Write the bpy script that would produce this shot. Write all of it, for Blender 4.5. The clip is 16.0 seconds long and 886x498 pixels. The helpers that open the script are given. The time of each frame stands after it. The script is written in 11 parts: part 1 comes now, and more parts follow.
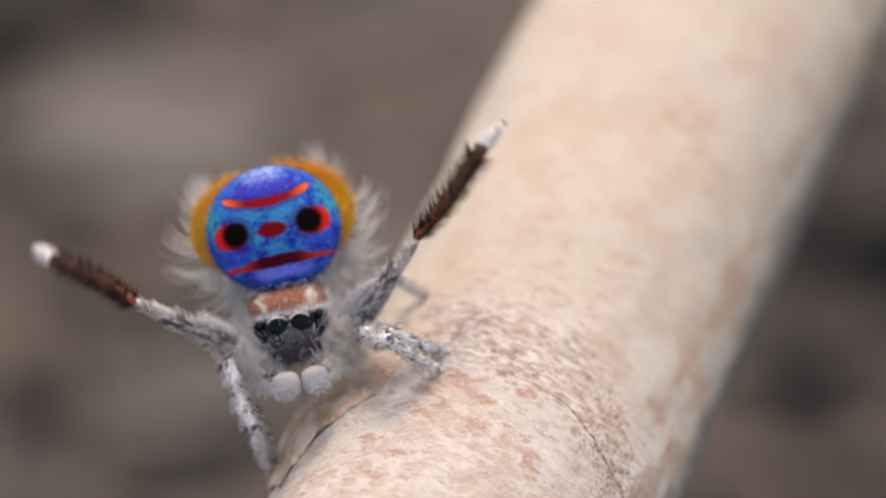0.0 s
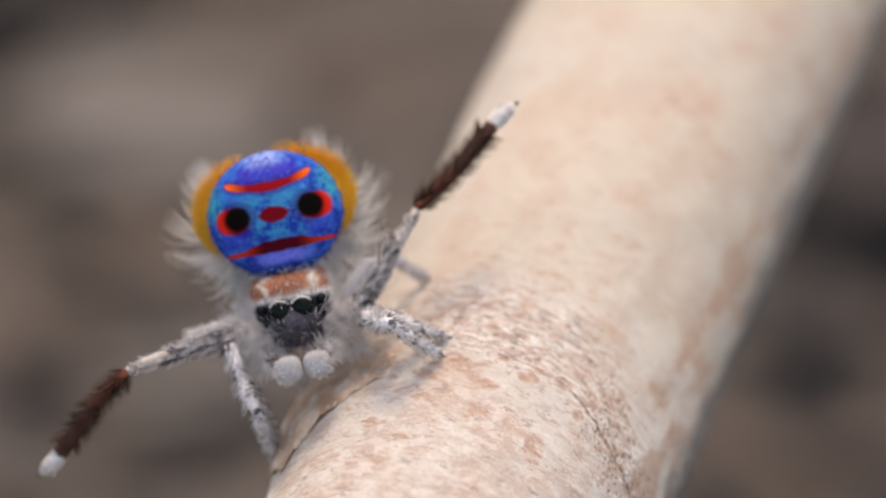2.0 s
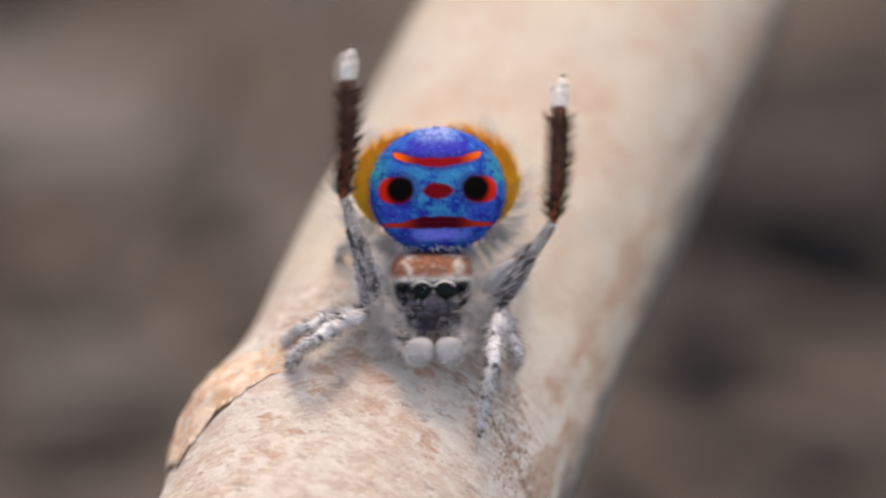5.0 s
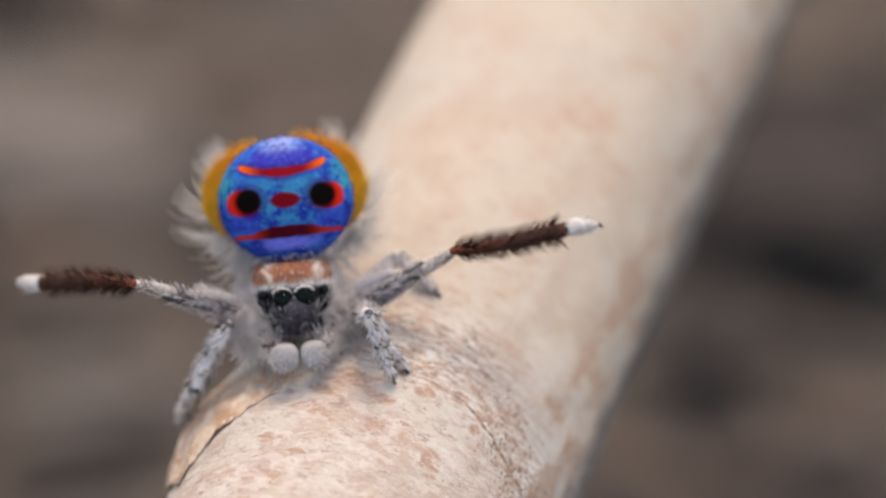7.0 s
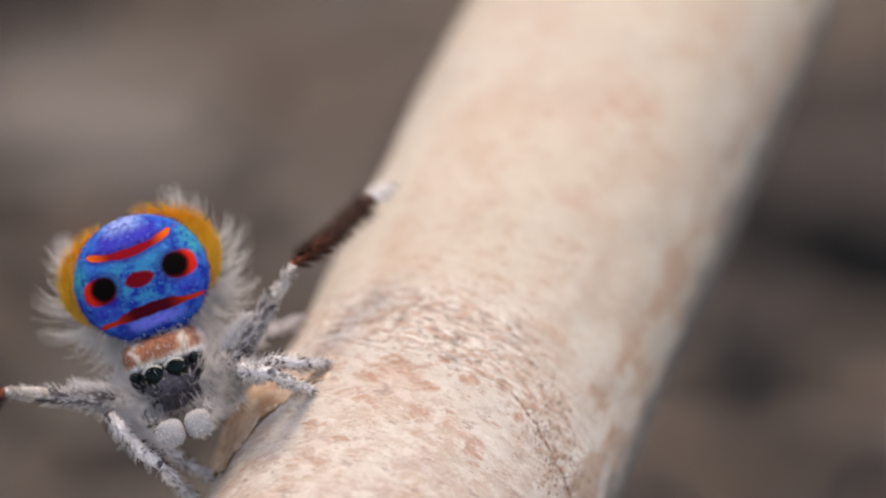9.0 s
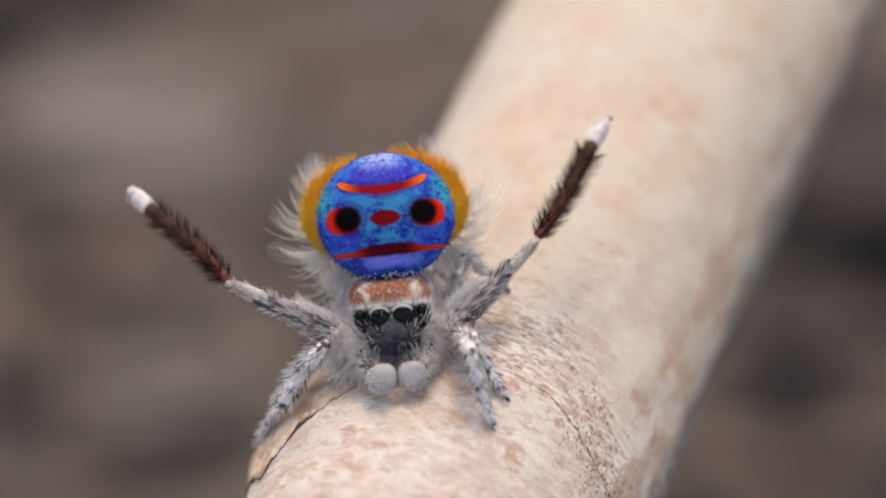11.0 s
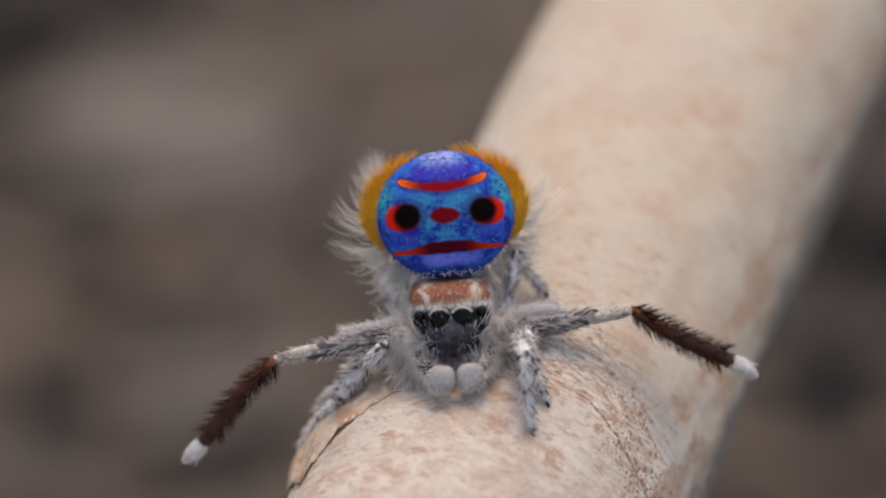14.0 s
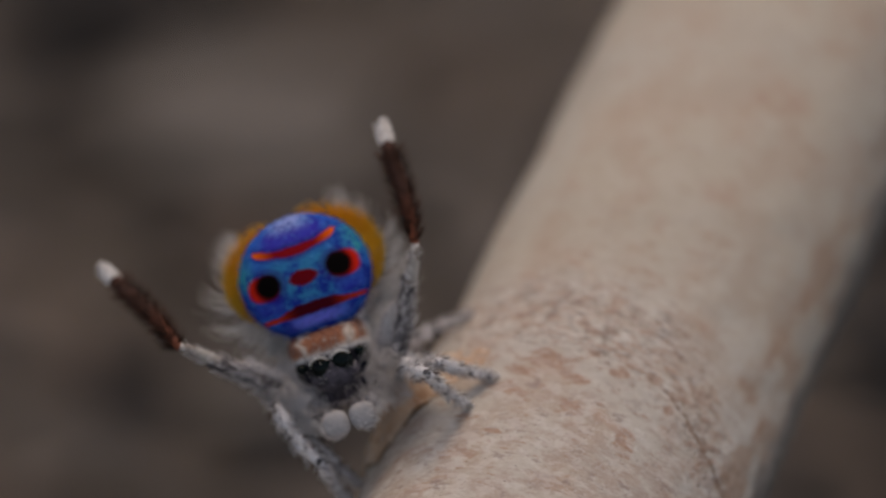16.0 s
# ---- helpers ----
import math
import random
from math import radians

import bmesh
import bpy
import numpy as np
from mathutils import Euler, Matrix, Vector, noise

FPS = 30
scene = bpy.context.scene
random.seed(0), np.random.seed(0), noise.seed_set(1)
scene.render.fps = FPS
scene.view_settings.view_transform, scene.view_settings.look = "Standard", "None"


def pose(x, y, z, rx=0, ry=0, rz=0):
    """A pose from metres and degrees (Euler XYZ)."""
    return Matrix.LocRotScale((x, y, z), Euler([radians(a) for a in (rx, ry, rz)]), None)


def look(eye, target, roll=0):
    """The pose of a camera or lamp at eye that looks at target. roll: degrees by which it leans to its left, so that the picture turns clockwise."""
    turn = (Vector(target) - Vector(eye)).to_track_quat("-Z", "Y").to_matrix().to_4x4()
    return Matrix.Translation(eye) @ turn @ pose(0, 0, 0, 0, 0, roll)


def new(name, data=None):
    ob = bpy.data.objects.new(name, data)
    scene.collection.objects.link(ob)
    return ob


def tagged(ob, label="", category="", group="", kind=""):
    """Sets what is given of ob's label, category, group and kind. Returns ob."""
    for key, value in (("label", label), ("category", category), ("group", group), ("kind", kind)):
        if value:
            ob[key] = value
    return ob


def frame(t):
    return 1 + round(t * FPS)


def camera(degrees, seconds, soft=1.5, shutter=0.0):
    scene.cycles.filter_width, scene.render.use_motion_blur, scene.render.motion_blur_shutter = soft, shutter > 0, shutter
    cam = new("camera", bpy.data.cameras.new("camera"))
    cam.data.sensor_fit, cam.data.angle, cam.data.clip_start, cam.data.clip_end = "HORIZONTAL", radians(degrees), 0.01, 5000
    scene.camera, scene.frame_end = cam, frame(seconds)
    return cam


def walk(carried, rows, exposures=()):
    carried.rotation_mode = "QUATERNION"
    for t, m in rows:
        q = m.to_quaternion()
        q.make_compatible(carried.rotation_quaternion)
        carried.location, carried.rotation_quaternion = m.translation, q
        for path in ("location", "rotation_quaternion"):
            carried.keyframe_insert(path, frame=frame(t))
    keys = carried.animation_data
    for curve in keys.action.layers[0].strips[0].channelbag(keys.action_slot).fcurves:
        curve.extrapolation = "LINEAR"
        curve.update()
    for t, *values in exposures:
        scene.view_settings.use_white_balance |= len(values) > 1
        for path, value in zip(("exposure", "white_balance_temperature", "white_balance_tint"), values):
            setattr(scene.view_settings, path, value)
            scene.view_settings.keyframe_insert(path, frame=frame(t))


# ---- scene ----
# The unit of modelling for the spider: about a hundredth of a millimetre.
U = 1.0412e-5

# ---- camera ----
cam = camera(15, 16.0, soft=2.0, shutter=0.8)
cam.data.dof.use_dof = True
cam.data.dof.focus_distance = 0.0613
cam.data.dof.aperture_fstop = 42
walk(cam, [
    (0, pose(0.000000, -0.053697, 0.031002, 60.00, 0.00, 0.00)),
    (0.5, pose(0.000000, -0.053697, 0.031002, 59.96, 0.04, 0.07)),
    (1, pose(0.000000, -0.053697, 0.031002, 59.89, 0.03, 0.06)),
    (1.5, pose(0.000000, -0.053697, 0.031002, 59.80, 0.03, 0.05)),
    (2, pose(0.000000, -0.053697, 0.031002, 59.73, 0.02, 0.03)),
    (2.5, pose(0.000000, -0.053697, 0.031002, 59.73, 0.02, 0.03)),
    (3, pose(0.000000, -0.053697, 0.031002, 59.70, -0.01, -0.02)),
    (3.5, pose(0.000000, -0.053697, 0.031002, 59.70, -0.17, -0.29)),
    (4, pose(0.000000, -0.053697, 0.031002, 59.65, -0.41, -0.72)),
    (4.5, pose(0.000000, -0.053697, 0.031002, 59.63, -0.62, -1.07)),
    (5, pose(0.000000, -0.053697, 0.031002, 59.66, -0.87, -1.50)),
    (5.3, pose(0.000000, -0.053697, 0.031002, 59.70, -0.98, -1.70)),
    (6.3, pose(0.000000, -0.053697, 0.031002, 59.92, -1.00, -1.72)),
    (7.1, pose(0.000000, -0.053697, 0.031002, 59.99, -0.84, -1.45)),
    (7.5, pose(0.000000, -0.053697, 0.031002, 59.95, -0.77, -1.34)),
    (8, pose(0.000000, -0.053697, 0.031002, 59.87, -0.75, -1.30)),
    (8.5, pose(0.000000, -0.053697, 0.031002, 59.81, -0.64, -1.11)),
    (9, pose(0.000000, -0.053697, 0.031002, 59.77, -0.49, -0.84)),
    (9.5, pose(0.000000, -0.053697, 0.031002, 59.75, -0.32, -0.55)),
    (10, pose(0.000000, -0.053697, 0.031002, 59.72, -0.15, -0.26)),
    (10.3, pose(0.000000, -0.053697, 0.031002, 59.73, -0.10, -0.17)),
    (11.2, pose(0.000000, -0.052644, 0.030394, 59.86, -0.19, -0.33)),
    (12, pose(0.000000, -0.051385, 0.029667, 59.99, -0.33, -0.58)),
    (12.5, pose(0.000000, -0.051385, 0.029667, 60.05, -0.24, -0.42)),
    (13, pose(0.000000, -0.052133, 0.030099, 60.04, -0.02, -0.04)),
    (13.5, pose(0.000000, -0.053166, 0.030695, 59.98, 0.10, 0.18)),
    (14, pose(0.000000, -0.053060, 0.030634, 59.92, 0.18, 0.32)),
    (14.5, pose(0.000000, -0.053166, 0.030695, 59.87, 0.29, 0.49)),
    (15, pose(-0.000000, -0.054515, 0.031474, 59.77, 0.40, 0.69)),
    (15.5, pose(0.000000, -0.053697, 0.031002, 59.74, 0.53, 0.92)),
    (16, pose(-0.000000, -0.054515, 0.031474, 59.70, 0.80, 1.39)),
], exposures=[(0, 1.22, 8300, 13), (7.5, 1.17, 8300, 13), (10, 1.18, 8300, 13), (12.5, 1.24, 8300, 13), (13, 1.17, 8300, 13), (13.5, 1.04, 8300, 13), (14, 0.86, 8300, 13), (14.5, 0.66, 8300, 13), (15, 0.46, 8300, 13), (15.5, 0.24, 8300, 13), (16, -0.02, 8300, 13)])

# ---- light ----
world = bpy.data.worlds.new("world")
scene.world = world
world.use_nodes = True
wn = world.node_tree
sky = wn.nodes.new("ShaderNodeTexSky")
sky.sky_type, sky.sun_disc = "NISHITA", False
sky.sun_elevation, sky.sun_rotation = radians(71), radians(6)
sky.air_density, sky.dust_density, sky.ozone_density = 0.9, 2.5, 0.3
wn.links.new(sky.outputs[0], wn.nodes["Background"].inputs["Color"])
wn.nodes["Background"].inputs["Strength"].default_value = 0.15
sun_data = bpy.data.lights.new("sun", "SUN")
sun_data.energy, sun_data.angle, sun_data.color = 0.4, radians(16), (1.0, 0.90, 0.79)
sun = new("sun", sun_data)
sun.matrix_world = look((0.034, 0.323, 0.946), (0, 0, 0))


# ---- materials ----
class Nodes:
    """A short way to write node trees."""

    def __init__(self, name):
        self.mat = bpy.data.materials.new(name)
        self.mat.use_nodes = True
        self.tree = self.mat.node_tree
        self.bsdf = self.tree.nodes["Principled BSDF"]

    def put(self, socket, value):
        if isinstance(value, bpy.types.NodeSocket):
            self.tree.links.new(value, socket)
        elif isinstance(value, tuple) and len(value) == 3 and socket.type == "RGBA":
            socket.default_value = (*value, 1)
        else:
            socket.default_value = value

    def add(self, kind, **inputs):
        node = self.tree.nodes.new(kind)
        for key, value in inputs.items():
            self.put(node.inputs[key.replace("_", " ")], value)
        return node

    def m(self, op, a, b=0.0, c=0.0):
        node = self.tree.nodes.new("ShaderNodeMath")
        node.operation = op
        for i, v in enumerate((a, b, c)):
            self.put(node.inputs[i], v)
        return node.outputs[0]

    def coords(self, scale=(1, 1, 1), which="Object"):
        tc = self.tree.nodes.new("ShaderNodeTexCoord")
        mp = self.add("ShaderNodeMapping")
        mp.inputs["Scale"].default_value = scale
        self.tree.links.new(tc.outputs[which], mp.inputs["Vector"])
        return mp.outputs[0]

    def noise(self, vec, scale, detail=4.0, rough=0.55):
        node = self.add("ShaderNodeTexNoise", Vector=vec, Scale=scale, Detail=detail, Roughness=rough)
        return node.outputs[0]

    def step(self, x, lo, hi):
        node = self.tree.nodes.new("ShaderNodeMapRange")
        node.interpolation_type = "SMOOTHSTEP"
        self.put(node.inputs[0], x)
        node.inputs[1].default_value, node.inputs[2].default_value = lo, hi
        return node.outputs[0]

    def mix(self, fac, a, b):
        node = self.tree.nodes.new("ShaderNodeMix")
        node.data_type = "RGBA"
        self.put(node.inputs[0], fac)
        self.put(node.inputs[6], a)
        self.put(node.inputs[7], b)
        return node.outputs[2]

    def xyz(self, vec):
        node = self.add("ShaderNodeSeparateXYZ", Vector=vec)
        return node.outputs[0], node.outputs[1], node.outputs[2]

    def bump(self, height, strength, distance):
        node = self.add("ShaderNodeBump", Height=height, Strength=strength, Distance=distance)
        self.put(self.bsdf.inputs["Normal"], node.outputs[0])

    def done(self, colour, rough=0.6, metal=0.0, spec=0.5):
        self.put(self.bsdf.inputs["Base Color"], colour)
        self.put(self.bsdf.inputs["Roughness"], rough)
        self.put(self.bsdf.inputs["Metallic"], metal)
        self.put(self.bsdf.inputs["Specular IOR Level"], spec)
        return self.mat

    def sheer(self, colour, share):
        """Lets part of the light through, as thin hair does."""
        thin = self.add("ShaderNodeBsdfTranslucent", Color=colour)
        both = self.add("ShaderNodeMixShader", Fac=share)
        self.tree.links.new(self.bsdf.outputs[0], both.inputs[1])
        self.tree.links.new(thin.outputs[0], both.inputs[2])
        self.tree.links.new(both.outputs[0], self.tree.nodes["Material Output"].inputs[0])


def bark_material():
    n = Nodes("twig_bark")
    v = n.coords((1, 1, 1))
    x, y, z = n.xyz(v)
    broad = n.noise(v, 230, 3)
    fine = n.noise(v, 11000, 5)
    patch = n.noise(n.coords((1, 1, 1.7)), 1000, 4, 0.55)
    small = n.noise(n.coords((1, 1, 2.6)), 2900, 4, 0.65)
    wrinkle = n.noise(n.coords((1, 1, 3.6)), 3000, 4, 0.6)
    dots = n.noise(n.coords((1, 1, 0.8)), 14500, 2, 0.55)
    col = n.mix(n.step(broad, 0.35, 0.65), (0.585, 0.50, 0.388), (0.60, 0.53, 0.435))
    above = n.step(z, 0.0005, 0.0035)
    col = n.mix(n.m("MULTIPLY", n.m("SUBTRACT", 1.0, above), 0.7), col, (0.655, 0.59, 0.52))
    # broad pinkish clouds along the stem
    col = n.mix(n.m("MULTIPLY", n.step(n.noise(n.coords((1, 1, 0.7)), 780, 5, 0.62), 0.47, 0.60), 0.55), col, (0.53, 0.375, 0.265))
    grit = n.noise(n.coords((1, 1, 2.0)), 3900, 4, 0.7)
    col = n.mix(n.m("MULTIPLY", n.step(grit, 0.54, 0.64), 0.22), col, (0.46, 0.345, 0.275))
    scar = n.step(patch, 0.58, 0.68)
    col = n.mix(n.m("MULTIPLY", scar, 0.6), col, (0.50, 0.285, 0.18))
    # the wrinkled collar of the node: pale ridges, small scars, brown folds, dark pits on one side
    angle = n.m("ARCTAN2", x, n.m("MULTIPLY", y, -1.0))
    along = n.m("ADD", z, n.m("MULTIPLY", n.m("MAXIMUM", n.m("SUBTRACT", angle, 0.03), 0.0), 0.0021))
    near = n.step(n.m("ABSOLUTE", n.m("SUBTRACT", along, 0.0009)), 0.0015, 0.0003)
    ridge = n.step(n.noise(n.coords((1, 1, 3.4)), 3100, 4, 0.6), 0.44, 0.60)
    col = n.mix(n.m("MULTIPLY", ridge, n.m("ADD", 0.06, n.m("MULTIPLY", near, 0.66))), col, (0.84, 0.785, 0.72))
    # scars where the outer bark has flaked off
    stored = n.tree.nodes.new("ShaderNodeAttribute")
    stored.attribute_name = "scar"
    torn = n.step(n.m("ADD", stored.outputs["Fac"], n.m("MULTIPLY", n.m("SUBTRACT", n.noise(n.coords((1, 1, 1.8)), 3000, 4, 0.7), 0.5), 1.9)), 0.34, 0.86)
    col = n.mix(n.m("MULTIPLY", n.m("MULTIPLY", torn, n.m("ADD", 0.35, n.m("MULTIPLY", n.step(n.noise(n.coords((1, 1, 2.6)), 4600, 4, 0.7), 0.38, 0.52), 0.65))), 0.9), col, n.mix(n.step(n.noise(n.coords((1, 1, 2.2)), 5000, 4, 0.7), 0.4, 0.6), (0.53, 0.31, 0.20), (0.43, 0.225, 0.135)))
    tiny = n.step(n.m("ADD", small, n.m("MULTIPLY", near, 0.10)), 0.58, 0.66)
    col = n.mix(n.m("MULTIPLY", tiny, 0.7), col, (0.47, 0.26, 0.165))
    side = n.step(x, -0.0003, 0.0015)
    smooth_side = n.m("SUBTRACT", 1.0, n.m("MULTIPLY", side, 0.85))
    lined = n.m("MULTIPLY", near, smooth_side)
    fold = n.step(n.m("ADD", wrinkle, n.m("MULTIPLY", near, 0.06)), 0.61, 0.65)
    col = n.mix(n.m("MULTIPLY", fold, n.m("ADD", 0.05, n.m("MULTIPLY", lined, 0.72))), col, (0.29, 0.205, 0.165))
    crease = n.step(n.noise(n.coords((1, 1, 3.4)), 4800, 3, 0.55), 0.60, 0.635)
    col = n.mix(n.m("MULTIPLY", crease, n.m("ADD", 0.03, n.m("MULTIPLY", lined, 0.72))), col, (0.16, 0.10, 0.08))
    # soft pinkish bars across the pale bark below the node
    below = n.step(z, 0.0002, -0.0012)
    bars = n.m("MULTIPLY", n.step(n.noise(n.coords((1, 1, 2.1)), 1150, 4, 0.62), 0.50, 0.58), below)
    col = n.mix(n.m("MULTIPLY", bars, 0.5), col, (0.50, 0.345, 0.275))
    dashes = n.m("MULTIPLY", n.step(n.noise(n.coords((1, 1, 2.0)), 2100, 4, 0.65), 0.575, 0.66), below)
    col = n.mix(n.m("MULTIPLY", dashes, 0.68), col, (0.36, 0.255, 0.225))
    flecks = n.m("MULTIPLY", n.step(n.noise(n.coords((1, 1, 1.7)), 2700, 4, 0.65), 0.50, 0.57), n.m("ADD", 0.10, n.m("MULTIPLY", below, 0.30)))
    col = n.mix(flecks, col, (0.80, 0.745, 0.69))
    smudge = n.m("MULTIPLY", n.step(n.noise(n.coords((1, 1, 2.0)), 3300, 4, 0.65), 0.55, 0.62), n.m("ADD", 0.10, n.m("MULTIPLY", below, 0.28)))
    col = n.mix(smudge, col, (0.46, 0.33, 0.27))
    # orange blotches, then grey bark on the underside, its shade put into the colour
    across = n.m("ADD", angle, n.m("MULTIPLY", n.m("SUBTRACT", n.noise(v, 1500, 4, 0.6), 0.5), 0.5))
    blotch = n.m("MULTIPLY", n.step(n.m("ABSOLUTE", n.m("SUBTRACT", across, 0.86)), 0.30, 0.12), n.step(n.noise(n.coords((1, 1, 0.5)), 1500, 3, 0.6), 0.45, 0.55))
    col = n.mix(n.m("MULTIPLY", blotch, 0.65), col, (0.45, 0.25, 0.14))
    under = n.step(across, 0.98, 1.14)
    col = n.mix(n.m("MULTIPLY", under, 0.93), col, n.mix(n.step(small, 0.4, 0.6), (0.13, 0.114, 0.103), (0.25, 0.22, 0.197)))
    speck = n.step(n.m("ADD", dots, n.m("MULTIPLY", n.m("MULTIPLY", side, near), 0.15)), 0.70, 0.75)
    col = n.mix(n.m("MULTIPLY", speck, 0.75), col, (0.17, 0.11, 0.08))
    col = n.mix(n.m("MULTIPLY", n.step(fine, 0.38, 0.7), 0.16), col, (0.82, 0.74, 0.66))
    relief = n.m("ADD", n.m("MULTIPLY", fine, 0.3), n.m("MULTIPLY", n.m("SUBTRACT", small, n.m("ADD", n.m("MULTIPLY", fold, lined), n.m("ADD", speck, n.m("MULTIPLY", crease, lined)))), 0.5))
    n.bump(relief, 0.6, 0.00006)
    aged = n.add("ShaderNodeHueSaturation", Color=col, Value=0.865, Saturation=0.86)
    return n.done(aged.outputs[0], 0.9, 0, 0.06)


def plain(name, colours, scale, rough=0.7, bump=0.0, metal=0.0, spec=0.5, fine=0, sheer=0.0):
    """Two colours mixed by a noise of that scale, a little relief."""
    n = Nodes(name)
    v = n.coords()
    a = n.noise(v, scale, 5)
    col = n.mix(n.step(a, 0.36, 0.64), colours[0], colours[1])
    if len(colours) > 2:
        col = n.mix(n.step(n.noise(v, scale * 2.7, 4), 0.52, 0.66), col, colours[2])
    if bump:
        n.bump(n.noise(v, fine or scale * 4, 3), 0.5, bump)
    if sheer:
        n.sheer(col, sheer)
    return n.done(col, rough, metal, spec)


def shield_material():
    """The scaled shield of the abdomen: blue with a red and orange pattern."""
    n = Nodes("iridescent_shield")
    x, y, z = n.xyz(n.coords((1 / (121 * U), 1 / (121 * U), 1 / (113 * U))))
    ax = n.m("ABSOLUTE", x)
    ob = n.coords()
    wob = n.m("MULTIPLY", n.m("SUBTRACT", n.noise(ob, 5200, 3), 0.5), 0.09)
    zz = n.m("ADD", z, wob)
    grain = n.noise(ob, 10500, 4, 0.75)
    mottle = n.noise(ob, 2600, 4, 0.65)
    col = n.mix(n.step(mottle, 0.4, 0.60), (0.009, 0.032, 0.32), (0.018, 0.13, 0.52))
    # blue-green fields beside the brow and round the nose
    mid = n.m("MULTIPLY", n.step(n.m("ABSOLUTE", n.m("ADD", zz, 0.02)), 0.50, 0.22), n.step(ax, 0.80, 0.30))
    col = n.mix(n.m("MULTIPLY", mid, n.step(mottle, 0.34, 0.56)), col, (0.018, 0.23, 0.47))
    rim = n.m("MULTIPLY", n.step(ax, 0.60, 0.88), n.step(n.m("ABSOLUTE", n.m("SUBTRACT", zz, 0.34)), 0.42, 0.12))
    col = n.mix(n.m("MULTIPLY", rim, n.step(grain, 0.35, 0.6)), col, (0.02, 0.33, 0.38))
    violet = n.m("MULTIPLY", n.step(n.m("ABSOLUTE", n.m("SUBTRACT", zz, 0.66)), 0.2, 0.05), n.step(ax, 0.62, 0.3))
    col = n.mix(n.m("MULTIPLY", violet, 0.8), col, (0.050, 0.030, 0.42))
    cheek = n.m("MULTIPLY", n.step(n.m("ABSOLUTE", n.m("ADD", zz, 0.32)), 0.2, 0.05), n.step(n.m("ABSOLUTE", n.m("SUBTRACT", ax, 0.62)), 0.3, 0.1))
    col = n.mix(n.m("MULTIPLY", cheek, 0.6), col, (0.035, 0.045, 0.48))
    pale = n.m("MULTIPLY", n.step(n.m("ABSOLUTE", n.m("ADD", zz, 0.69)), 0.15, 0.03), n.step(ax, 0.62, 0.12))
    col = n.mix(n.m("MULTIPLY", pale, n.step(mottle, 0.28, 0.50)), col, (0.17, 0.20, 0.82))
    crown = n.m("MULTIPLY", n.step(z, 0.66, 0.9), n.step(ax, 0.45, 0.1))
    col = n.mix(n.m("MULTIPLY", crown, n.step(grain, 0.25, 0.6)), col, (0.28, 0.36, 0.70))
    foot = n.m("MULTIPLY", n.step(z, -0.75, -0.95), n.step(mottle, 0.35, 0.6))
    col = n.mix(foot, col, (0.015, 0.03, 0.22))
    glint = n.m("MULTIPLY", n.step(n.noise(ob, 12000, 2, 0.6), 0.58, 0.68), 0.35)
    col = n.mix(n.m("MULTIPLY", glint, n.step(ax, 1.0, 0.9)), col, (0.10, 0.36, 0.70))
    dark = n.m("MULTIPLY", n.step(grain, 0.52, 0.38), 0.18)
    col = n.mix(dark, col, (0.006, 0.012, 0.10))
    # brow
    x2 = n.m("MULTIPLY", x, x)
    brow = n.m("ABSOLUTE", n.m("SUBTRACT", n.m("SUBTRACT", n.m("ADD", z, n.m("MULTIPLY", wob, 0.4)), 0.43), n.m("MULTIPLY", x2, 0.33)))
    thick = n.m("MULTIPLY", n.m("SUBTRACT", 1.0, n.m("POWER", n.m("MINIMUM", n.m("DIVIDE", ax, 0.655), 1.0), 16.0)), n.m("ADD", 0.050, n.m("ADD", n.m("MULTIPLY", x2, 0.055), n.m("MULTIPLY", n.step(ax, 0.34, 0.06), 0.026))))
    shade = n.step(n.m("DIVIDE", brow, n.m("MAXIMUM", n.m("MULTIPLY", thick, 2.1), 0.001)), 1.15, 0.6)
    col = n.mix(n.m("MULTIPLY", shade, 0.6), col, (0.035, 0.010, 0.16))
    browm = n.step(n.m("DIVIDE", brow, n.m("MAXIMUM", thick, 0.001)), 1.2, 0.7)
    hot = n.mix(n.step(ax, 0.28, 0.66), (0.26, 0.006, 0.012), (0.90, 0.13, 0.008))
    col = n.mix(browm, col, hot)
    # mouth
    lip = n.m("MULTIPLY", n.step(ax, 0.62, 0.22), 0.062)
    lip = n.m("ADD", lip, 0.036)
    mouth = n.m("DIVIDE", n.m("ABSOLUTE", n.m("ADD", n.m("ADD", z, n.m("MULTIPLY", wob, 0.5)), n.m("SUBTRACT", 0.545, n.m("MULTIPLY", n.step(ax, 0.7, 0.1), 0.04)))), lip)
    mouthm = n.m("MULTIPLY", n.step(mouth, 1.15, 0.75), n.step(ax, 0.86, 0.74))
    lips = n.mix(n.step(ax, 0.22, 0.66), (0.075, 0.003, 0.010), (0.56, 0.035, 0.010))
    col = n.mix(mouthm, col, lips)
    # nose
    nose = n.m("ADD", n.m("POWER", n.m("DIVIDE", ax, 0.235), 1.6), n.m("POWER", n.m("DIVIDE", n.m("ABSOLUTE", n.m("ADD", zz, 0.01)), 0.135), 1.6))
    col = n.mix(n.step(nose, 1.25, 0.7), col, (0.17, 0.004, 0.010))
    # eyespots
    def spot(cx, rx, rz, cz=0.02, power=2.0):
        a = n.m("POWER", n.m("DIVIDE", n.m("ABSOLUTE", n.m("SUBTRACT", ax, cx)), rx), power)
        b = n.m("POWER", n.m("DIVIDE", n.m("ABSOLUTE", n.m("SUBTRACT", z, cz)), rz), power)
        return n.m("ADD", n.m("ADD", a, b), n.m("MULTIPLY", wob, 2.0))
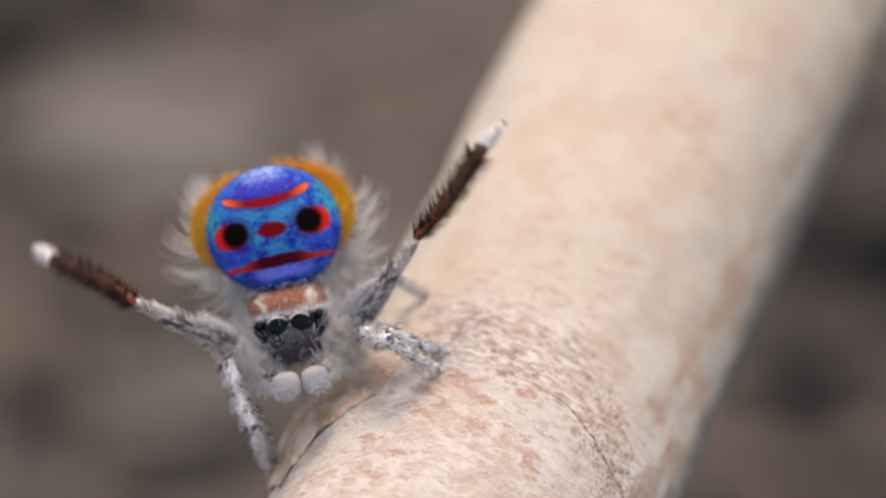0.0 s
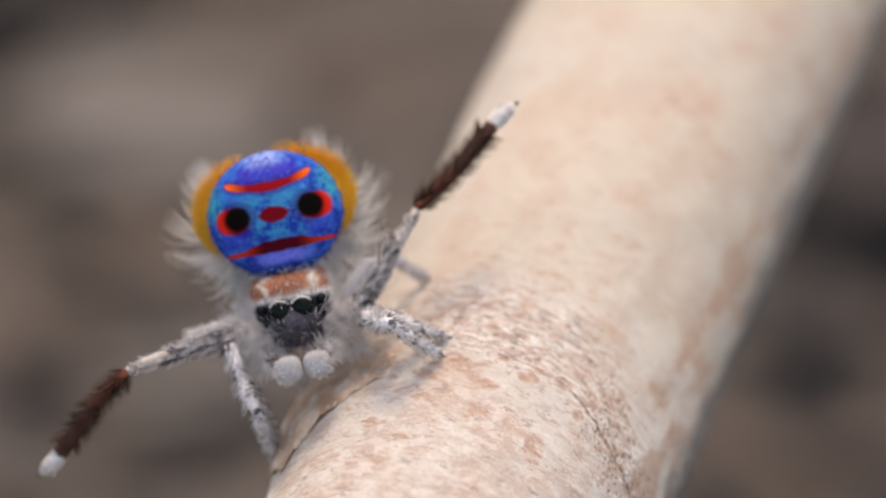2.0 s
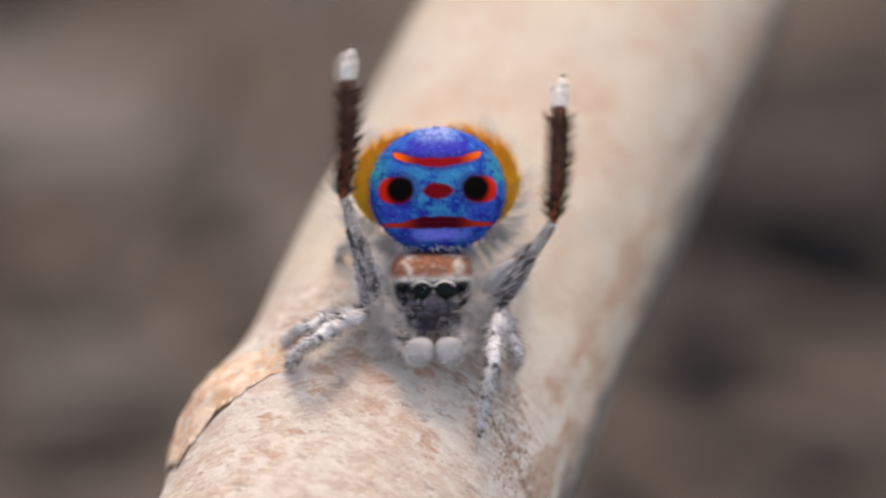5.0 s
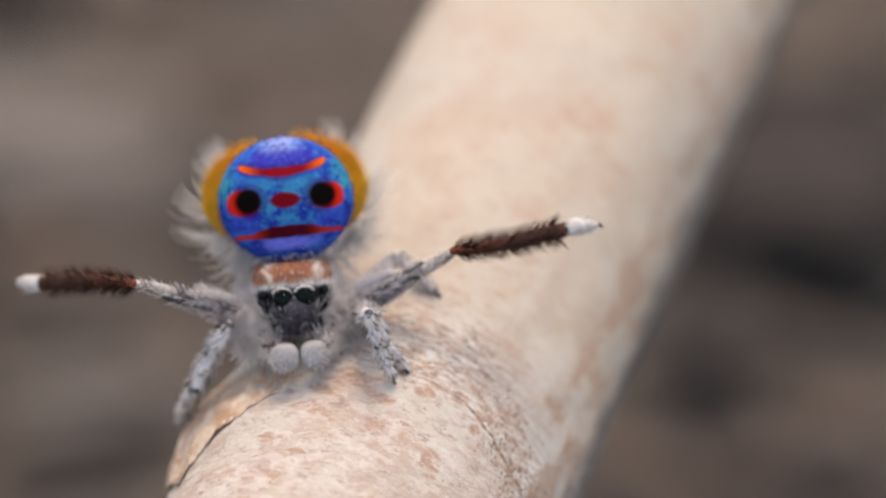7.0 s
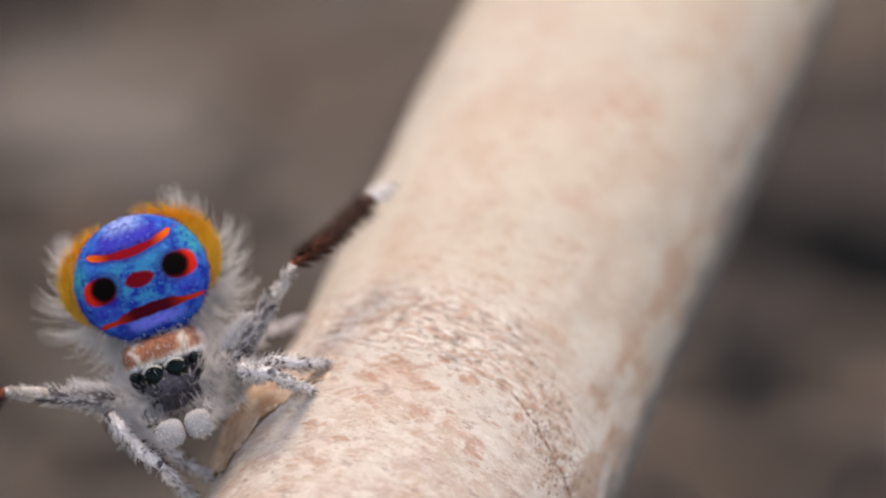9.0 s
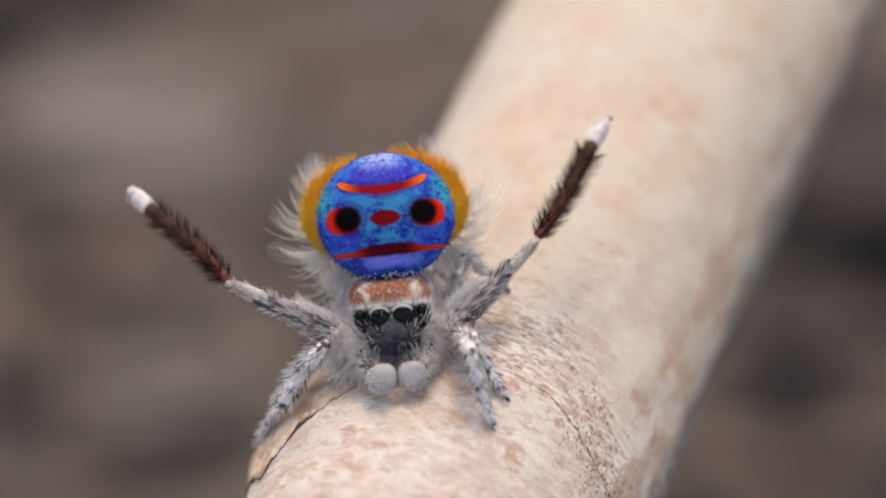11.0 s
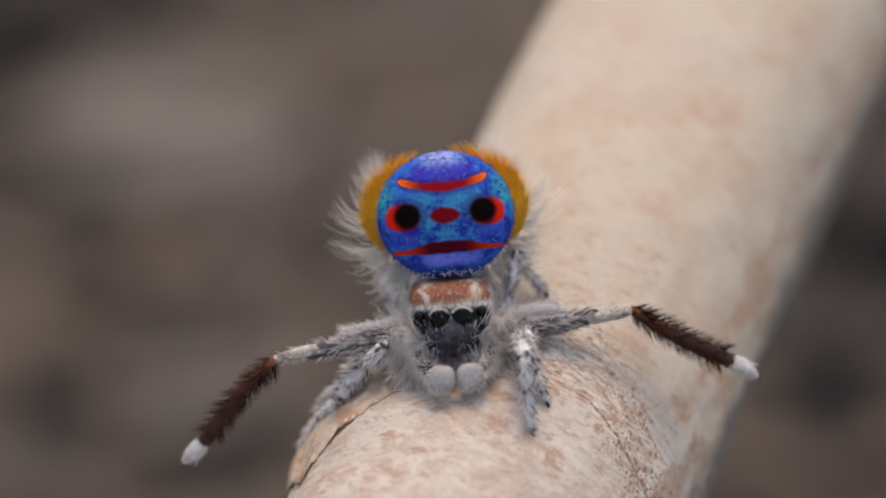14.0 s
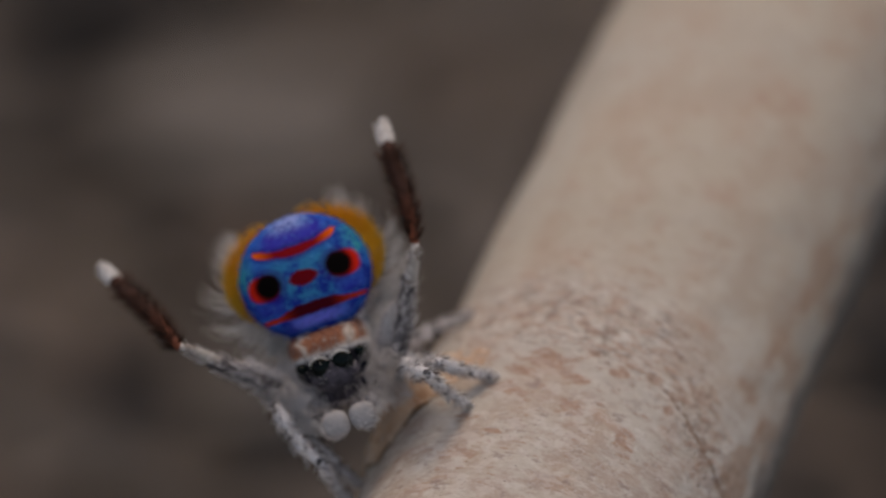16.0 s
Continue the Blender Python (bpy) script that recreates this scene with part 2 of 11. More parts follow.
    ring2 = n.step(spot(0.535, 0.29, 0.28), 1.2, 0.75)
    col = n.mix(n.m("MULTIPLY", ring2, 0.5), col, (0.03, 0.004, 0.17))
    ring = n.step(spot(0.62, 0.24, 0.208, 0.0, 2.4), 1.35, 0.7)
    col = n.mix(ring, col, n.mix(n.step(ax, 0.60, 0.78), (0.20, 0.006, 0.012), (0.68, 0.022, 0.010)))
    col = n.mix(n.step(spot(0.548, 0.20, 0.195), 1.5, 0.55), col, (0.003, 0.002, 0.002))
    n.bump(grain, 0.7, 0.00003)
    return n.done(col, 0.65, 0.0, 0.03)


def carapace_material():
    """Grey-white hair scales with rust stripes on the forehead."""
    n = Nodes("carapace_scales")
    x, y, z = n.xyz(n.coords((1 / U, 1 / U, 1 / U)))
    ob = n.coords()
    w = n.m("MULTIPLY", n.m("SUBTRACT", n.noise(ob, 4200, 3, 0.6), 0.5), 58)
    ax = n.m("ADD", n.m("ABSOLUTE", x), w)
    hair = n.noise(n.coords((1, 0.25, 0.4)), 14000, 3)
    grey = n.mix(n.step(hair, 0.35, 0.65), (0.40, 0.385, 0.39), (0.82, 0.80, 0.80))
    # a broad rust patch in the middle, one at each corner, pale scales between and above the eyes
    rust = n.m("MAXIMUM", n.step(ax, 42, 28), n.step(n.m("ABSOLUTE", n.m("SUBTRACT", ax, 63)), 17, 7))
    front = n.m("MULTIPLY", n.step(z, 16, 24), n.step(y, 120, 80))
    streak = n.noise(n.coords((1, 0.5, 0.55)), 6200, 4, 0.7)
    cream = n.mix(n.step(hair, 0.3, 0.7), (0.32, 0.26, 0.22), (0.56, 0.48, 0.42))
    lower = n.step(n.m("ADD", z, n.m("MULTIPLY", w, 0.4)), 18, 30)
    forehead = n.mix(n.m("MULTIPLY", n.m("MULTIPLY", rust, lower), n.step(streak, 0.30, 0.46)), cream, n.mix(n.step(streak, 0.4, 0.62), (0.20, 0.068, 0.040), (0.38, 0.175, 0.105)))
    col = n.mix(front, grey, forehead)
    dark = n.m("MULTIPLY", n.step(z, 20, 8), n.step(y, 75, 40))
    col = n.mix(n.m("MULTIPLY", dark, n.step(n.m("ABSOLUTE", x), 84, 66)), col, (0.022, 0.020, 0.027))
    n.bump(hair, 0.9, 0.00004)
    return n.done(col, 0.9, 0, 0.1)


def leg_material():
    n = Nodes("hairy_grey_leg")
    hair = n.noise(n.coords((1, 1, 0.3)), 15000, 4, 0.65)
    x, y, z = n.xyz(n.coords((1 / U, 1 / U, 1 / U)))
    wob = n.noise(n.coords(), 5200, 3, 0.6)
    ring = n.m("FRACT", n.m("ADD", n.m("DIVIDE", z, 33.0), n.m("MULTIPLY", wob, 1.1)))
    bands = n.m("MULTIPLY", n.step(n.m("ABSOLUTE", n.m("SUBTRACT", ring, 0.5)), 0.20, 0.08), n.step(n.noise(n.coords(), 4200, 3), 0.44, 0.54))
    col = n.mix(n.step(hair, 0.34, 0.60), (0.46, 0.44, 0.45), (0.86, 0.84, 0.85))
    col = n.mix(n.m("MULTIPLY", bands, 0.92), col, (0.03, 0.027, 0.032))
    col = n.mix(n.m("MULTIPLY", n.step(n.noise(n.coords((1, 1, 0.6)), 5200, 3), 0.57, 0.65), 0.8), col, (0.06, 0.053, 0.06))
    n.bump(hair, 0.9, 0.00004)
    return n.done(col, 0.85, 0, 0.15)


def dark_leg_material():
    n = Nodes("dark_streaked_leg")
    hair = n.noise(n.coords((1, 1, 0.22)), 13000, 4, 0.65)
    col = n.mix(n.step(hair, 0.38, 0.64), (0.075, 0.068, 0.072), (0.44, 0.41, 0.41))
    col = n.mix(n.m("MULTIPLY", n.step(n.noise(n.coords((1, 1, 0.4)), 3800, 3), 0.5, 0.6), 0.8), col, (0.035, 0.031, 0.036))
    n.bump(hair, 0.9, 0.00004)
    return n.done(col, 0.85, 0, 0.15)


def fringed_leg_material():
    """Red-brown beyond the knee, darker towards the foot."""
    n = Nodes("dark_brown_fringed_leg")
    x, y, z = n.xyz(n.coords((1 / U, 1 / U, 1 / U)))
    patch = n.noise(n.coords((1, 1, 0.5)), 3200, 5)
    far = n.step(n.m("ADD", z, n.m("MULTIPLY", n.m("SUBTRACT", patch, 0.5), 160.0)), 20, 120)
    col = n.mix(n.step(patch, 0.36, 0.64), (0.12, 0.035, 0.019), (0.24, 0.066, 0.032))
    col = n.mix(n.m("MULTIPLY", far, 0.85), col, (0.050, 0.024, 0.018))
    col = n.mix(n.m("MULTIPLY", n.step(n.noise(n.coords((1, 1, 0.35)), 9000, 3), 0.52, 0.66), 0.6), col, (0.026, 0.013, 0.010))
    n.bump(n.noise(n.coords((1, 1, 0.3)), 12000, 3), 0.6, 0.00003)
    return n.done(col, 0.75, 0, 0.3)


def flap_material():
    """Orange towards the crown, yellow lower down, in fine radial hair."""
    n = Nodes("orange_flap_hair")
    x, y, z = n.xyz(n.coords((1 / U, 1 / U, 1 / U)))
    streak = n.noise(n.coords(), 9000, 4, 0.7)
    high = n.step(n.m("ADD", z, n.m("MULTIPLY", n.noise(n.coords(), 2600, 3), 60.0)), 40, 140)
    col = n.mix(high, (0.98, 0.72, 0.11), (0.98, 0.59, 0.05))
    col = n.mix(n.m("MULTIPLY", n.step(streak, 0.48, 0.64), 0.25), col, (0.86, 0.46, 0.04))
    col = n.mix(n.m("MULTIPLY", n.step(streak, 0.48, 0.34), 0.4), col, (0.97, 0.72, 0.22))
    n.sheer(col, 0.6)
    return n.done(col, 0.85, 0, 0.05)


BARK = bark_material()
CRACK = plain("bark_underside", ((0.10, 0.055, 0.03), (0.30, 0.17, 0.09)), 2500, 0.9, 0.00003)
PEEL = plain("peeling_bark", ((0.70, 0.53, 0.40), (0.50, 0.31, 0.20), (0.76, 0.64, 0.53)), 2000, 0.85, 0.00009, fine=9000)
SEAM = plain("rusty_bark_seam", ((0.20, 0.105, 0.065), (0.40, 0.225, 0.14), (0.13, 0.075, 0.05)), 5200, 0.9, 0.00003)
SHIELD = shield_material()
CARAPACE = carapace_material()
LEG = leg_material()
DARKLEG = dark_leg_material()
BROWN = fringed_leg_material()
BRISTLE = plain("brown_bristle", ((0.022, 0.013, 0.010), (0.075, 0.034, 0.023)), 3000, 0.85, spec=0.08)
WHITE = plain("white_foot_scales", ((0.78, 0.75, 0.73), (0.55, 0.52, 0.50)), 6000, 0.8, 0.00003)
PALP = plain("pale_palp_hair", ((0.42, 0.405, 0.41), (0.50, 0.485, 0.49), (0.35, 0.34, 0.345)), 9000, 0.9, 0.00002, spec=0.1, sheer=0.15)
KNEE = plain("pale_knee", ((0.44, 0.40, 0.36), (0.20, 0.165, 0.145), (0.66, 0.62, 0.58)), 4200, 0.6, 0.00002)
CHAR = plain("charred_bark", ((0.025, 0.021, 0.019), (0.06, 0.048, 0.042)), 400, 0.95, 0.0006)
DRY = plain("dry_pale_leaf", ((0.135, 0.119, 0.107), (0.156, 0.138, 0.125)), 300, 0.9, 0.0003)
FUR = plain("white_hair", ((0.84, 0.825, 0.80), (0.95, 0.935, 0.915)), 3000, 0.5, sheer=0.65)
GREYFUR = plain("grey_hair", ((0.80, 0.785, 0.785), (0.96, 0.945, 0.945)), 3000, 0.6, sheer=0.6)
ORANGE = flap_material()
LENS = plain("black_eye_lens", ((0.002, 0.003, 0.004), (0.002, 0.008, 0.007)), 2500, 0.18, spec=0.14)
DARK = plain("dark_face_hair", ((0.024, 0.021, 0.030), (0.09, 0.080, 0.105)), 7000, 0.8, 0.00003)
CLAW = plain("dark_claw", ((0.05, 0.043, 0.040), (0.16, 0.145, 0.13)), 6000, 0.85, spec=0.1)


# ---- building helpers ----
def mesh_of(name, bm, *materials, smooth=True):
    me = bpy.data.meshes.new(name)
    bm.normal_update()
    bm.to_mesh(me)
    bm.free()
    for mat in materials:
        me.materials.append(mat)
    if smooth:
        me.shade_smooth()
    return me


def part(name, bm, material, parent, label="", smooth=True):
    """One mesh object under a thing or under a part."""
    mats = material if isinstance(material, tuple) else (material,)
    ob = new(name, mesh_of(name, bm, *mats, smooth=smooth))
    ob.parent = parent
    return tagged(ob, label)


def ball(bm, centre, radii, seg=32, rings=20, turn=None):
    m = Matrix.Translation(centre) @ (turn or Matrix()) @ Matrix.Diagonal((*radii, 1))
    return bmesh.ops.create_uvsphere(bm, u_segments=seg, v_segments=rings, radius=1, matrix=m)["verts"]


def tube(bm, points, radii, seg=10, squash=1.0, material=0):
    """A closed tube along points with a radius at each."""
    rings = []
    side = None
    for i, p in enumerate(points):
        a, b = points[max(i - 1, 0)], points[min(i + 1, len(points) - 1)]
        d = (b - a).normalized()
        if side is None:
            side = d.orthogonal().normalized()
        side = (side - d * side.dot(d)).normalized()
        other = d.cross(side)
        rings.append([bm.verts.new(p + (side * math.cos(w) + other * math.sin(w) * squash) * radii[i])
                      for w in (2 * math.pi * j / seg for j in range(seg))])
    for lo, hi in zip(rings, rings[1:]):
        for j in range(seg):
            bm.faces.new((lo[j], lo[(j + 1) % seg], hi[(j + 1) % seg], hi[j])).material_index = material
    bm.faces.new(rings[0][::-1]).material_index = material
    bm.faces.new(rings[-1]).material_index = material


def hair(bm, base, way, length, bend, thick, steps=4, material=0):
    """A tapered, curved hair."""
    pts = [base + way * (length * k / steps) + bend * (k / steps) ** 2 for k in range(steps + 1)]
    rad = [thick * (1 - 0.85 * k / steps) for k in range(steps + 1)]
    tube(bm, pts, rad, 3, 1.0, material)


def V(x, y, z):
    return Vector((x * U, y * U, z * U))


rng = random.Random(7)


# ---- the ground and its litter ----
def ground():
    n = Nodes("dry_soil")
    v = n.coords()
    a = n.noise(v, 22, 4)
    b = n.noise(v, 240, 6, 0.7)
    col = n.mix(n.step(a, 0.38, 0.62), (0.11, 0.09, 0.077), (0.15, 0.128, 0.111))
    col = n.mix(n.m("MULTIPLY", n.step(b, 0.4, 0.7), 0.6), col, (0.24, 0.21, 0.185))
    n.bump(b, 0.8, 0.002)
    mat = n.done(col, 0.95, 0, 0.2)
    bm = bmesh.new()
    ring_r = [0.0] + [0.01 * 1.09 ** k for k in range(95)]
    seg = 96
    rows = []
    for r in ring_r:
        row = []
        for j in range(seg):
            w = 2 * math.pi * j / seg
            x, y = r * math.cos(w), 0.08 + r * math.sin(w)
            h = 0.0014 * noise.fractal(Vector((x * 30, y * 30, 0)), 0.8, 2.0, 4) / (1 + r * 0.5)
            row.append(bm.verts.new((x, y, -0.048 + h)))
        rows.append(row)
    for lo, hi in zip(rows[1:], rows[2:]):
        for j in range(seg):
            bm.faces.new((lo[j], hi[j], hi[(j + 1) % seg], lo[(j + 1) % seg]))
    c = rows[0][0]
    for v0 in rows[0][1:]:
        bm.verts.remove(v0)
    for j in range(seg):
        bm.faces.new((c, rows[1][j], rows[1][(j + 1) % seg]))
    ob = new("ground", mesh_of("ground", bm, mat))
    tagged(ob, "grey-brown dry soil under leaf litter", "ground", kind="structure")


def dead_leaf(bm, m, length, width, curl):
    """A curled dry leaf with some thickness."""
    n, k = 5, 2
    grid = {}
    for s in (0, 1):
        for i in range(n + 1):
            t = i / n
            w = width * math.sin(math.pi * min(0.98, 0.04 + t * 0.94)) ** 0.8
            for j in range(-k, k + 1):
                q = j / k
                z = curl * (q * q * width + 0.3 * math.sin(t * 5) * width) - s * 0.0003
                grid[s, i, j] = bm.verts.new(m @ Vector(((t - 0.5) * length, q * w, z)))
    for i in range(n):
        for j in range(-k, k):
            bm.faces.new([grid[0, i, j], grid[0, i + 1, j], grid[0, i + 1, j + 1], grid[0, i, j + 1]])
            bm.faces.new([grid[1, i, j + 1], grid[1, i + 1, j + 1], grid[1, i + 1, j], grid[1, i, j]])
    for i in range(n):
        for j, flip in ((-k, 0), (k, 1)):
            q = [grid[0, i, j], grid[1, i, j], grid[1, i + 1, j], grid[0, i + 1, j]]
            bm.faces.new(q[::-1] if flip else q)


def litter():
    n = Nodes("dead_leaves")
    g = n.tree.nodes.new("ShaderNodeNewGeometry")
    rnd = g.outputs["Random Per Island"]
    v = n.coords()
    col = n.mix(n.step(rnd, 0.0, 1.0), (0.108, 0.091, 0.080), (0.128, 0.109, 0.097))
    col = n.mix(n.step(n.m("FRACT", n.m("MULTIPLY", rnd, 7.3)), 0.80, 0.86), col, (0.125, 0.096, 0.079))
    col = n.mix(n.m("MULTIPLY", n.step(n.noise(v, 300, 5), 0.4, 0.7), 0.25), col, (0.095, 0.074, 0.060))
    n.bump(n.noise(v, 900, 3), 0.5, 0.0006)
    mat = n.done(col, 0.85, 0, 0.25)
    bm = bmesh.new()
    for i in range(5200):
        r, w = 0.13 * math.sqrt(rng.random()), rng.uniform(0, 2 * math.pi)
        x, y = r * math.cos(w), 0.085 + r * math.sin(w)
        z = -0.0472 + rng.uniform(0, 0.003)
        m = Matrix.Translation((x, y, z)) @ pose(0, 0, 0, rng.uniform(-5, 5), rng.uniform(-5, 5), rng.uniform(0, 360))
        dead_leaf(bm, m, rng.uniform(0.003, 0.0085), rng.uniform(0.0008, 0.002), rng.uniform(-0.2, 0.3))
    ob = new("leaf_litter", mesh_of("leaf_litter", bm, mat))
    tagged(ob, "dry grey-brown leaf litter lying on the soil", "leaf litter", kind="stuff")


def bark_chip(x, y, length, width, turn):
    """A charred, splintered piece of bark on the litter."""
    bm = bmesh.new()
    bmesh.ops.create_cube(bm, size=1)
    bmesh.ops.subdivide_edges(bm, edges=bm.edges[:], cuts=7, use_grid_fill=True)
    for v in bm.verts:
        c = v.co
        taper = 1 - 0.5 * abs(c.x * 2) ** 2.5
        j = noise.noise_vector(Vector((c.x * 5 + x * 900, c.y * 4, c.z * 4 + y * 500))) * 0.16
        v.co = Vector(((c.x + j.x) * length, (c.y * taper + j.y) * width, (c.z * 0.5 + j.z * 0.7 + 0.25 * c.x * c.x) * width * 0.7))
    bmesh.ops.bevel(bm, geom=bm.edges[:], offset=length * 0.004, segments=1)
    ob = new("bark_chip", mesh_of("bark_chip", bm, CHAR))
    ob.matrix_world = pose(x, y, -0.0425, 6, -5, turn)
    bm = bmesh.new()
    tube(bm, [Vector((-0.55 * length, 0.1 * width, 0.1 * width)), Vector((-0.2 * length, 0.2 * width, 0.34 * width)), Vector((0.5 * length, 0.12 * width, 0.3 * width))],
         [0.02 * length, 0.05 * length, 0.015 * length], 7)
    part("splinter", bm, CHAR, ob, "charred splinter")
    return tagged(ob, "charred black bark chip lying on the leaf litter", "bark chip", "bark chips")


def fallen_leaf(x, y, length, width, turn):
    bm = bmesh.new()
    dead_leaf(bm, Matrix(), length, width, 0.06)
    ob = new("fallen_leaf", mesh_of("fallen_leaf", bm, DRY))
    ob.matrix_world = pose(x, y, -0.0442, 2, 2, turn)
    bm = bmesh.new()
    pts = [Vector(((t - 0.5) * length, 0, 0.06 * 0.3 * math.sin(t * 5) * width + 0.0002)) for t in (0, 0.25, 0.5, 0.75, 0.95)]
    tube(bm, pts, [0.0004, 0.00035, 0.0003, 0.0002, 0.0001], 8)
    part("midrib", bm, CHAR, ob, "dark midrib")
    bm = bmesh.new()
    tube(bm, [pts[0], pts[0] + Vector((-0.12 * length, 0.03 * length, 0.0004)), pts[0] + Vector((-0.22 * length, 0.08 * length, 0))], [0.0004, 0.0003, 0.0003], 8)
    part("stalk", bm, CHAR, ob, "thin dry stalk")
    return tagged(ob, "pale dry fallen leaf lying on the leaf litter", "leaf", "fallen leaves")


ground()
litter()
for place in ((-0.0202, 0.0992, 0.0120, 0.0080, 8), (0.0155, 0.0661, 0.004, 0.0063, 8), (0.0191, 0.0556, 0.0031, 0.0043, 8), (0.0207, 0.0800, 0.0105, 0.0125, 8),
              (-0.0166, 0.0627, 0.0034, 0.0030, 20)):
    bark_chip(*place)
for place in ((-0.0138, 0.0875, 0.0130, 0.0074, 24), (-0.0112, 0.0640, 0.0090, 0.0022, 16)):
    fallen_leaf(*place)


# ---- the twig ----
TWIG = Matrix(((0.885243, -0.298978, 0.356309, 0.000767), (-0.232564, 0.378902, 0.895738, -1.1e-05), (-0.402813, -0.875811, 0.265889, -0.005427), (0.0, 0.0, 0.0, 1.0)))
TWIG_R = 0.003530


def twig_radius(s, w):
    """Radius at s mm along the twig and the angle w round it (0 faces the camera's side, in radians)."""
    r = TWIG_R * (1 + 0.0016 * s)
    p = Vector((math.cos(w) * 1.4, math.sin(w) * 1.4, s * 0.28))
    r += 0.00010 * noise.noise(p) + 0.00004 * noise.noise(p * 3.1)
    r += 0.000014 * noise.noise(Vector((math.cos(w) * 7, math.sin(w) * 7, s * 3.0)))
    # the swollen flank below the node
    r += 0.00036 * math.exp(-((w + 1.45) / 0.55) ** 2 - ((s + 1.0) / 1.15) ** 2)
    # the ring of the node
    d = s - 0.85 + 1.25 * max(0.0, w - 0.08)
    r += 0.00005 * math.exp(-((d + 0.6) / 0.7) ** 2)
    return r


SCARS = ((-1.18, -33.5, 40, 17), (-1.24, -12.5, 27, 17), (-1.5, 6.3, 19, 24), (-0.63, -15.8, 25, 16), (-0.31, -26.2, 50, 19), (-0.46, -46.7, 30, 9), (-0.14, -4.8, 17, 12), (0.23, -5.2, 15, 8), (-0.26, 14.0, 11, 14), (1.11, 48.6, 12, 26), (2.27, 47.4, 13, 22), (-1.98, -42.5, 26, 8), (-2.88, -40.3, 40, 12), (7.35, 21.0, 46, 26), (7.17, 10.3, 30, 16), (5.32, -23.5, 20, 22), (-0.7, -32.0, 40, 8), (0.1, -15.3, 18, 7), (-0.64, 31.0, 6, 28), (-2.28, -33.0, 20, 6), (3.72, 4.9, 60, 40), (2.34, -10.1, 60, 26), (2.65, -34.3, 40, 30))


def scar_at(s, w):
    """How much of the outer bark has flaked off there, 0 to 1."""
    best = 0.0
    for s0, deg, wide, long in SCARS:
        dx = (w - radians(deg)) * TWIG_R / U / wide
        dy = (s - s0) / (long * U * 1000)
        if abs(dx) < 2 and abs(dy) < 2:
            d = math.sqrt(dx * dx + dy * dy) + 0.7 * noise.noise(Vector((w * 12, s * 4, s0))) + 0.35 * noise.noise(Vector((w * 34, s * 11, s0)))
            best = max(best, min(1.0, max(0.0, (1.5 - d) / 0.8)) * (0.5 if s0 > 2 else 1.0))
    return best


def twig():
    rows = [-165 + 3.0 * i for i in range(51)] + [-12 + 0.15 * i for i in range(60)] + [-3 + 0.035 * i for i in range(160)] + [2.6 + 0.155 * i for i in range(80)] + [15 + 3.5 * i for i in range(31)]
    seg = 320
    bm = bmesh.new()
    grid = []
    for s in rows:
        row = []
        for j in range(seg):
            w = 2 * math.pi * j / seg - math.pi
            r = twig_radius(s, w)
            row.append(bm.verts.new((math.sin(w) * r, -1 * math.cos(w) * r, s * 0.001)))
        grid.append(row)
    for lo, hi in zip(grid, grid[1:]):
        for j in range(seg):
            bm.faces.new((lo[j], lo[(j + 1) % seg], hi[(j + 1) % seg], hi[j]))
    bm.faces.new(grid[0])
    bm.faces.new(grid[-1])
    bmesh.ops.recalc_face_normals(bm, faces=bm.faces[:])
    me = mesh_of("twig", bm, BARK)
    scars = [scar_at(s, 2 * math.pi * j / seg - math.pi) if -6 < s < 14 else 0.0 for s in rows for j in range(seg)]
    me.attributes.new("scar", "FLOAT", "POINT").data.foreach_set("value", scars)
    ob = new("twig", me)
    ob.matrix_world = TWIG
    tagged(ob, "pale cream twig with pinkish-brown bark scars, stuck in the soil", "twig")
    return ob


TWIG_OB = twig()


def on_twig(s, w, lift):
    r = twig_radius(s, w) + lift * U
    return Vector((math.sin(w) * r, -math.cos(w) * r, s * 0.001))


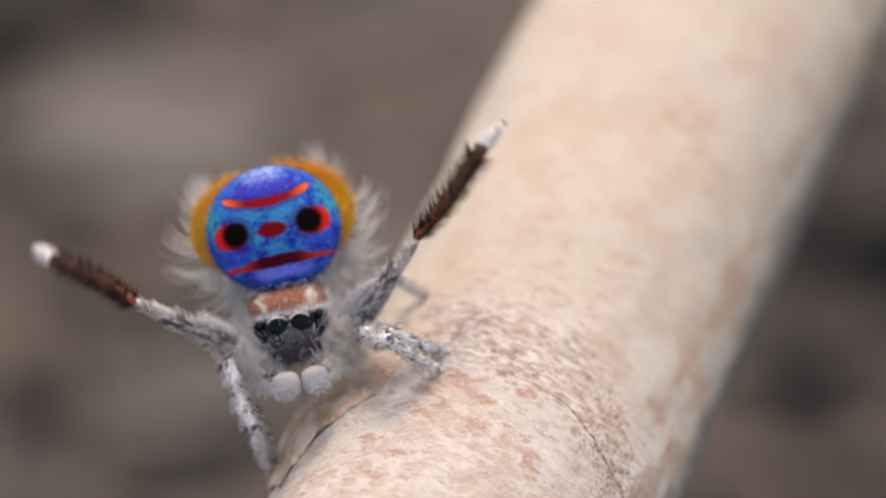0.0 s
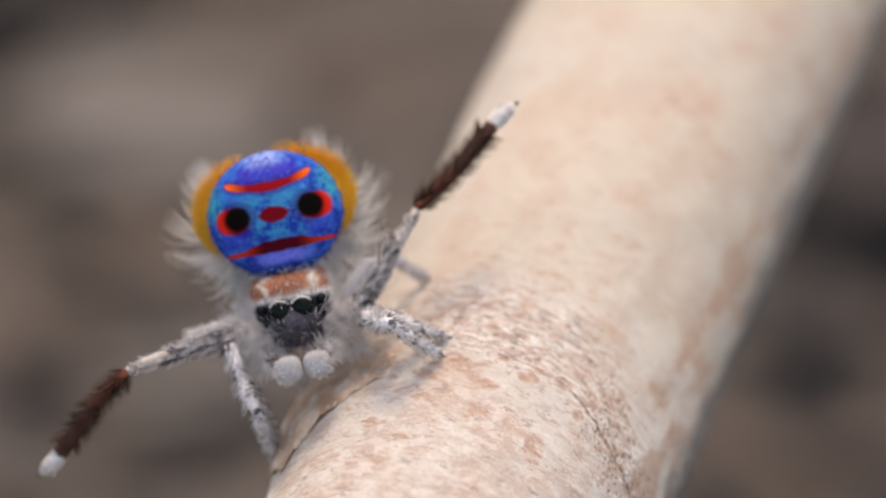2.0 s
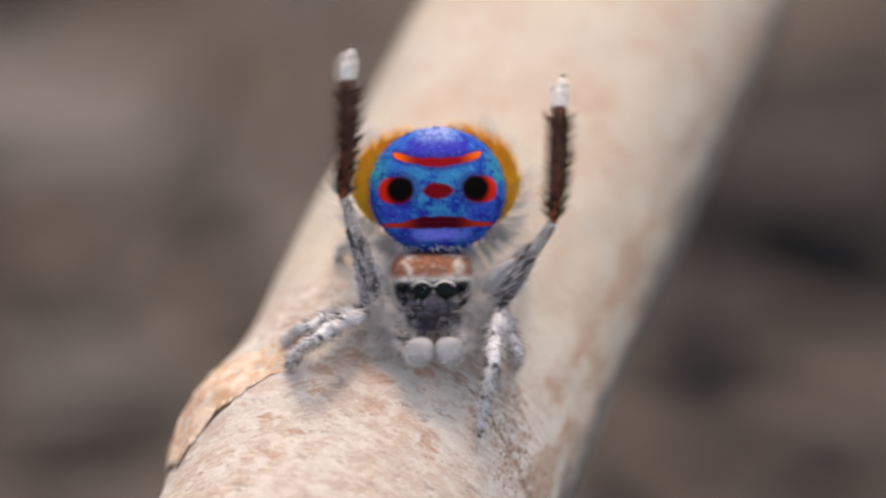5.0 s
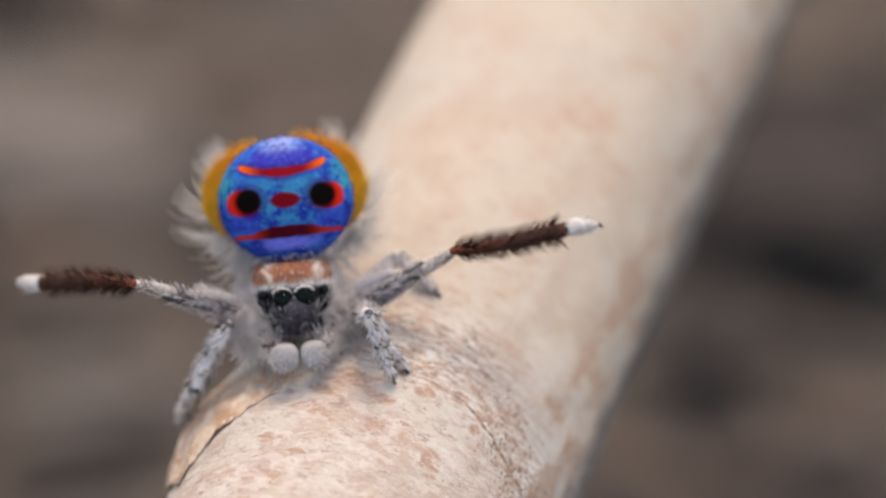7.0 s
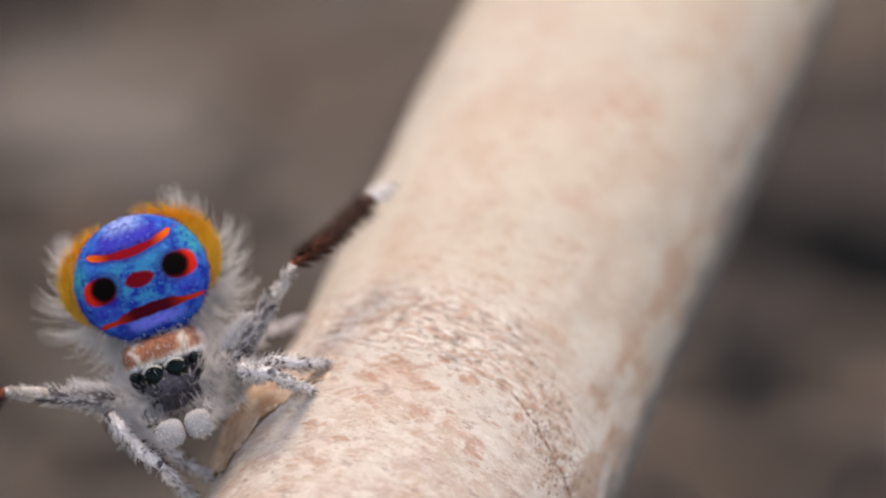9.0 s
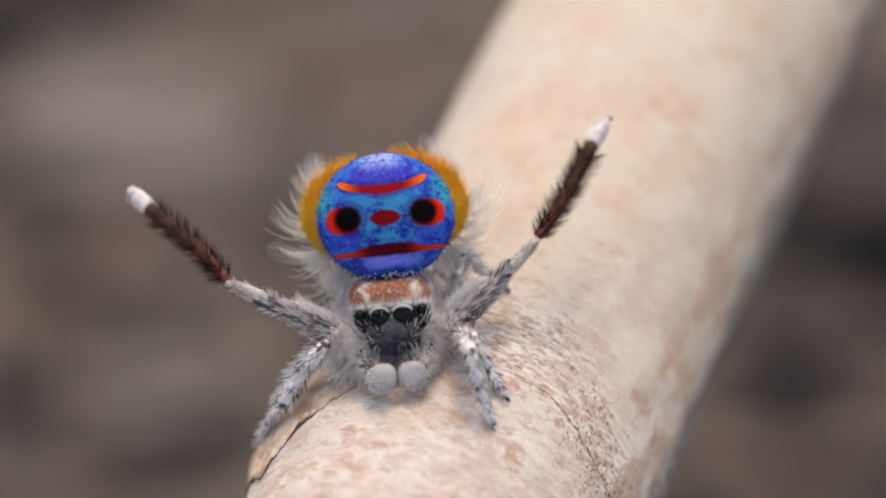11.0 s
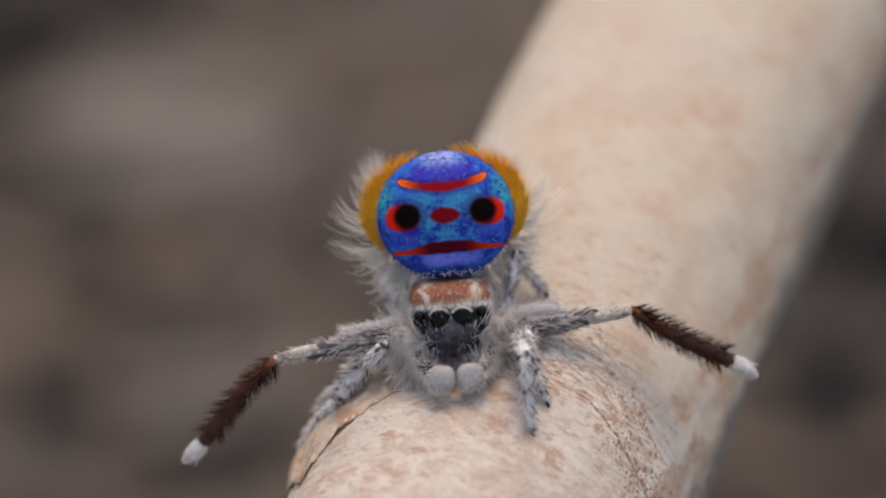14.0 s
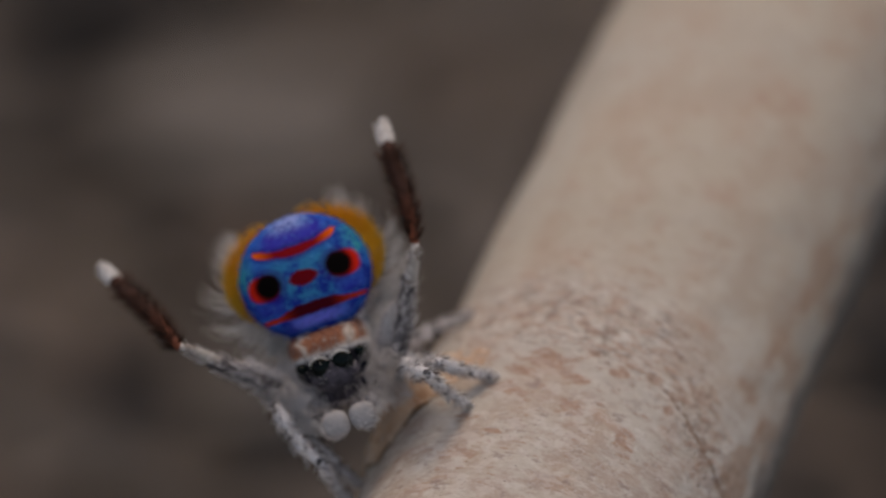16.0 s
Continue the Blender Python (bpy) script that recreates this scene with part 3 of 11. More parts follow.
def peeling_bark():
    """A curl of bark on the flank, lifted along its lower edge."""
    bm = bmesh.new()
    n, k = 44, 12
    g = {}
    for i in range(n + 1):
        t = i / n
        w = radians(-104 + 58 * t)
        low = -1.0 - 0.058 * (-49 - max(-76, math.degrees(w))) + 0.5 * max(0, -76 - math.degrees(w)) / 28 + 0.12 * noise.noise(Vector((i * 0.7, 0, 0))) + 0.10 * noise.noise(Vector((i * 2.3, 4, 0)))
        high = -0.25 + 0.32 * noise.noise(Vector((i * 0.45, 3, 0)))
        fade = min(1.0, (1 - t) * 3.2)
        for j in range(k + 1):
            q = j / k
            s = low + (high - low) * q
            lift = 1 + 9 * fade * max(0.0, 0.25 + 1.1 * noise.noise(Vector((i * 0.17, 9, 0)))) * (1 - q) ** 1.6 + 5 * noise.noise(Vector((i * 0.3, j * 0.5, 1))) + 2.5 * noise.noise(Vector((i * 1.1, j * 0.9, 7)))
            g[0, i, j] = bm.verts.new(on_twig(s, w, lift))
            g[1, i, j] = bm.verts.new(on_twig(s + 0.01, w, lift - 7 - 3 * q))
    for i in range(n):
        for j in range(k):
            bm.faces.new((g[0, i, j], g[0, i + 1, j], g[0, i + 1, j + 1], g[0, i, j + 1]))
            bm.faces.new((g[1, i, j], g[1, i, j + 1], g[1, i + 1, j + 1], g[1, i + 1, j])).material_index = 1
        bm.faces.new((g[0, i, 0], g[1, i, 0], g[1, i + 1, 0], g[0, i + 1, 0])).material_index = 1
        bm.faces.new((g[0, i, k], g[0, i + 1, k], g[1, i + 1, k], g[1, i, k]))
    for j in range(k):
        bm.faces.new((g[0, n, j], g[1, n, j], g[1, n, j + 1], g[0, n, j + 1]))
        bm.faces.new((g[0, 0, j], g[0, 0, j + 1], g[1, 0, j + 1], g[1, 0, j]))
    bmesh.ops.recalc_face_normals(bm, faces=bm.faces[:])
    part("peeling_bark", bm, (PEEL, CRACK), TWIG_OB, "tan curl of lifted bark")
    # the dark bare wood in the crack below it
    bm = bmesh.new()
    rows = []
    for i in range(n + 1):
        w = radians(-78 + 17 * i / n)
        low = -1.0 - 0.058 * (-49 - math.degrees(w))
        rows.append([bm.verts.new(on_twig(low + 0.045 * q - 0.02 + 0.03 * noise.noise(Vector((i * 0.9, q, 5))), w, 1.2)) for q in (0, 1, 2, 3)])
    for lo, hi in zip(rows, rows[1:]):
        for a, b, c, d in zip(lo, hi, hi[1:], lo[1:]):
            bm.faces.new((a, b, c, d))
    part("crack", bm, CRACK, TWIG_OB, "dark crack in the bark")


def node_seam():
    """The ragged rusty seam round the node, where the old bark ends."""
    bm = bmesh.new()
    n = 220
    rows = []
    for i in range(n + 1):
        deg = -16 + 70 * i / n
        w = radians(deg)
        s = 0.15 - 0.026 * max(0.0, deg - 8) + 0.045 * noise.noise(Vector((i * 0.11, 2, 0))) + 0.02 * noise.noise(Vector((i * 0.5, 6, 0)))
        wide = (0.008 + 0.034 * min(1.0, max(0.0, (deg + 4) / 24))) * max(0.06, 0.55 + 1.3 * noise.noise(Vector((i * 0.23, 8, 0))))
        high = 0.6 + 60 * wide
        rows.append([bm.verts.new(on_twig(s - wide, w, -1.0)), bm.verts.new(on_twig(s - 0.3 * wide, w, high)), bm.verts.new(on_twig(s + wide, w, -1.0))])
    for lo, hi in zip(rows, rows[1:]):
        for k in (0, 1):
            bm.faces.new((lo[k], hi[k], hi[k + 1], lo[k + 1]))
    bmesh.ops.recalc_face_normals(bm, faces=bm.faces[:])
    part("bark_seam", bm, SEAM, TWIG_OB, "rusty ragged bark seam")


peeling_bark()
node_seam()

# ---- the spider ----
spider = new("peacock_spider")
tagged(spider, "hairy grey spider with a raised blue and red shield, on twig", "spider")


def flap_width(deg, top):
    """Share of a flap's full width at an angle: broad at the side, pointed at both ends."""
    q = min(1.0, max(0.0, (deg + 52) / (top + 56)))
    return math.sin(math.pi * q ** 1.05) ** 0.7


def abdomen(parent):
    bm = bmesh.new()
    ball(bm, (0, 0, 0), (121 * U, 58 * U, 112 * U), 64, 40)
    for v in bm.verts:
        if v.co.y > 0:
            v.co.y *= 1.7
            v.co.x *= 0.97
    for _ in range(420):
        a = rng.uniform(0, 2 * math.pi)
        hair(bm, V(119 * math.cos(a), rng.uniform(-10, 14), 110 * math.sin(a)), Vector((math.cos(a), -0.5, math.sin(a))).normalized(),
             rng.uniform(4, 10) * U, V(0, 0, -2), rng.uniform(0.7, 1.3) * U, 2)
    body = part("abdomen", bm, SHIELD, parent, "blue abdomen shield with red and black markings")
    for sx in (-1, 1):
        # a flap is a thick curved fan behind the shield
        bm = bmesh.new()
        n, k = 36, 6
        top = 62 if sx < 0 else 73
        g = {}
        for side in (0, 1):
            for i in range(n + 1):
                deg = -48 + (top + 48) * i / n
                a, taper = radians(deg), flap_width(deg, top)
                edge = 1 + 0.03 * noise.noise(Vector((i * 0.9, sx, 0)))
                for j in range(k + 1):
                    q = j / k
                    rad = 92 + 47 * q * taper * edge
                    y = 20 + 26 * q + side * 8 * (1 - q * 0.6)
                    g[side, i, j] = bm.verts.new(V(sx * math.cos(a) * rad * 1.06, y, math.sin(a) * rad * 0.94))
        for i in range(n):
            for j in range(k):
                bm.faces.new((g[0, i, j], g[0, i + 1, j], g[0, i + 1, j + 1], g[0, i, j + 1]))
                bm.faces.new((g[1, i, j], g[1, i, j + 1], g[1, i + 1, j + 1], g[1, i + 1, j]))
            bm.faces.new((g[0, i, k], g[0, i + 1, k], g[1, i + 1, k], g[1, i, k]))
        for _ in range(760):
            deg = rng.uniform(-46, top - 4)
            a, taper = radians(deg), flap_width(deg, top)
            q = rng.uniform(0.15, 1) ** 0.6
            rad = 92 + 47 * q * taper
            base = V(sx * math.cos(a) * rad * 1.06, 17 + 26 * q, math.sin(a) * rad * 0.94)
            way = Vector((sx * (0.5 * math.cos(a) - 0.8 * math.sin(a)), rng.uniform(-0.1, 0.1), 0.5 * math.sin(a) + 0.8 * math.cos(a))).normalized()
            hair(bm, base, way, rng.uniform(14, 38) * U, V(sx * -7, 0, 4), rng.uniform(0.6, 1.3) * U, 4)
        bmesh.ops.recalc_face_normals(bm, faces=bm.faces[:])
        flap = part("flap", bm, ORANGE, body, "orange-yellow hairy flap behind the shield")
        bm = bmesh.new()
        for _ in range(84):
            deg = rng.choice((rng.uniform(-72, 20), rng.uniform(-72, 0), rng.uniform(-76, -35), rng.uniform(20, top - 13)))
            turn, reach = rng.uniform(-0.45, 0.05), rng.random()
            lean, deep = rng.uniform(0.6, 1.0), rng.uniform(-0.05, 0.25)
            for _ in range(5):
                a = radians(deg + rng.uniform(-4, 4))
                low = max(0.0, min(1.0, (35 - deg) / 70))
                rad = rng.uniform(128, 150) - 18 * max(0, -deg) / 78
                base = V(sx * math.cos(a) * rad, rng.uniform(38, 76), math.sin(a) * rad * 0.92)
                b = a + turn + rng.uniform(-0.07, 0.07)
                way = Vector((sx * math.cos(b), deep, math.sin(b))).normalized()
                ln = 20 + 16 * reach + (30 + 52 * reach) * low
                sweep = Vector((-sx * 0.12 * math.cos(a) - sx * 0.55 * math.sin(max(a, 0)), 0, 0.95 * math.cos(a) + 0.1)) * (16 + 12 * lean + 34 * low) * U
                hair(bm, base, way, ln * rng.uniform(0.85, 1.1) * U, sweep, rng.uniform(0.8, 1.7) * U * (0.42 + 0.62 * low), 7)
        part("hair_fringe", bm, FUR, body, "fringe of long white hairs")
    bm = bmesh.new()
    for _ in range(130):
        x = rng.uniform(-46, 46)
        hair(bm, V(x, -20 + abs(x) * 0.3, -100 + abs(x) * 0.12 + rng.uniform(-4, 4)), Vector((rng.uniform(-0.6, 0.6), -0.6, rng.uniform(-0.5, 0.7))).normalized(),
             rng.uniform(10, 22) * U, V(0, 0, 0), 2.1 * U, 3)
    part("hair_tuft", bm, FUR, body, "white hairs at the root of the shield")
    return body


def head(parent):
    bm = bmesh.new()
    vs = ball(bm, (0, 0, 0), (1, 1, 1), 48, 32)
    for v in vs:
        x, y, z = v.co
        # a blunt box-like head that widens and falls to the rear
        p = 2.0 / 4.0
        x, y, z = [math.copysign(abs(c) ** p, c) for c in (x, y, z)]
        back = (y + 1) / 2
        v.co = V(x * (67 + 24 * back), 8 + (y + 1) * 120, 8 + z * (52 + 6 * back) + 14 * back)
    body = part("cephalothorax", bm, CARAPACE, parent, "grey head with rust-striped forehead")
    for x, z, rad, y in ((-20, -3, 21, 4), (20, -3, 21, 4), (-55, 4, 10, 16), (55, 4, 10, 16)):
        bm = bmesh.new()
        ball(bm, V(x, y, z), (rad * U, rad * U, rad * U), 24, 16)
        part("eye", bm, LENS, body, "glossy black eye")
    bm = bmesh.new()
    for cx, rad in ((-20, 19), (20, 19)):
        for _ in range(120):
            a = rng.uniform(0.55, math.pi - 0.55)
            base = V(cx + math.cos(a) * rad * 0.95, -14, math.sin(a) * rad * 0.85 - 2)
            hair(bm, base, Vector((math.cos(a), -0.5, math.sin(a))).normalized(), rng.uniform(3, 6) * U, V(0, -2, -1), 1.7 * U, 2)
    for cx in (-20, 20):
        bows = [0.45 + 2.25 * k / 12 for k in range(13)]
        tube(bm, [V(cx + 19.5 * math.cos(a), -13 - 5 * math.sin(a), -3 + 18 * math.sin(a)) for a in bows], [(0.5 + 1.5 * math.sin(math.pi * k / 12)) * U for k in range(13)], 8)
    part("eye_fringe", bm, FUR, body, "white hairs above the eyes")
    bm = bmesh.new()
    ball(bm, V(0, 34, -22), (48 * U, 50 * U, 36 * U), 28, 18)
    ball(bm, V(0, 60, -30), (66 * U, 44 * U, 44 * U), 28, 18)
    for _ in range(460):
        x = rng.uniform(-66, 66)
        if abs(x) < 4:
            continue
        base = V(x, -8 + abs(x) * 0.6, -46 - abs(x) * 0.12 - rng.uniform(0, 30))
        hair(bm, base, Vector((x * 0.005, -0.25, -1)).normalized(), rng.uniform(7, 20) * U, V(x * 0.06, rng.uniform(-6, 8), 0), rng.uniform(0.4, 0.8) * U, 3, 1 if rng.random() < (0.12 if abs(x) < 26 else 0.6) else 0)
    part("face", bm, (DARK, GREYFUR), body, "dark face with grey hanging hairs")
    bm = bmesh.new()
    for _ in range(1500):
        sx = rng.choice((-1, 1))
        x = sx * rng.uniform(44, 112)
        z = rng.uniform(-100, -6 if abs(x) > 74 else -38)
        base = V(x, 16 + abs(x) * 0.4 + rng.uniform(-16, 10), z)
        hair(bm, base, Vector((sx * rng.uniform(0.0, 0.8), -0.6, rng.uniform(-1, 0.2))).normalized(), rng.uniform(16, 38) * U, V(0, 0, rng.uniform(-10, 4)), rng.uniform(0.6, 1.2) * U, 3)
    part("cheek_hair", bm, GREYFUR, body, "pale grey cheek hair")
    for sx in (-1, 1):
        bm = bmesh.new()
        pts = [V(sx * 56, 56, -52), V(sx * 64, 34, -64), V(sx * 54, 10, -82), V(sx * 36, -6, -98)]
        tube(bm, pts, [11 * U, 13 * U, 13 * U, 14 * U], 14, 1.0, 2)
        for v in ball(bm, (0, 0, 0), (1, 1, 1), 28, 18):
            p = Vector([math.copysign(abs(c) ** 0.76, c) for c in v.co])
            v.co = V(sx * 25 + p.x * 24, -22 + p.y * 16, -107 + p.z * 24)
        for _ in range(520):
            k = rng.randrange(3)
            c = pts[k].lerp(pts[k + 1], rng.random())
            w = Vector((rng.uniform(-0.6, 1) * sx, rng.uniform(-1, 0.3), rng.uniform(-1, 1))).normalized()
            hair(bm, c + w * 11 * U, w, rng.uniform(10, 24) * U, V(0, 0, -7), rng.uniform(0.6, 1.1) * U, 3, 1)
        for _ in range(260):
            w = Vector((rng.uniform(-1, 1), rng.uniform(-0.7, 0.1), rng.uniform(-1, 1))).normalized()
            hair(bm, V(sx * 29 + w.x * 21, -22 + w.y * 15, -108 + w.z * 22), w, rng.uniform(4, 9) * U, V(0, 0, -2), 0.8 * U, 2, 1)
        part("palp", bm, (PALP, GREYFUR, DARKLEG), parent, "pale grey hairy palp")
    bm = bmesh.new()
    ball(bm, V(0, 130, -36), (112 * U, 110 * U, 46 * U), 32, 20)
    for _ in range(1300):
        a = rng.uniform(0, 2 * math.pi)
        e = rng.uniform(-0.3, 0.9)
        w = Vector((math.cos(a) * math.cos(e), math.sin(a) * math.cos(e), math.sin(e)))
        base = V(w.x * 110, 130 + w.y * 108, -36 + w.z * 44)
        hair(bm, base, (w + Vector((0, -0.3, 0.2))).normalized(), rng.uniform(20, 54) * U, V(0, 0, rng.uniform(-8, 18)), rng.uniform(0.7, 1.4) * U, 3, 1)
    part("breast", bm, (GREYFUR, GREYFUR), parent, "grey furry underside")


def limb(name, length, r0, r1, parent, material, fur, count, hair_len, label, bulge=0.15, tilt=0.8, thick=1.0, knuckle=0.0, dark=0.0):
    """A leg segment from its joint up along +z."""
    bm = bmesh.new()
    n = 20
    pts, rad = [], []
    for i in range(n + 1):
        t = i / n
        pts.append(V(5 * math.sin(t * math.pi), 0, length * t))
        rad.append((r0 + (r1 - r0) * t + bulge * r0 * math.sin(t * math.pi)) * U * (1 + 0.05 * math.sin(i * 2.3)) * (1 - knuckle * math.cos(4 * math.pi * t) - 0.5 * knuckle))
    tube(bm, pts, rad, 16)
    snug = (1 - 1.5 * knuckle) * 0.98
    ball(bm, V(0, 0, 0), (r0 * snug * U,) * 3, 16, 10)
    ball(bm, V(0, 0, length), (r1 * snug * U,) * 3, 16, 10)
    for _ in range(count):
        t, a = rng.uniform(0, 0.9), rng.uniform(0, 2 * math.pi)
        rr = r0 + (r1 - r0) * t
        w = Vector((math.cos(a), math.sin(a), 0))
        hair(bm, V(w.x * rr * 0.9 + 5 * math.sin(t * math.pi), w.y * rr * 0.9, length * t), (w * (1.25 - 0.6 * tilt) + Vector((0, 0, tilt))).normalized(),
             rng.uniform(0.5, 1) * hair_len * U, V(0, 0, 4), rng.uniform(1.0, 1.8) * thick * U, 2, 2 if rng.random() < dark else 1)
    return part(name, bm, (material, fur, BRISTLE), parent, label)


L1, L2 = 215, 205
legs = {}
for key in ("third_left", "third_right"):
    up = limb("leg", 150, 22, 11.5, spider, DARKLEG, GREYFUR, 340, 19, "grey hairy upper leg with dark streaks", thick=0.7, dark=0.2)
    inner = 1 if key == "third_left" else -1
    bm = bmesh.new()
    tube(bm, [V(inner * 6, 8, -28), V(inner * 16, 6, 0), V(inner * 21, 3, 36), V(inner * 20, 0, 70), V(inner * 14, 0, 94), V(inner * 6, 0, 110)], [12 * U, 16 * U, 16 * U, 13 * U, 9 * U, 4 * U], 16)
    for _ in range(380):
        a, t = rng.uniform(0, 2 * math.pi), rng.random()
        w = Vector((math.cos(a), math.sin(a), 0))
        hair(bm, V(inner * 17 + w.x * 12, 3 + w.y * 12, -20 + 108 * t), (w + Vector((0, 0, 0.5))).normalized(), rng.uniform(8, 18) * U, V(0, 0, 5), rng.uniform(0.7, 1.3) * U, 3, 1)
    part("femur", bm, (PALP, GREYFUR), up, "pale fluffy thigh")
    bm = bmesh.new()
    tube(bm, [V(0, 0, 126), V(2, 0, 140), V(4, 0, 158), V(4, 0, 190), V(0, 0, 215)], [10 * U, 13 * U, 12 * U, 9 * U, 8 * U], 14)
    for _ in range(90):
        a, t = rng.uniform(0, 2 * math.pi), rng.random()
        w = Vector((math.cos(a), math.sin(a), 0.9)).normalized()
        hair(bm, V(3 + math.cos(a) * 9, math.sin(a) * 9, 130 + 70 * t), w, rng.uniform(6, 13) * U, V(0, 0, 3), 0.9 * U, 2, 1)
    part("knee", bm, (KNEE, GREYFUR), up, "pale thin knee")
    low = limb("lower_leg", 205, 8, 13, spider, BROWN, BRISTLE, 640, 31, "dark red-brown lower leg with a black bristle fringe", 0.35, 0.6, 0.7)
    bm = bmesh.new()
    tube(bm, [V(0, 0, 194), V(0, 0, 206), V(0, 0, 220), V(1, 0, 232), V(2, 0, 244), V(3, 0, 255), V(4, 0, 262)], [8 * U, 12.5 * U, 15 * U, 15 * U, 12 * U, 7.5 * U, 2.5 * U], 16)
    for _ in range(200):
        a, t = rng.uniform(0, 6.28), rng.uniform(0, 1)
        w = Vector((math.cos(a), math.sin(a), 1.5)).normalized()
        hair(bm, V(math.cos(a) * 11, math.sin(a) * 11, 198 + 44 * t), w, rng.uniform(7, 13) * U, V(0, 0, 4), 1.2 * U, 2)
    part("foot", bm, WHITE, low, "white brush-like foot")
    bm = bmesh.new()
    tube(bm, [V(3, 0, 256), V(5, 0, 264), V(9, 0, 269)], [4 * U, 3.5 * U, 1.5 * U], 8)
    part("claw", bm, CLAW, low, "dark claw")
    legs[key] = (up, low)
for key, a, b in (('first_left', 132, 150), ('second_left', 112, 130), ('first_right', 124, 142), ('second_right', 104, 122), ('fourth_left', 138, 104), ('fourth_right', 138, 104)):
    k = 0.62 if key[:2] == "fo" else 1.0
    up = limb("leg", a, 14 * k, 11.5 * k, spider, LEG, GREYFUR, 300, 19, "grey hairy walking leg with dark bands", tilt=0.6, thick=0.9, knuckle=0.16, dark=0.24)
    low = limb("lower_leg", b, 11 * k, 5.5, spider, LEG, GREYFUR, 260, 15, "grey banded lower leg", tilt=0.6, thick=0.85, knuckle=0.16, dark=0.24)
    bm = bmesh.new()
    tube(bm, [V(0, 0, b - 8), V(2, 0, b + 2), V(5, 0, b + 9)], [5 * U, 4 * U, 1.5 * U], 8)
    part("claw", bm, CLAW, low, "dark claw tuft")
    legs[key] = (up, low)
tail = abdomen(spider)
head(spider)


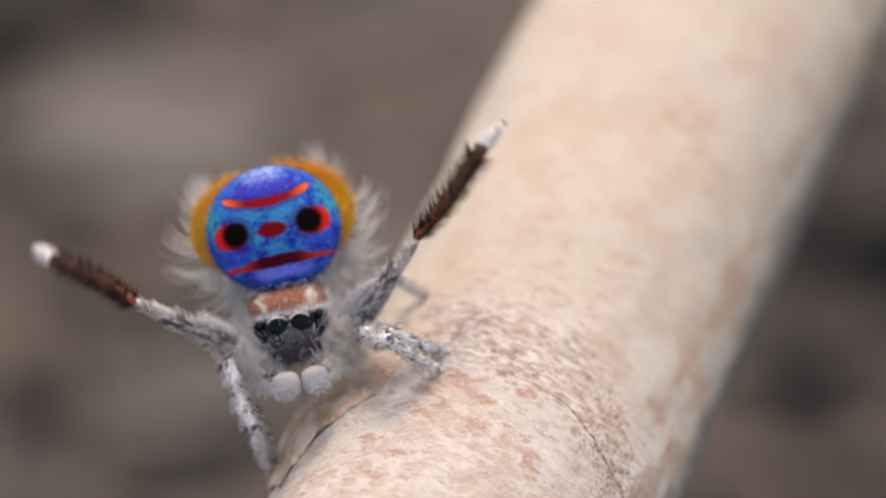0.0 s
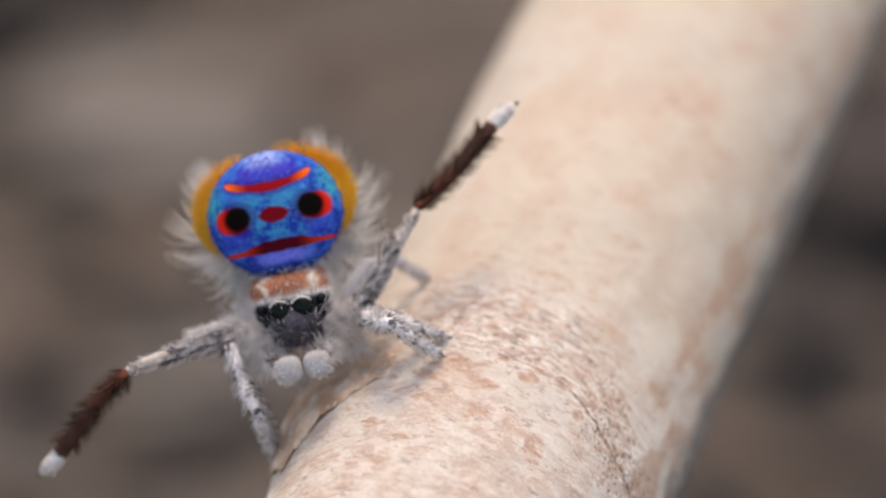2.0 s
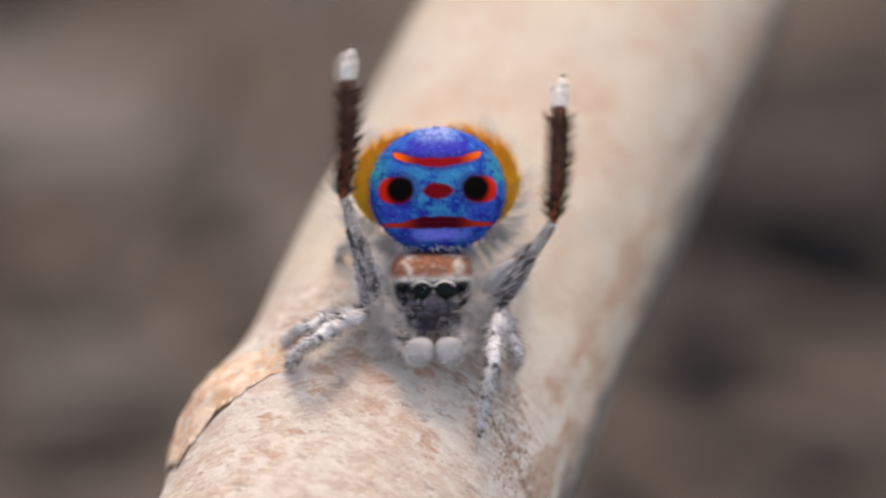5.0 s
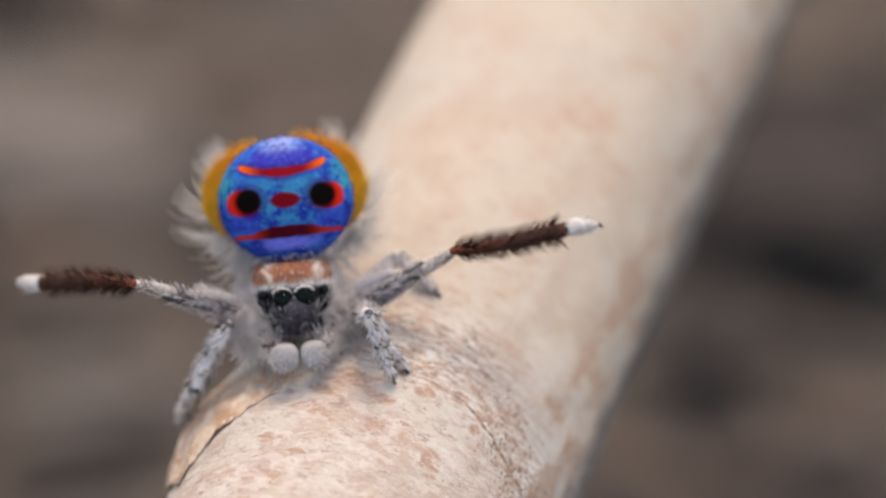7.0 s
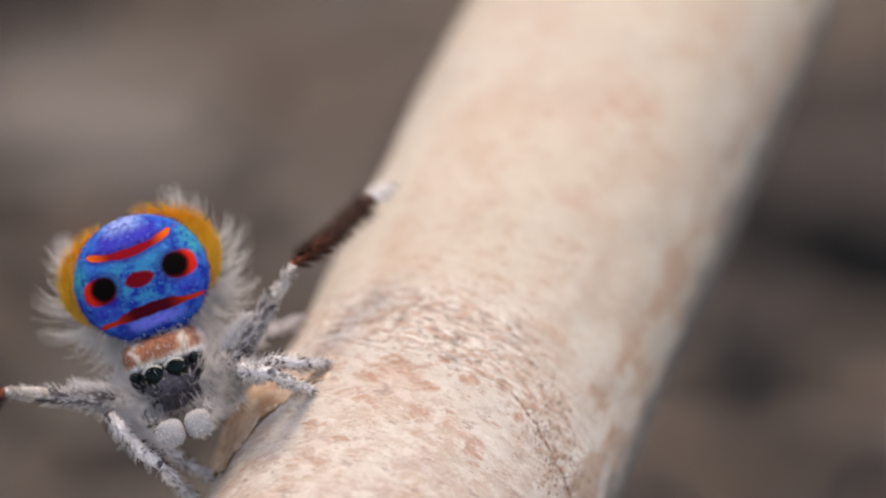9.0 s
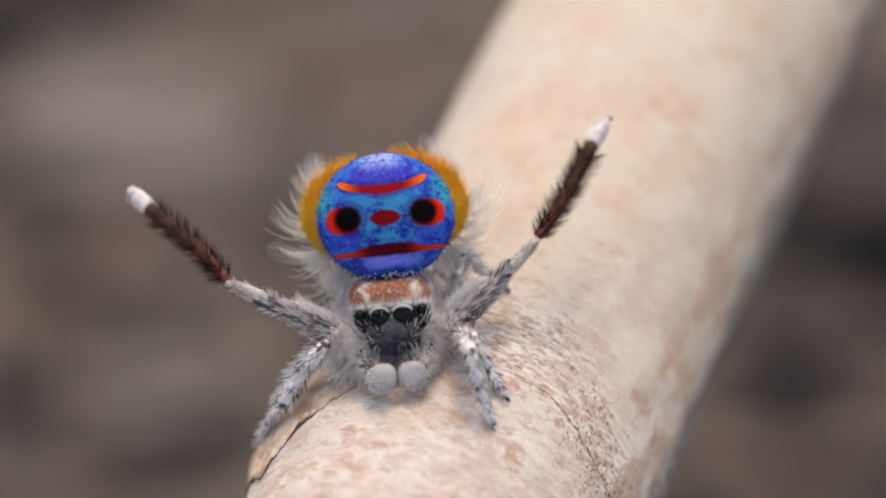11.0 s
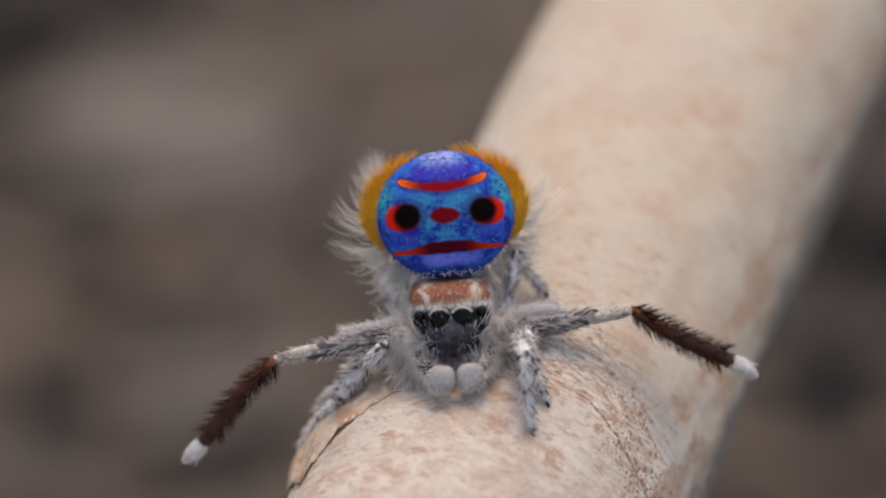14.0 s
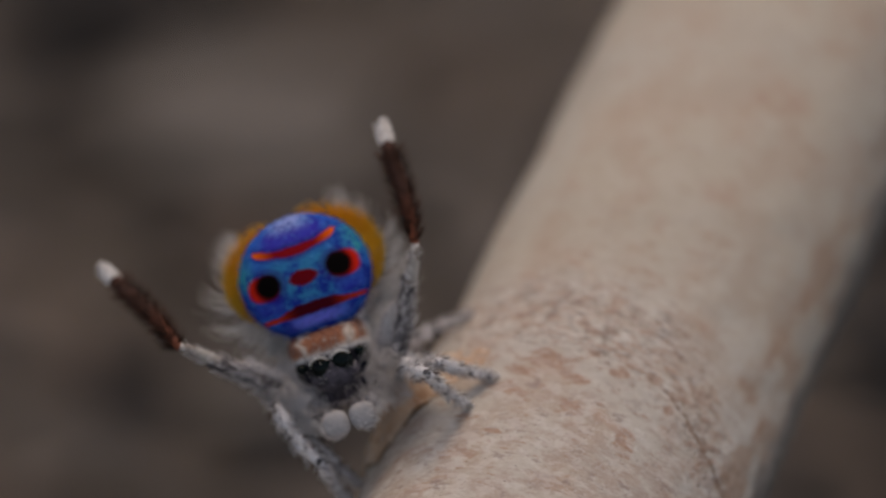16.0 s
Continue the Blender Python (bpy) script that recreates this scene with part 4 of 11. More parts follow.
# ---- what moves ----
def motions():
    walk(spider, [
        (0, pose(-0.002832, -0.000676, -0.001185, -30.55, -10.37, 6.07)),
        (0.7, pose(-0.002840, -0.000658, -0.001153, -30.55, -10.37, 6.07)),
        (2, pose(-0.002838, -0.000676, -0.001184, -30.55, -10.37, 6.07)),
        (2.2, pose(-0.002838, -0.000676, -0.001184, -30.46, -9.51, 5.55)),
        (2.3, pose(-0.002755, -0.000697, -0.001220, -30.38, -8.65, 5.04)),
        (2.4, pose(-0.002578, -0.000645, -0.001130, -30.31, -7.79, 4.53)),
        (2.5, pose(-0.002422, -0.000634, -0.001112, -30.31, -7.79, 4.53)),
        (2.6, pose(-0.002015, -0.000541, -0.001026, -30.19, -6.06, 3.51)),
        (2.7, pose(-0.001625, -0.000378, -0.000938, -30.14, -5.19, 3.01)),
        (2.8, pose(-0.001143, -0.000399, -0.000876, -30.06, -3.46, 2.00)),
        (2.9, pose(-0.000547, -0.000938, -0.000526, -30.03, -2.60, 1.50)),
        (3, pose(0.000226, -0.000984, -0.000526, -30.00, -0.87, 0.50)),
        (3.1, pose(0.000913, -0.000949, -0.000667, -30.00, -0.00, 0.00)),
        (3.2, pose(0.001446, -0.000965, -0.000694, -30.00, -0.00, 0.00)),
        (3.3, pose(0.001612, -0.000973, -0.000709, -30.00, -0.00, 0.00)),
        (3.4, pose(0.001726, -0.000980, -0.000721, -30.00, -0.00, 0.00)),
        (3.5, pose(0.001782, -0.000990, -0.000739, -30.00, -0.00, 0.00)),
        (3.6, pose(0.001753, -0.000982, -0.000725, -30.00, -0.00, 0.00)),
        (3.8, pose(0.001758, -0.000966, -0.000696, -30.00, -0.00, 0.00)),
        (4, pose(0.001746, -0.000969, -0.000702, -30.00, -0.00, 0.00)),
        (4.3, pose(0.001776, -0.000978, -0.000717, -30.00, -0.00, 0.00)),
        (4.5, pose(0.001715, -0.000974, -0.000711, -30.00, -0.00, 0.00)),
        (4.8, pose(0.001762, -0.000971, -0.000705, -30.00, -0.00, 0.00)),
        (5, pose(0.001684, -0.000985, -0.000729, -30.00, -0.87, 0.50)),
        (5.1, pose(0.001136, -0.001070, -0.000629, -30.00, -0.87, 0.50)),
        (5.2, pose(0.000702, -0.000627, -0.000819, -30.03, -2.60, 1.50)),
        (5.3, pose(0.000338, -0.000471, -0.000918, -30.06, -3.48, 2.01)),
        (5.4, pose(0.000006, -0.000389, -0.000996, -30.08, -3.98, 2.30)),
        (5.5, pose(-0.000197, -0.000364, -0.001027, -30.09, -4.33, 2.50)),
        (5.6, pose(-0.000300, -0.000360, -0.001020, -30.11, -4.64, 2.69)),
        (5.8, pose(-0.000426, -0.000344, -0.000992, -30.13, -5.06, 2.93)),
        (6.4, pose(-0.000585, -0.000294, -0.000906, -30.14, -5.19, 3.01)),
        (7, pose(-0.000884, -0.000269, -0.000863, -30.14, -5.19, 3.01)),
        (7.3, pose(-0.000995, -0.000278, -0.000878, -30.14, -5.19, 3.01)),
        (7.4, pose(-0.001205, -0.000305, -0.000926, -30.19, -6.06, 3.51)),
        (7.5, pose(-0.001408, -0.000360, -0.001020, -30.24, -6.92, 4.02)),
        (7.6, pose(-0.001700, -0.000583, -0.001014, -30.31, -7.79, 4.53)),
        (7.7, pose(-0.002227, -0.000895, -0.000969, -30.46, -9.51, 5.55)),
        (7.8, pose(-0.002611, -0.001030, -0.001019, -30.75, -12.09, 7.11)),
        (7.9, pose(-0.003465, -0.001287, -0.001465, -30.99, -13.81, 8.16)),
        (8, pose(-0.003728, -0.001487, -0.001811, -30.87, -12.95, 7.63)),
        (8.2, pose(-0.003937, -0.001528, -0.001883, -31.20, -15.14, 8.99)),
        (8.3, pose(-0.004006, -0.001538, -0.001899, -31.41, -16.38, 9.77)),
        (8.5, pose(-0.003967, -0.001539, -0.001901, -31.57, -17.23, 10.31)),
        (8.9, pose(-0.004044, -0.001562, -0.001942, -31.57, -17.23, 10.31)),
        (9, pose(-0.004042, -0.001565, -0.001946, -31.57, -17.23, 10.31)),
        (9.4, pose(-0.003975, -0.001567, -0.001950, -31.57, -17.23, 10.31)),
        (9.5, pose(-0.004013, -0.001566, -0.001948, -31.57, -17.23, 10.31)),
        (9.6, pose(-0.004140, -0.001522, -0.001872, -31.41, -16.38, 9.77)),
        (9.7, pose(-0.003630, -0.001454, -0.001754, -30.99, -13.81, 8.16)),
        (9.8, pose(-0.003580, -0.001431, -0.001608, -30.99, -13.81, 8.16)),
        (9.9, pose(-0.003225, -0.001549, -0.001312, -30.87, -12.95, 7.63)),
        (10, pose(-0.003002, -0.001605, -0.001208, -30.87, -12.95, 7.63)),
        (10.1, pose(-0.002654, -0.001497, -0.001153, -30.75, -12.09, 7.11)),
        (10.2, pose(-0.002126, -0.001434, -0.001043, -30.55, -10.37, 6.07)),
        (10.3, pose(-0.001771, -0.001276, -0.001040, -30.41, -8.99, 5.24)),
        (10.4, pose(-0.001490, -0.001028, -0.001116, -30.31, -7.81, 4.54)),
        (10.5, pose(-0.001260, -0.000896, -0.001157, -30.24, -6.92, 4.02)),
        (10.6, pose(-0.001063, -0.000889, -0.001145, -30.20, -6.34, 3.68)),
        (10.8, pose(-0.000770, -0.000876, -0.001123, -30.16, -5.64, 3.27)),
        (11, pose(-0.000612, -0.000861, -0.001097, -30.14, -5.19, 3.01)),
        (11.8, pose(-0.000227, -0.000789, -0.000973, -30.09, -4.33, 2.50)),
        (12, pose(-0.000185, -0.000771, -0.000941, -30.09, -4.33, 2.50)),
        (12.3, pose(-0.000245, -0.000753, -0.000910, -30.09, -4.33, 2.50)),
        (12.4, pose(-0.000273, -0.000765, -0.000930, -30.09, -4.33, 2.50)),
        (12.5, pose(-0.000277, -0.000777, -0.000952, -30.09, -4.33, 2.50)),
        (12.7, pose(-0.000228, -0.000749, -0.000902, -30.09, -4.33, 2.50)),
        (13, pose(-0.000305, -0.000763, -0.000927, -30.09, -4.33, 2.50)),
        (13.3, pose(-0.000238, -0.000807, -0.001004, -30.09, -4.33, 2.50)),
        (13.7, pose(-0.000231, -0.000839, -0.001059, -30.09, -4.33, 2.50)),
        (14.1, pose(-0.000257, -0.000821, -0.001027, -30.09, -4.33, 2.50)),
        (14.3, pose(-0.000284, -0.000777, -0.000951, -30.09, -4.33, 2.50)),
        (14.4, pose(-0.000398, -0.001192, -0.000678, -30.14, -5.19, 3.01)),
        (14.5, pose(-0.000677, -0.001242, -0.000765, -30.24, -6.92, 4.02)),
        (14.6, pose(-0.000673, -0.001231, -0.000745, -30.24, -6.92, 4.02)),
        (14.7, pose(-0.000684, -0.001244, -0.000767, -30.21, -6.38, 3.70)),
        (15, pose(-0.000704, -0.001256, -0.000788, -30.02, -1.73, 1.00)),
        (15.1, pose(-0.001124, -0.001416, -0.000741, -30.14, -5.19, 3.01)),
        (15.2, pose(-0.001939, -0.001292, -0.000953, -30.14, -5.19, 3.01)),
        (15.3, pose(-0.002496, -0.001391, -0.001065, -30.38, -8.65, 5.04)),
        (15.4, pose(-0.003517, -0.001656, -0.001522, -30.55, -10.37, 6.07)),
        (15.5, pose(-0.003803, -0.001687, -0.001576, -30.65, -11.23, 6.58)),
        (15.6, pose(-0.003873, -0.001716, -0.001626, -31.26, -15.52, 9.23)),
        (15.7, pose(-0.003812, -0.001745, -0.001677, -31.41, -16.38, 9.77)),
        (16, pose(-0.003824, -0.001800, -0.001773, -31.41, -16.38, 9.77)),
    ])
    walk(tail, [
        (0, pose(0.000039, 0.000781, 0.001774, 0.00, -0.00, 0.00)),
        (0.2, pose(0.000068, 0.000781, 0.001758, 0.00, -0.00, 0.00)),
        (1.7, pose(0.000022, 0.000781, 0.001759, 0.00, -0.00, 0.00)),
        (2, pose(0.000037, 0.000781, 0.001764, 0.00, -0.00, 0.00)),
        (2.2, pose(0.000006, 0.000781, 0.001765, 0.00, -0.00, 0.00)),
        (2.3, pose(-0.000144, 0.000781, 0.001871, 0.00, -0.00, 0.00)),
        (2.4, pose(-0.000044, 0.000781, 0.001816, 0.00, -0.00, 0.00)),
        (2.5, pose(-0.000056, 0.000781, 0.001797, 0.00, -0.00, 0.00)),
        (2.6, pose(-0.000059, 0.000781, 0.001714, 0.00, -0.00, 0.00)),
        (2.6333, pose(0.000173, 0.000781, 0.001747, 0.00, -0.00, 0.00)),
        (2.6667, pose(-0.000025, 0.000781, 0.001686, 0.00, -0.00, 0.00)),
        (2.7, pose(-0.000228, 0.000781, 0.001640, 0.00, -0.00, 0.00)),
        (2.7333, pose(-0.000003, 0.000781, 0.001704, 0.00, -0.00, 0.00)),
        (2.7667, pose(0.000212, 0.000781, 0.001780, 0.00, -0.00, 0.00)),
        (2.8, pose(-0.000018, 0.000781, 0.001762, 0.00, -0.00, 0.00)),
        (2.8333, pose(-0.000249, 0.000781, 0.001730, 0.00, -0.00, 0.00)),
        (2.8667, pose(-0.000040, 0.000781, 0.001774, 0.00, -0.00, 0.00)),
        (2.9, pose(0.000171, 0.000781, 0.001815, 0.00, -0.00, 0.00)),
        (2.9333, pose(-0.000057, 0.000781, 0.001772, 0.00, -0.00, 0.00)),
        (2.9667, pose(-0.000280, 0.000781, 0.001733, 0.00, -0.00, 0.00)),
        (3, pose(-0.000059, 0.000781, 0.001787, 0.00, -0.00, 0.00)),
        (3.0333, pose(0.000168, 0.000781, 0.001847, 0.00, -0.00, 0.00)),
        (3.0667, pose(-0.000039, 0.000781, 0.001818, 0.00, -0.00, 0.00)),
        (3.1, pose(-0.000236, 0.000781, 0.001780, 0.00, -0.00, 0.00)),
        (3.1333, pose(0.000017, 0.000781, 0.001819, 0.00, -0.00, 0.00)),
        (3.1667, pose(0.000273, 0.000781, 0.001851, 0.00, -0.00, 0.00)),
        (3.2, pose(0.000069, 0.000781, 0.001801, 0.00, -0.00, 0.00)),
        (3.3, pose(0.000107, 0.000781, 0.001789, 0.00, -0.00, 0.00)),
        (3.4, pose(0.000116, 0.000781, 0.001796, 0.00, -0.00, 0.00)),
        (3.5, pose(0.000054, 0.000781, 0.001817, 0.00, -0.00, 0.00)),
        (3.6, pose(0.000053, 0.000781, 0.001827, 0.00, -0.00, 0.00)),
        (4, pose(0.000158, 0.000781, 0.001817, 0.00, -0.00, 0.00)),
        (4.3, pose(0.000138, 0.000781, 0.001828, 0.00, -0.00, 0.00)),
        (4.6, pose(0.000147, 0.000781, 0.001776, 0.00, -0.00, 0.00)),
        (4.8, pose(0.000138, 0.000781, 0.001786, 0.00, -0.00, 0.00)),
        (4.9, pose(0.000169, 0.000781, 0.001776, 0.00, -0.00, 0.00)),
        (5, pose(0.000117, 0.000781, 0.001827, 0.00, -0.00, 0.00)),
        (5.0333, pose(0.000271, 0.000781, 0.001852, 0.00, -0.00, 0.00)),
        (5.0667, pose(0.000191, 0.000781, 0.001822, 0.00, -0.00, 0.00)),
        (5.1, pose(0.000086, 0.000781, 0.001801, 0.00, -0.00, 0.00)),
        (5.1333, pose(0.000189, 0.000781, 0.001849, 0.00, -0.00, 0.00)),
        (5.1667, pose(0.000267, 0.000781, 0.001908, 0.00, -0.00, 0.00)),
        (5.2, pose(0.000095, 0.000781, 0.001904, 0.00, -0.00, 0.00)),
        (5.2333, pose(-0.000057, 0.000781, 0.001883, 0.00, -0.00, 0.00)),
        (5.2667, pose(0.000064, 0.000781, 0.001903, 0.00, -0.00, 0.00)),
        (5.3, pose(0.000193, 0.000781, 0.001918, 0.00, -0.00, 0.00)),
        (5.3333, pose(0.000068, 0.000781, 0.001878, 0.00, -0.00, 0.00)),
        (5.3667, pose(-0.000054, 0.000781, 0.001837, 0.00, -0.00, 0.00)),
        (5.4, pose(0.000080, 0.000781, 0.001855, 0.00, -0.00, 0.00)),
        (5.5, pose(0.000103, 0.000781, 0.001813, 0.00, -0.00, 0.00)),
        (5.8, pose(0.000107, 0.000781, 0.001788, 0.00, -0.00, 0.00)),
        (7.3, pose(0.000017, 0.000781, 0.001793, 0.00, -0.00, 0.00)),
        (7.4, pose(0.000209, 0.000781, 0.001819, 0.00, -0.00, 0.00)),
        (7.4333, pose(0.000067, 0.000781, 0.001801, 0.00, -0.00, 0.00)),
        (7.4667, pose(-0.000088, 0.000781, 0.001790, 0.00, -0.00, 0.00)),
        (7.5, pose(0.000020, 0.000781, 0.001827, 0.00, -0.00, 0.00)),
        (7.5333, pose(0.000139, 0.000781, 0.001855, 0.00, -0.00, 0.00)),
        (7.5667, pose(0.000008, 0.000781, 0.001824, 0.00, -0.00, 0.00)),
        (7.6, pose(-0.000117, 0.000781, 0.001794, 0.00, -0.00, 0.00)),
        (7.6333, pose(0.000026, 0.000781, 0.001819, 0.00, -0.00, 0.00)),
        (7.6667, pose(0.000172, 0.000781, 0.001841, 0.00, -0.00, 0.00)),
        (7.7, pose(0.000050, 0.000781, 0.001787, 0.00, -0.00, 0.00)),
        (7.7333, pose(-0.000086, 0.000781, 0.001698, 0.00, -0.00, 0.00)),
        (7.7667, pose(0.000024, 0.000781, 0.001640, 0.00, -0.00, 0.00)),
        (7.8, pose(0.000131, 0.000781, 0.001598, 0.00, -0.00, 0.00)),
        (7.8333, pose(-0.000015, 0.000781, 0.001553, 0.00, -0.00, 0.00)),
        (7.8667, pose(-0.000158, 0.000781, 0.001556, 0.00, -0.00, 0.00)),
        (7.9, pose(-0.000049, 0.000781, 0.001633, 0.00, -0.00, 0.00)),
        (7.9333, pose(0.000053, 0.000781, 0.001719, 0.00, -0.00, 0.00)),
        (7.9667, pose(-0.000097, 0.000781, 0.001748, 0.00, -0.00, 0.00)),
        (8, pose(-0.000232, 0.000781, 0.001745, 0.00, -0.00, 0.00)),
        (8.1, pose(-0.000012, 0.000781, 0.001754, 0.00, -0.00, 0.00)),
        (8.2, pose(0.000077, 0.000781, 0.001735, 0.00, -0.00, 0.00)),
        (8.3, pose(0.000132, 0.000781, 0.001726, 0.00, -0.00, 0.00)),
        (8.5, pose(0.000061, 0.000781, 0.001749, 0.00, -0.00, 0.00)),
        (8.6, pose(0.000060, 0.000781, 0.001751, 0.00, -0.00, 0.00)),
        (8.9, pose(0.000123, 0.000781, 0.001738, 0.00, -0.00, 0.00)),
        (9.2, pose(0.000120, 0.000781, 0.001761, 0.00, -0.00, 0.00)),
        (9.5, pose(0.000126, 0.000781, 0.001749, 0.00, -0.00, 0.00)),
        (9.6, pose(0.000017, 0.000781, 0.001640, 0.00, -0.00, 0.00)),
        (9.6333, pose(0.000154, 0.000781, 0.001653, 0.00, -0.00, 0.00)),
        (9.6667, pose(0.000040, 0.000781, 0.001611, 0.00, -0.00, 0.00)),
        (9.7, pose(-0.000078, 0.000781, 0.001592, 0.00, -0.00, 0.00)),
        (9.7333, pose(0.000055, 0.000781, 0.001648, 0.00, -0.00, 0.00)),
        (9.7667, pose(0.000186, 0.000781, 0.001712, 0.00, -0.00, 0.00)),
        (9.8, pose(0.000051, 0.000781, 0.001712, 0.00, -0.00, 0.00)),
        (9.8333, pose(-0.000094, 0.000781, 0.001687, 0.00, -0.00, 0.00)),
        (9.8667, pose(0.000020, 0.000781, 0.001697, 0.00, -0.00, 0.00)),
        (9.9, pose(0.000140, 0.000781, 0.001707, 0.00, -0.00, 0.00)),
        (9.9333, pose(0.000007, 0.000781, 0.001673, 0.00, -0.00, 0.00)),
        (9.9667, pose(-0.000122, 0.000781, 0.001645, 0.00, -0.00, 0.00)),
        (10, pose(0.000013, 0.000781, 0.001680, 0.00, -0.00, 0.00)),
        (10.033, pose(0.000152, 0.000781, 0.001731, 0.00, -0.00, 0.00)),
        (10.067, pose(0.000029, 0.000781, 0.001736, 0.00, -0.00, 0.00)),
        (10.1, pose(-0.000106, 0.000781, 0.001730, 0.00, -0.00, 0.00)),
        (10.133, pose(0.000001, 0.000781, 0.001752, 0.00, -0.00, 0.00)),
        (10.167, pose(0.000100, 0.000781, 0.001761, 0.00, -0.00, 0.00)),
        (10.2, pose(-0.000052, 0.000781, 0.001721, 0.00, -0.00, 0.00)),
        (10.233, pose(-0.000190, 0.000781, 0.001690, 0.00, -0.00, 0.00)),
        (10.267, pose(-0.000059, 0.000781, 0.001719, 0.00, -0.00, 0.00)),
        (10.3, pose(0.000078, 0.000781, 0.001752, 0.00, -0.00, 0.00)),
        (10.333, pose(-0.000040, 0.000781, 0.001737, 0.00, -0.00, 0.00)),
        (10.367, pose(-0.000157, 0.000781, 0.001723, 0.00, -0.00, 0.00)),
        (10.4, pose(-0.000012, 0.000781, 0.001760, 0.00, -0.00, 0.00)),
        (10.433, pose(0.000131, 0.000781, 0.001796, 0.00, -0.00, 0.00)),
        (10.467, pose(0.000013, 0.000781, 0.001777, 0.00, -0.00, 0.00)),
        (10.5, pose(-0.000108, 0.000781, 0.001753, 0.00, -0.00, 0.00)),
        (10.533, pose(0.000028, 0.000781, 0.001778, 0.00, -0.00, 0.00)),
        (10.567, pose(0.000164, 0.000781, 0.001804, 0.00, -0.00, 0.00)),
        (10.6, pose(0.000038, 0.000781, 0.001778, 0.00, -0.00, 0.00)),
        (10.7, pose(0.000056, 0.000781, 0.001779, 0.00, -0.00, 0.00)),
        (10.9, pose(0.000076, 0.000781, 0.001785, 0.00, -0.00, 0.00)),
        (12.2, pose(0.000063, 0.000781, 0.001791, 0.00, -0.00, 0.00)),
        (12.3, pose(0.000063, 0.000781, 0.001797, 0.00, -0.00, 0.00)),
        (12.5, pose(0.000019, 0.000781, 0.001871, 0.00, -0.00, 0.00)),
        (12.7, pose(0.000073, 0.000781, 0.001792, 0.00, -0.00, 0.00)),
        (12.9, pose(0.000040, 0.000781, 0.001788, 0.00, -0.00, 0.00)),
        (13, pose(0.000058, 0.000781, 0.001762, 0.00, -0.00, 0.00)),
        (13.2, pose(0.000023, 0.000781, 0.001833, 0.00, -0.00, 0.00)),
        (13.5, pose(0.000024, 0.000781, 0.001861, 0.00, -0.00, 0.00)),
        (14.2, pose(0.000075, 0.000781, 0.001855, 0.00, -0.00, 0.00)),
        (14.3, pose(0.000083, 0.000781, 0.001824, 0.00, -0.00, 0.00)),
        (14.4, pose(0.000087, 0.000781, 0.001830, 0.00, -0.00, 0.00)),
        (14.433, pose(0.000222, 0.000781, 0.001852, 0.00, -0.00, 0.00)),
        (14.467, pose(0.000079, 0.000781, 0.001812, 0.00, -0.00, 0.00)),
        (14.5, pose(-0.000069, 0.000781, 0.001774, 0.00, -0.00, 0.00)),
        (14.7, pose(0.000128, 0.000781, 0.001851, 0.00, -0.00, 0.00)),
        (14.8, pose(0.000114, 0.000781, 0.001871, 0.00, -0.00, 0.00)),
        (14.9, pose(0.000246, 0.000781, 0.001868, 0.00, -0.00, 0.00)),
        (14.933, pose(0.000044, 0.000781, 0.001825, 0.00, -0.00, 0.00)),
        (14.967, pose(-0.000161, 0.000781, 0.001774, 0.00, -0.00, 0.00)),
        (15, pose(0.000055, 0.000781, 0.001799, 0.00, -0.00, 0.00)),
        (15.033, pose(0.000274, 0.000781, 0.001813, 0.00, -0.00, 0.00)),
        (15.067, pose(0.000049, 0.000781, 0.001731, 0.00, -0.00, 0.00)),
        (15.1, pose(-0.000179, 0.000781, 0.001659, 0.00, -0.00, 0.00)),
        (15.133, pose(0.000040, 0.000781, 0.001691, 0.00, -0.00, 0.00)),
        (15.167, pose(0.000266, 0.000781, 0.001732, 0.00, -0.00, 0.00)),
        (15.2, pose(0.000042, 0.000781, 0.001678, 0.00, -0.00, 0.00)),
        (15.233, pose(-0.000197, 0.000781, 0.001608, 0.00, -0.00, 0.00)),
        (15.267, pose(0.000004, 0.000781, 0.001619, 0.00, -0.00, 0.00)),
        (15.3, pose(0.000222, 0.000781, 0.001644, 0.00, -0.00, 0.00)),
        (15.333, pose(0.000025, 0.000781, 0.001613, 0.00, -0.00, 0.00)),
        (15.367, pose(-0.000168, 0.000781, 0.001595, 0.00, -0.00, 0.00)),
        (15.4, pose(0.000050, 0.000781, 0.001640, 0.00, -0.00, 0.00)),
        (15.433, pose(0.000241, 0.000781, 0.001662, 0.00, -0.00, 0.00)),
        (15.467, pose(-0.000003, 0.000781, 0.001597, 0.00, -0.00, 0.00)),
        (15.5, pose(-0.000230, 0.000781, 0.001540, 0.00, -0.00, 0.00)),
        (15.533, pose(0.000004, 0.000781, 0.001576, 0.00, -0.00, 0.00)),
        (15.567, pose(0.000275, 0.000781, 0.001627, 0.00, -0.00, 0.00)),
        (15.6, pose(0.000092, 0.000781, 0.001592, 0.00, -0.00, 0.00)),
        (15.7, pose(0.000080, 0.000781, 0.001604, 0.00, -0.00, 0.00)),
        (16, pose(0.000021, 0.000781, 0.001676, 0.00, -0.00, 0.00)),
    ])
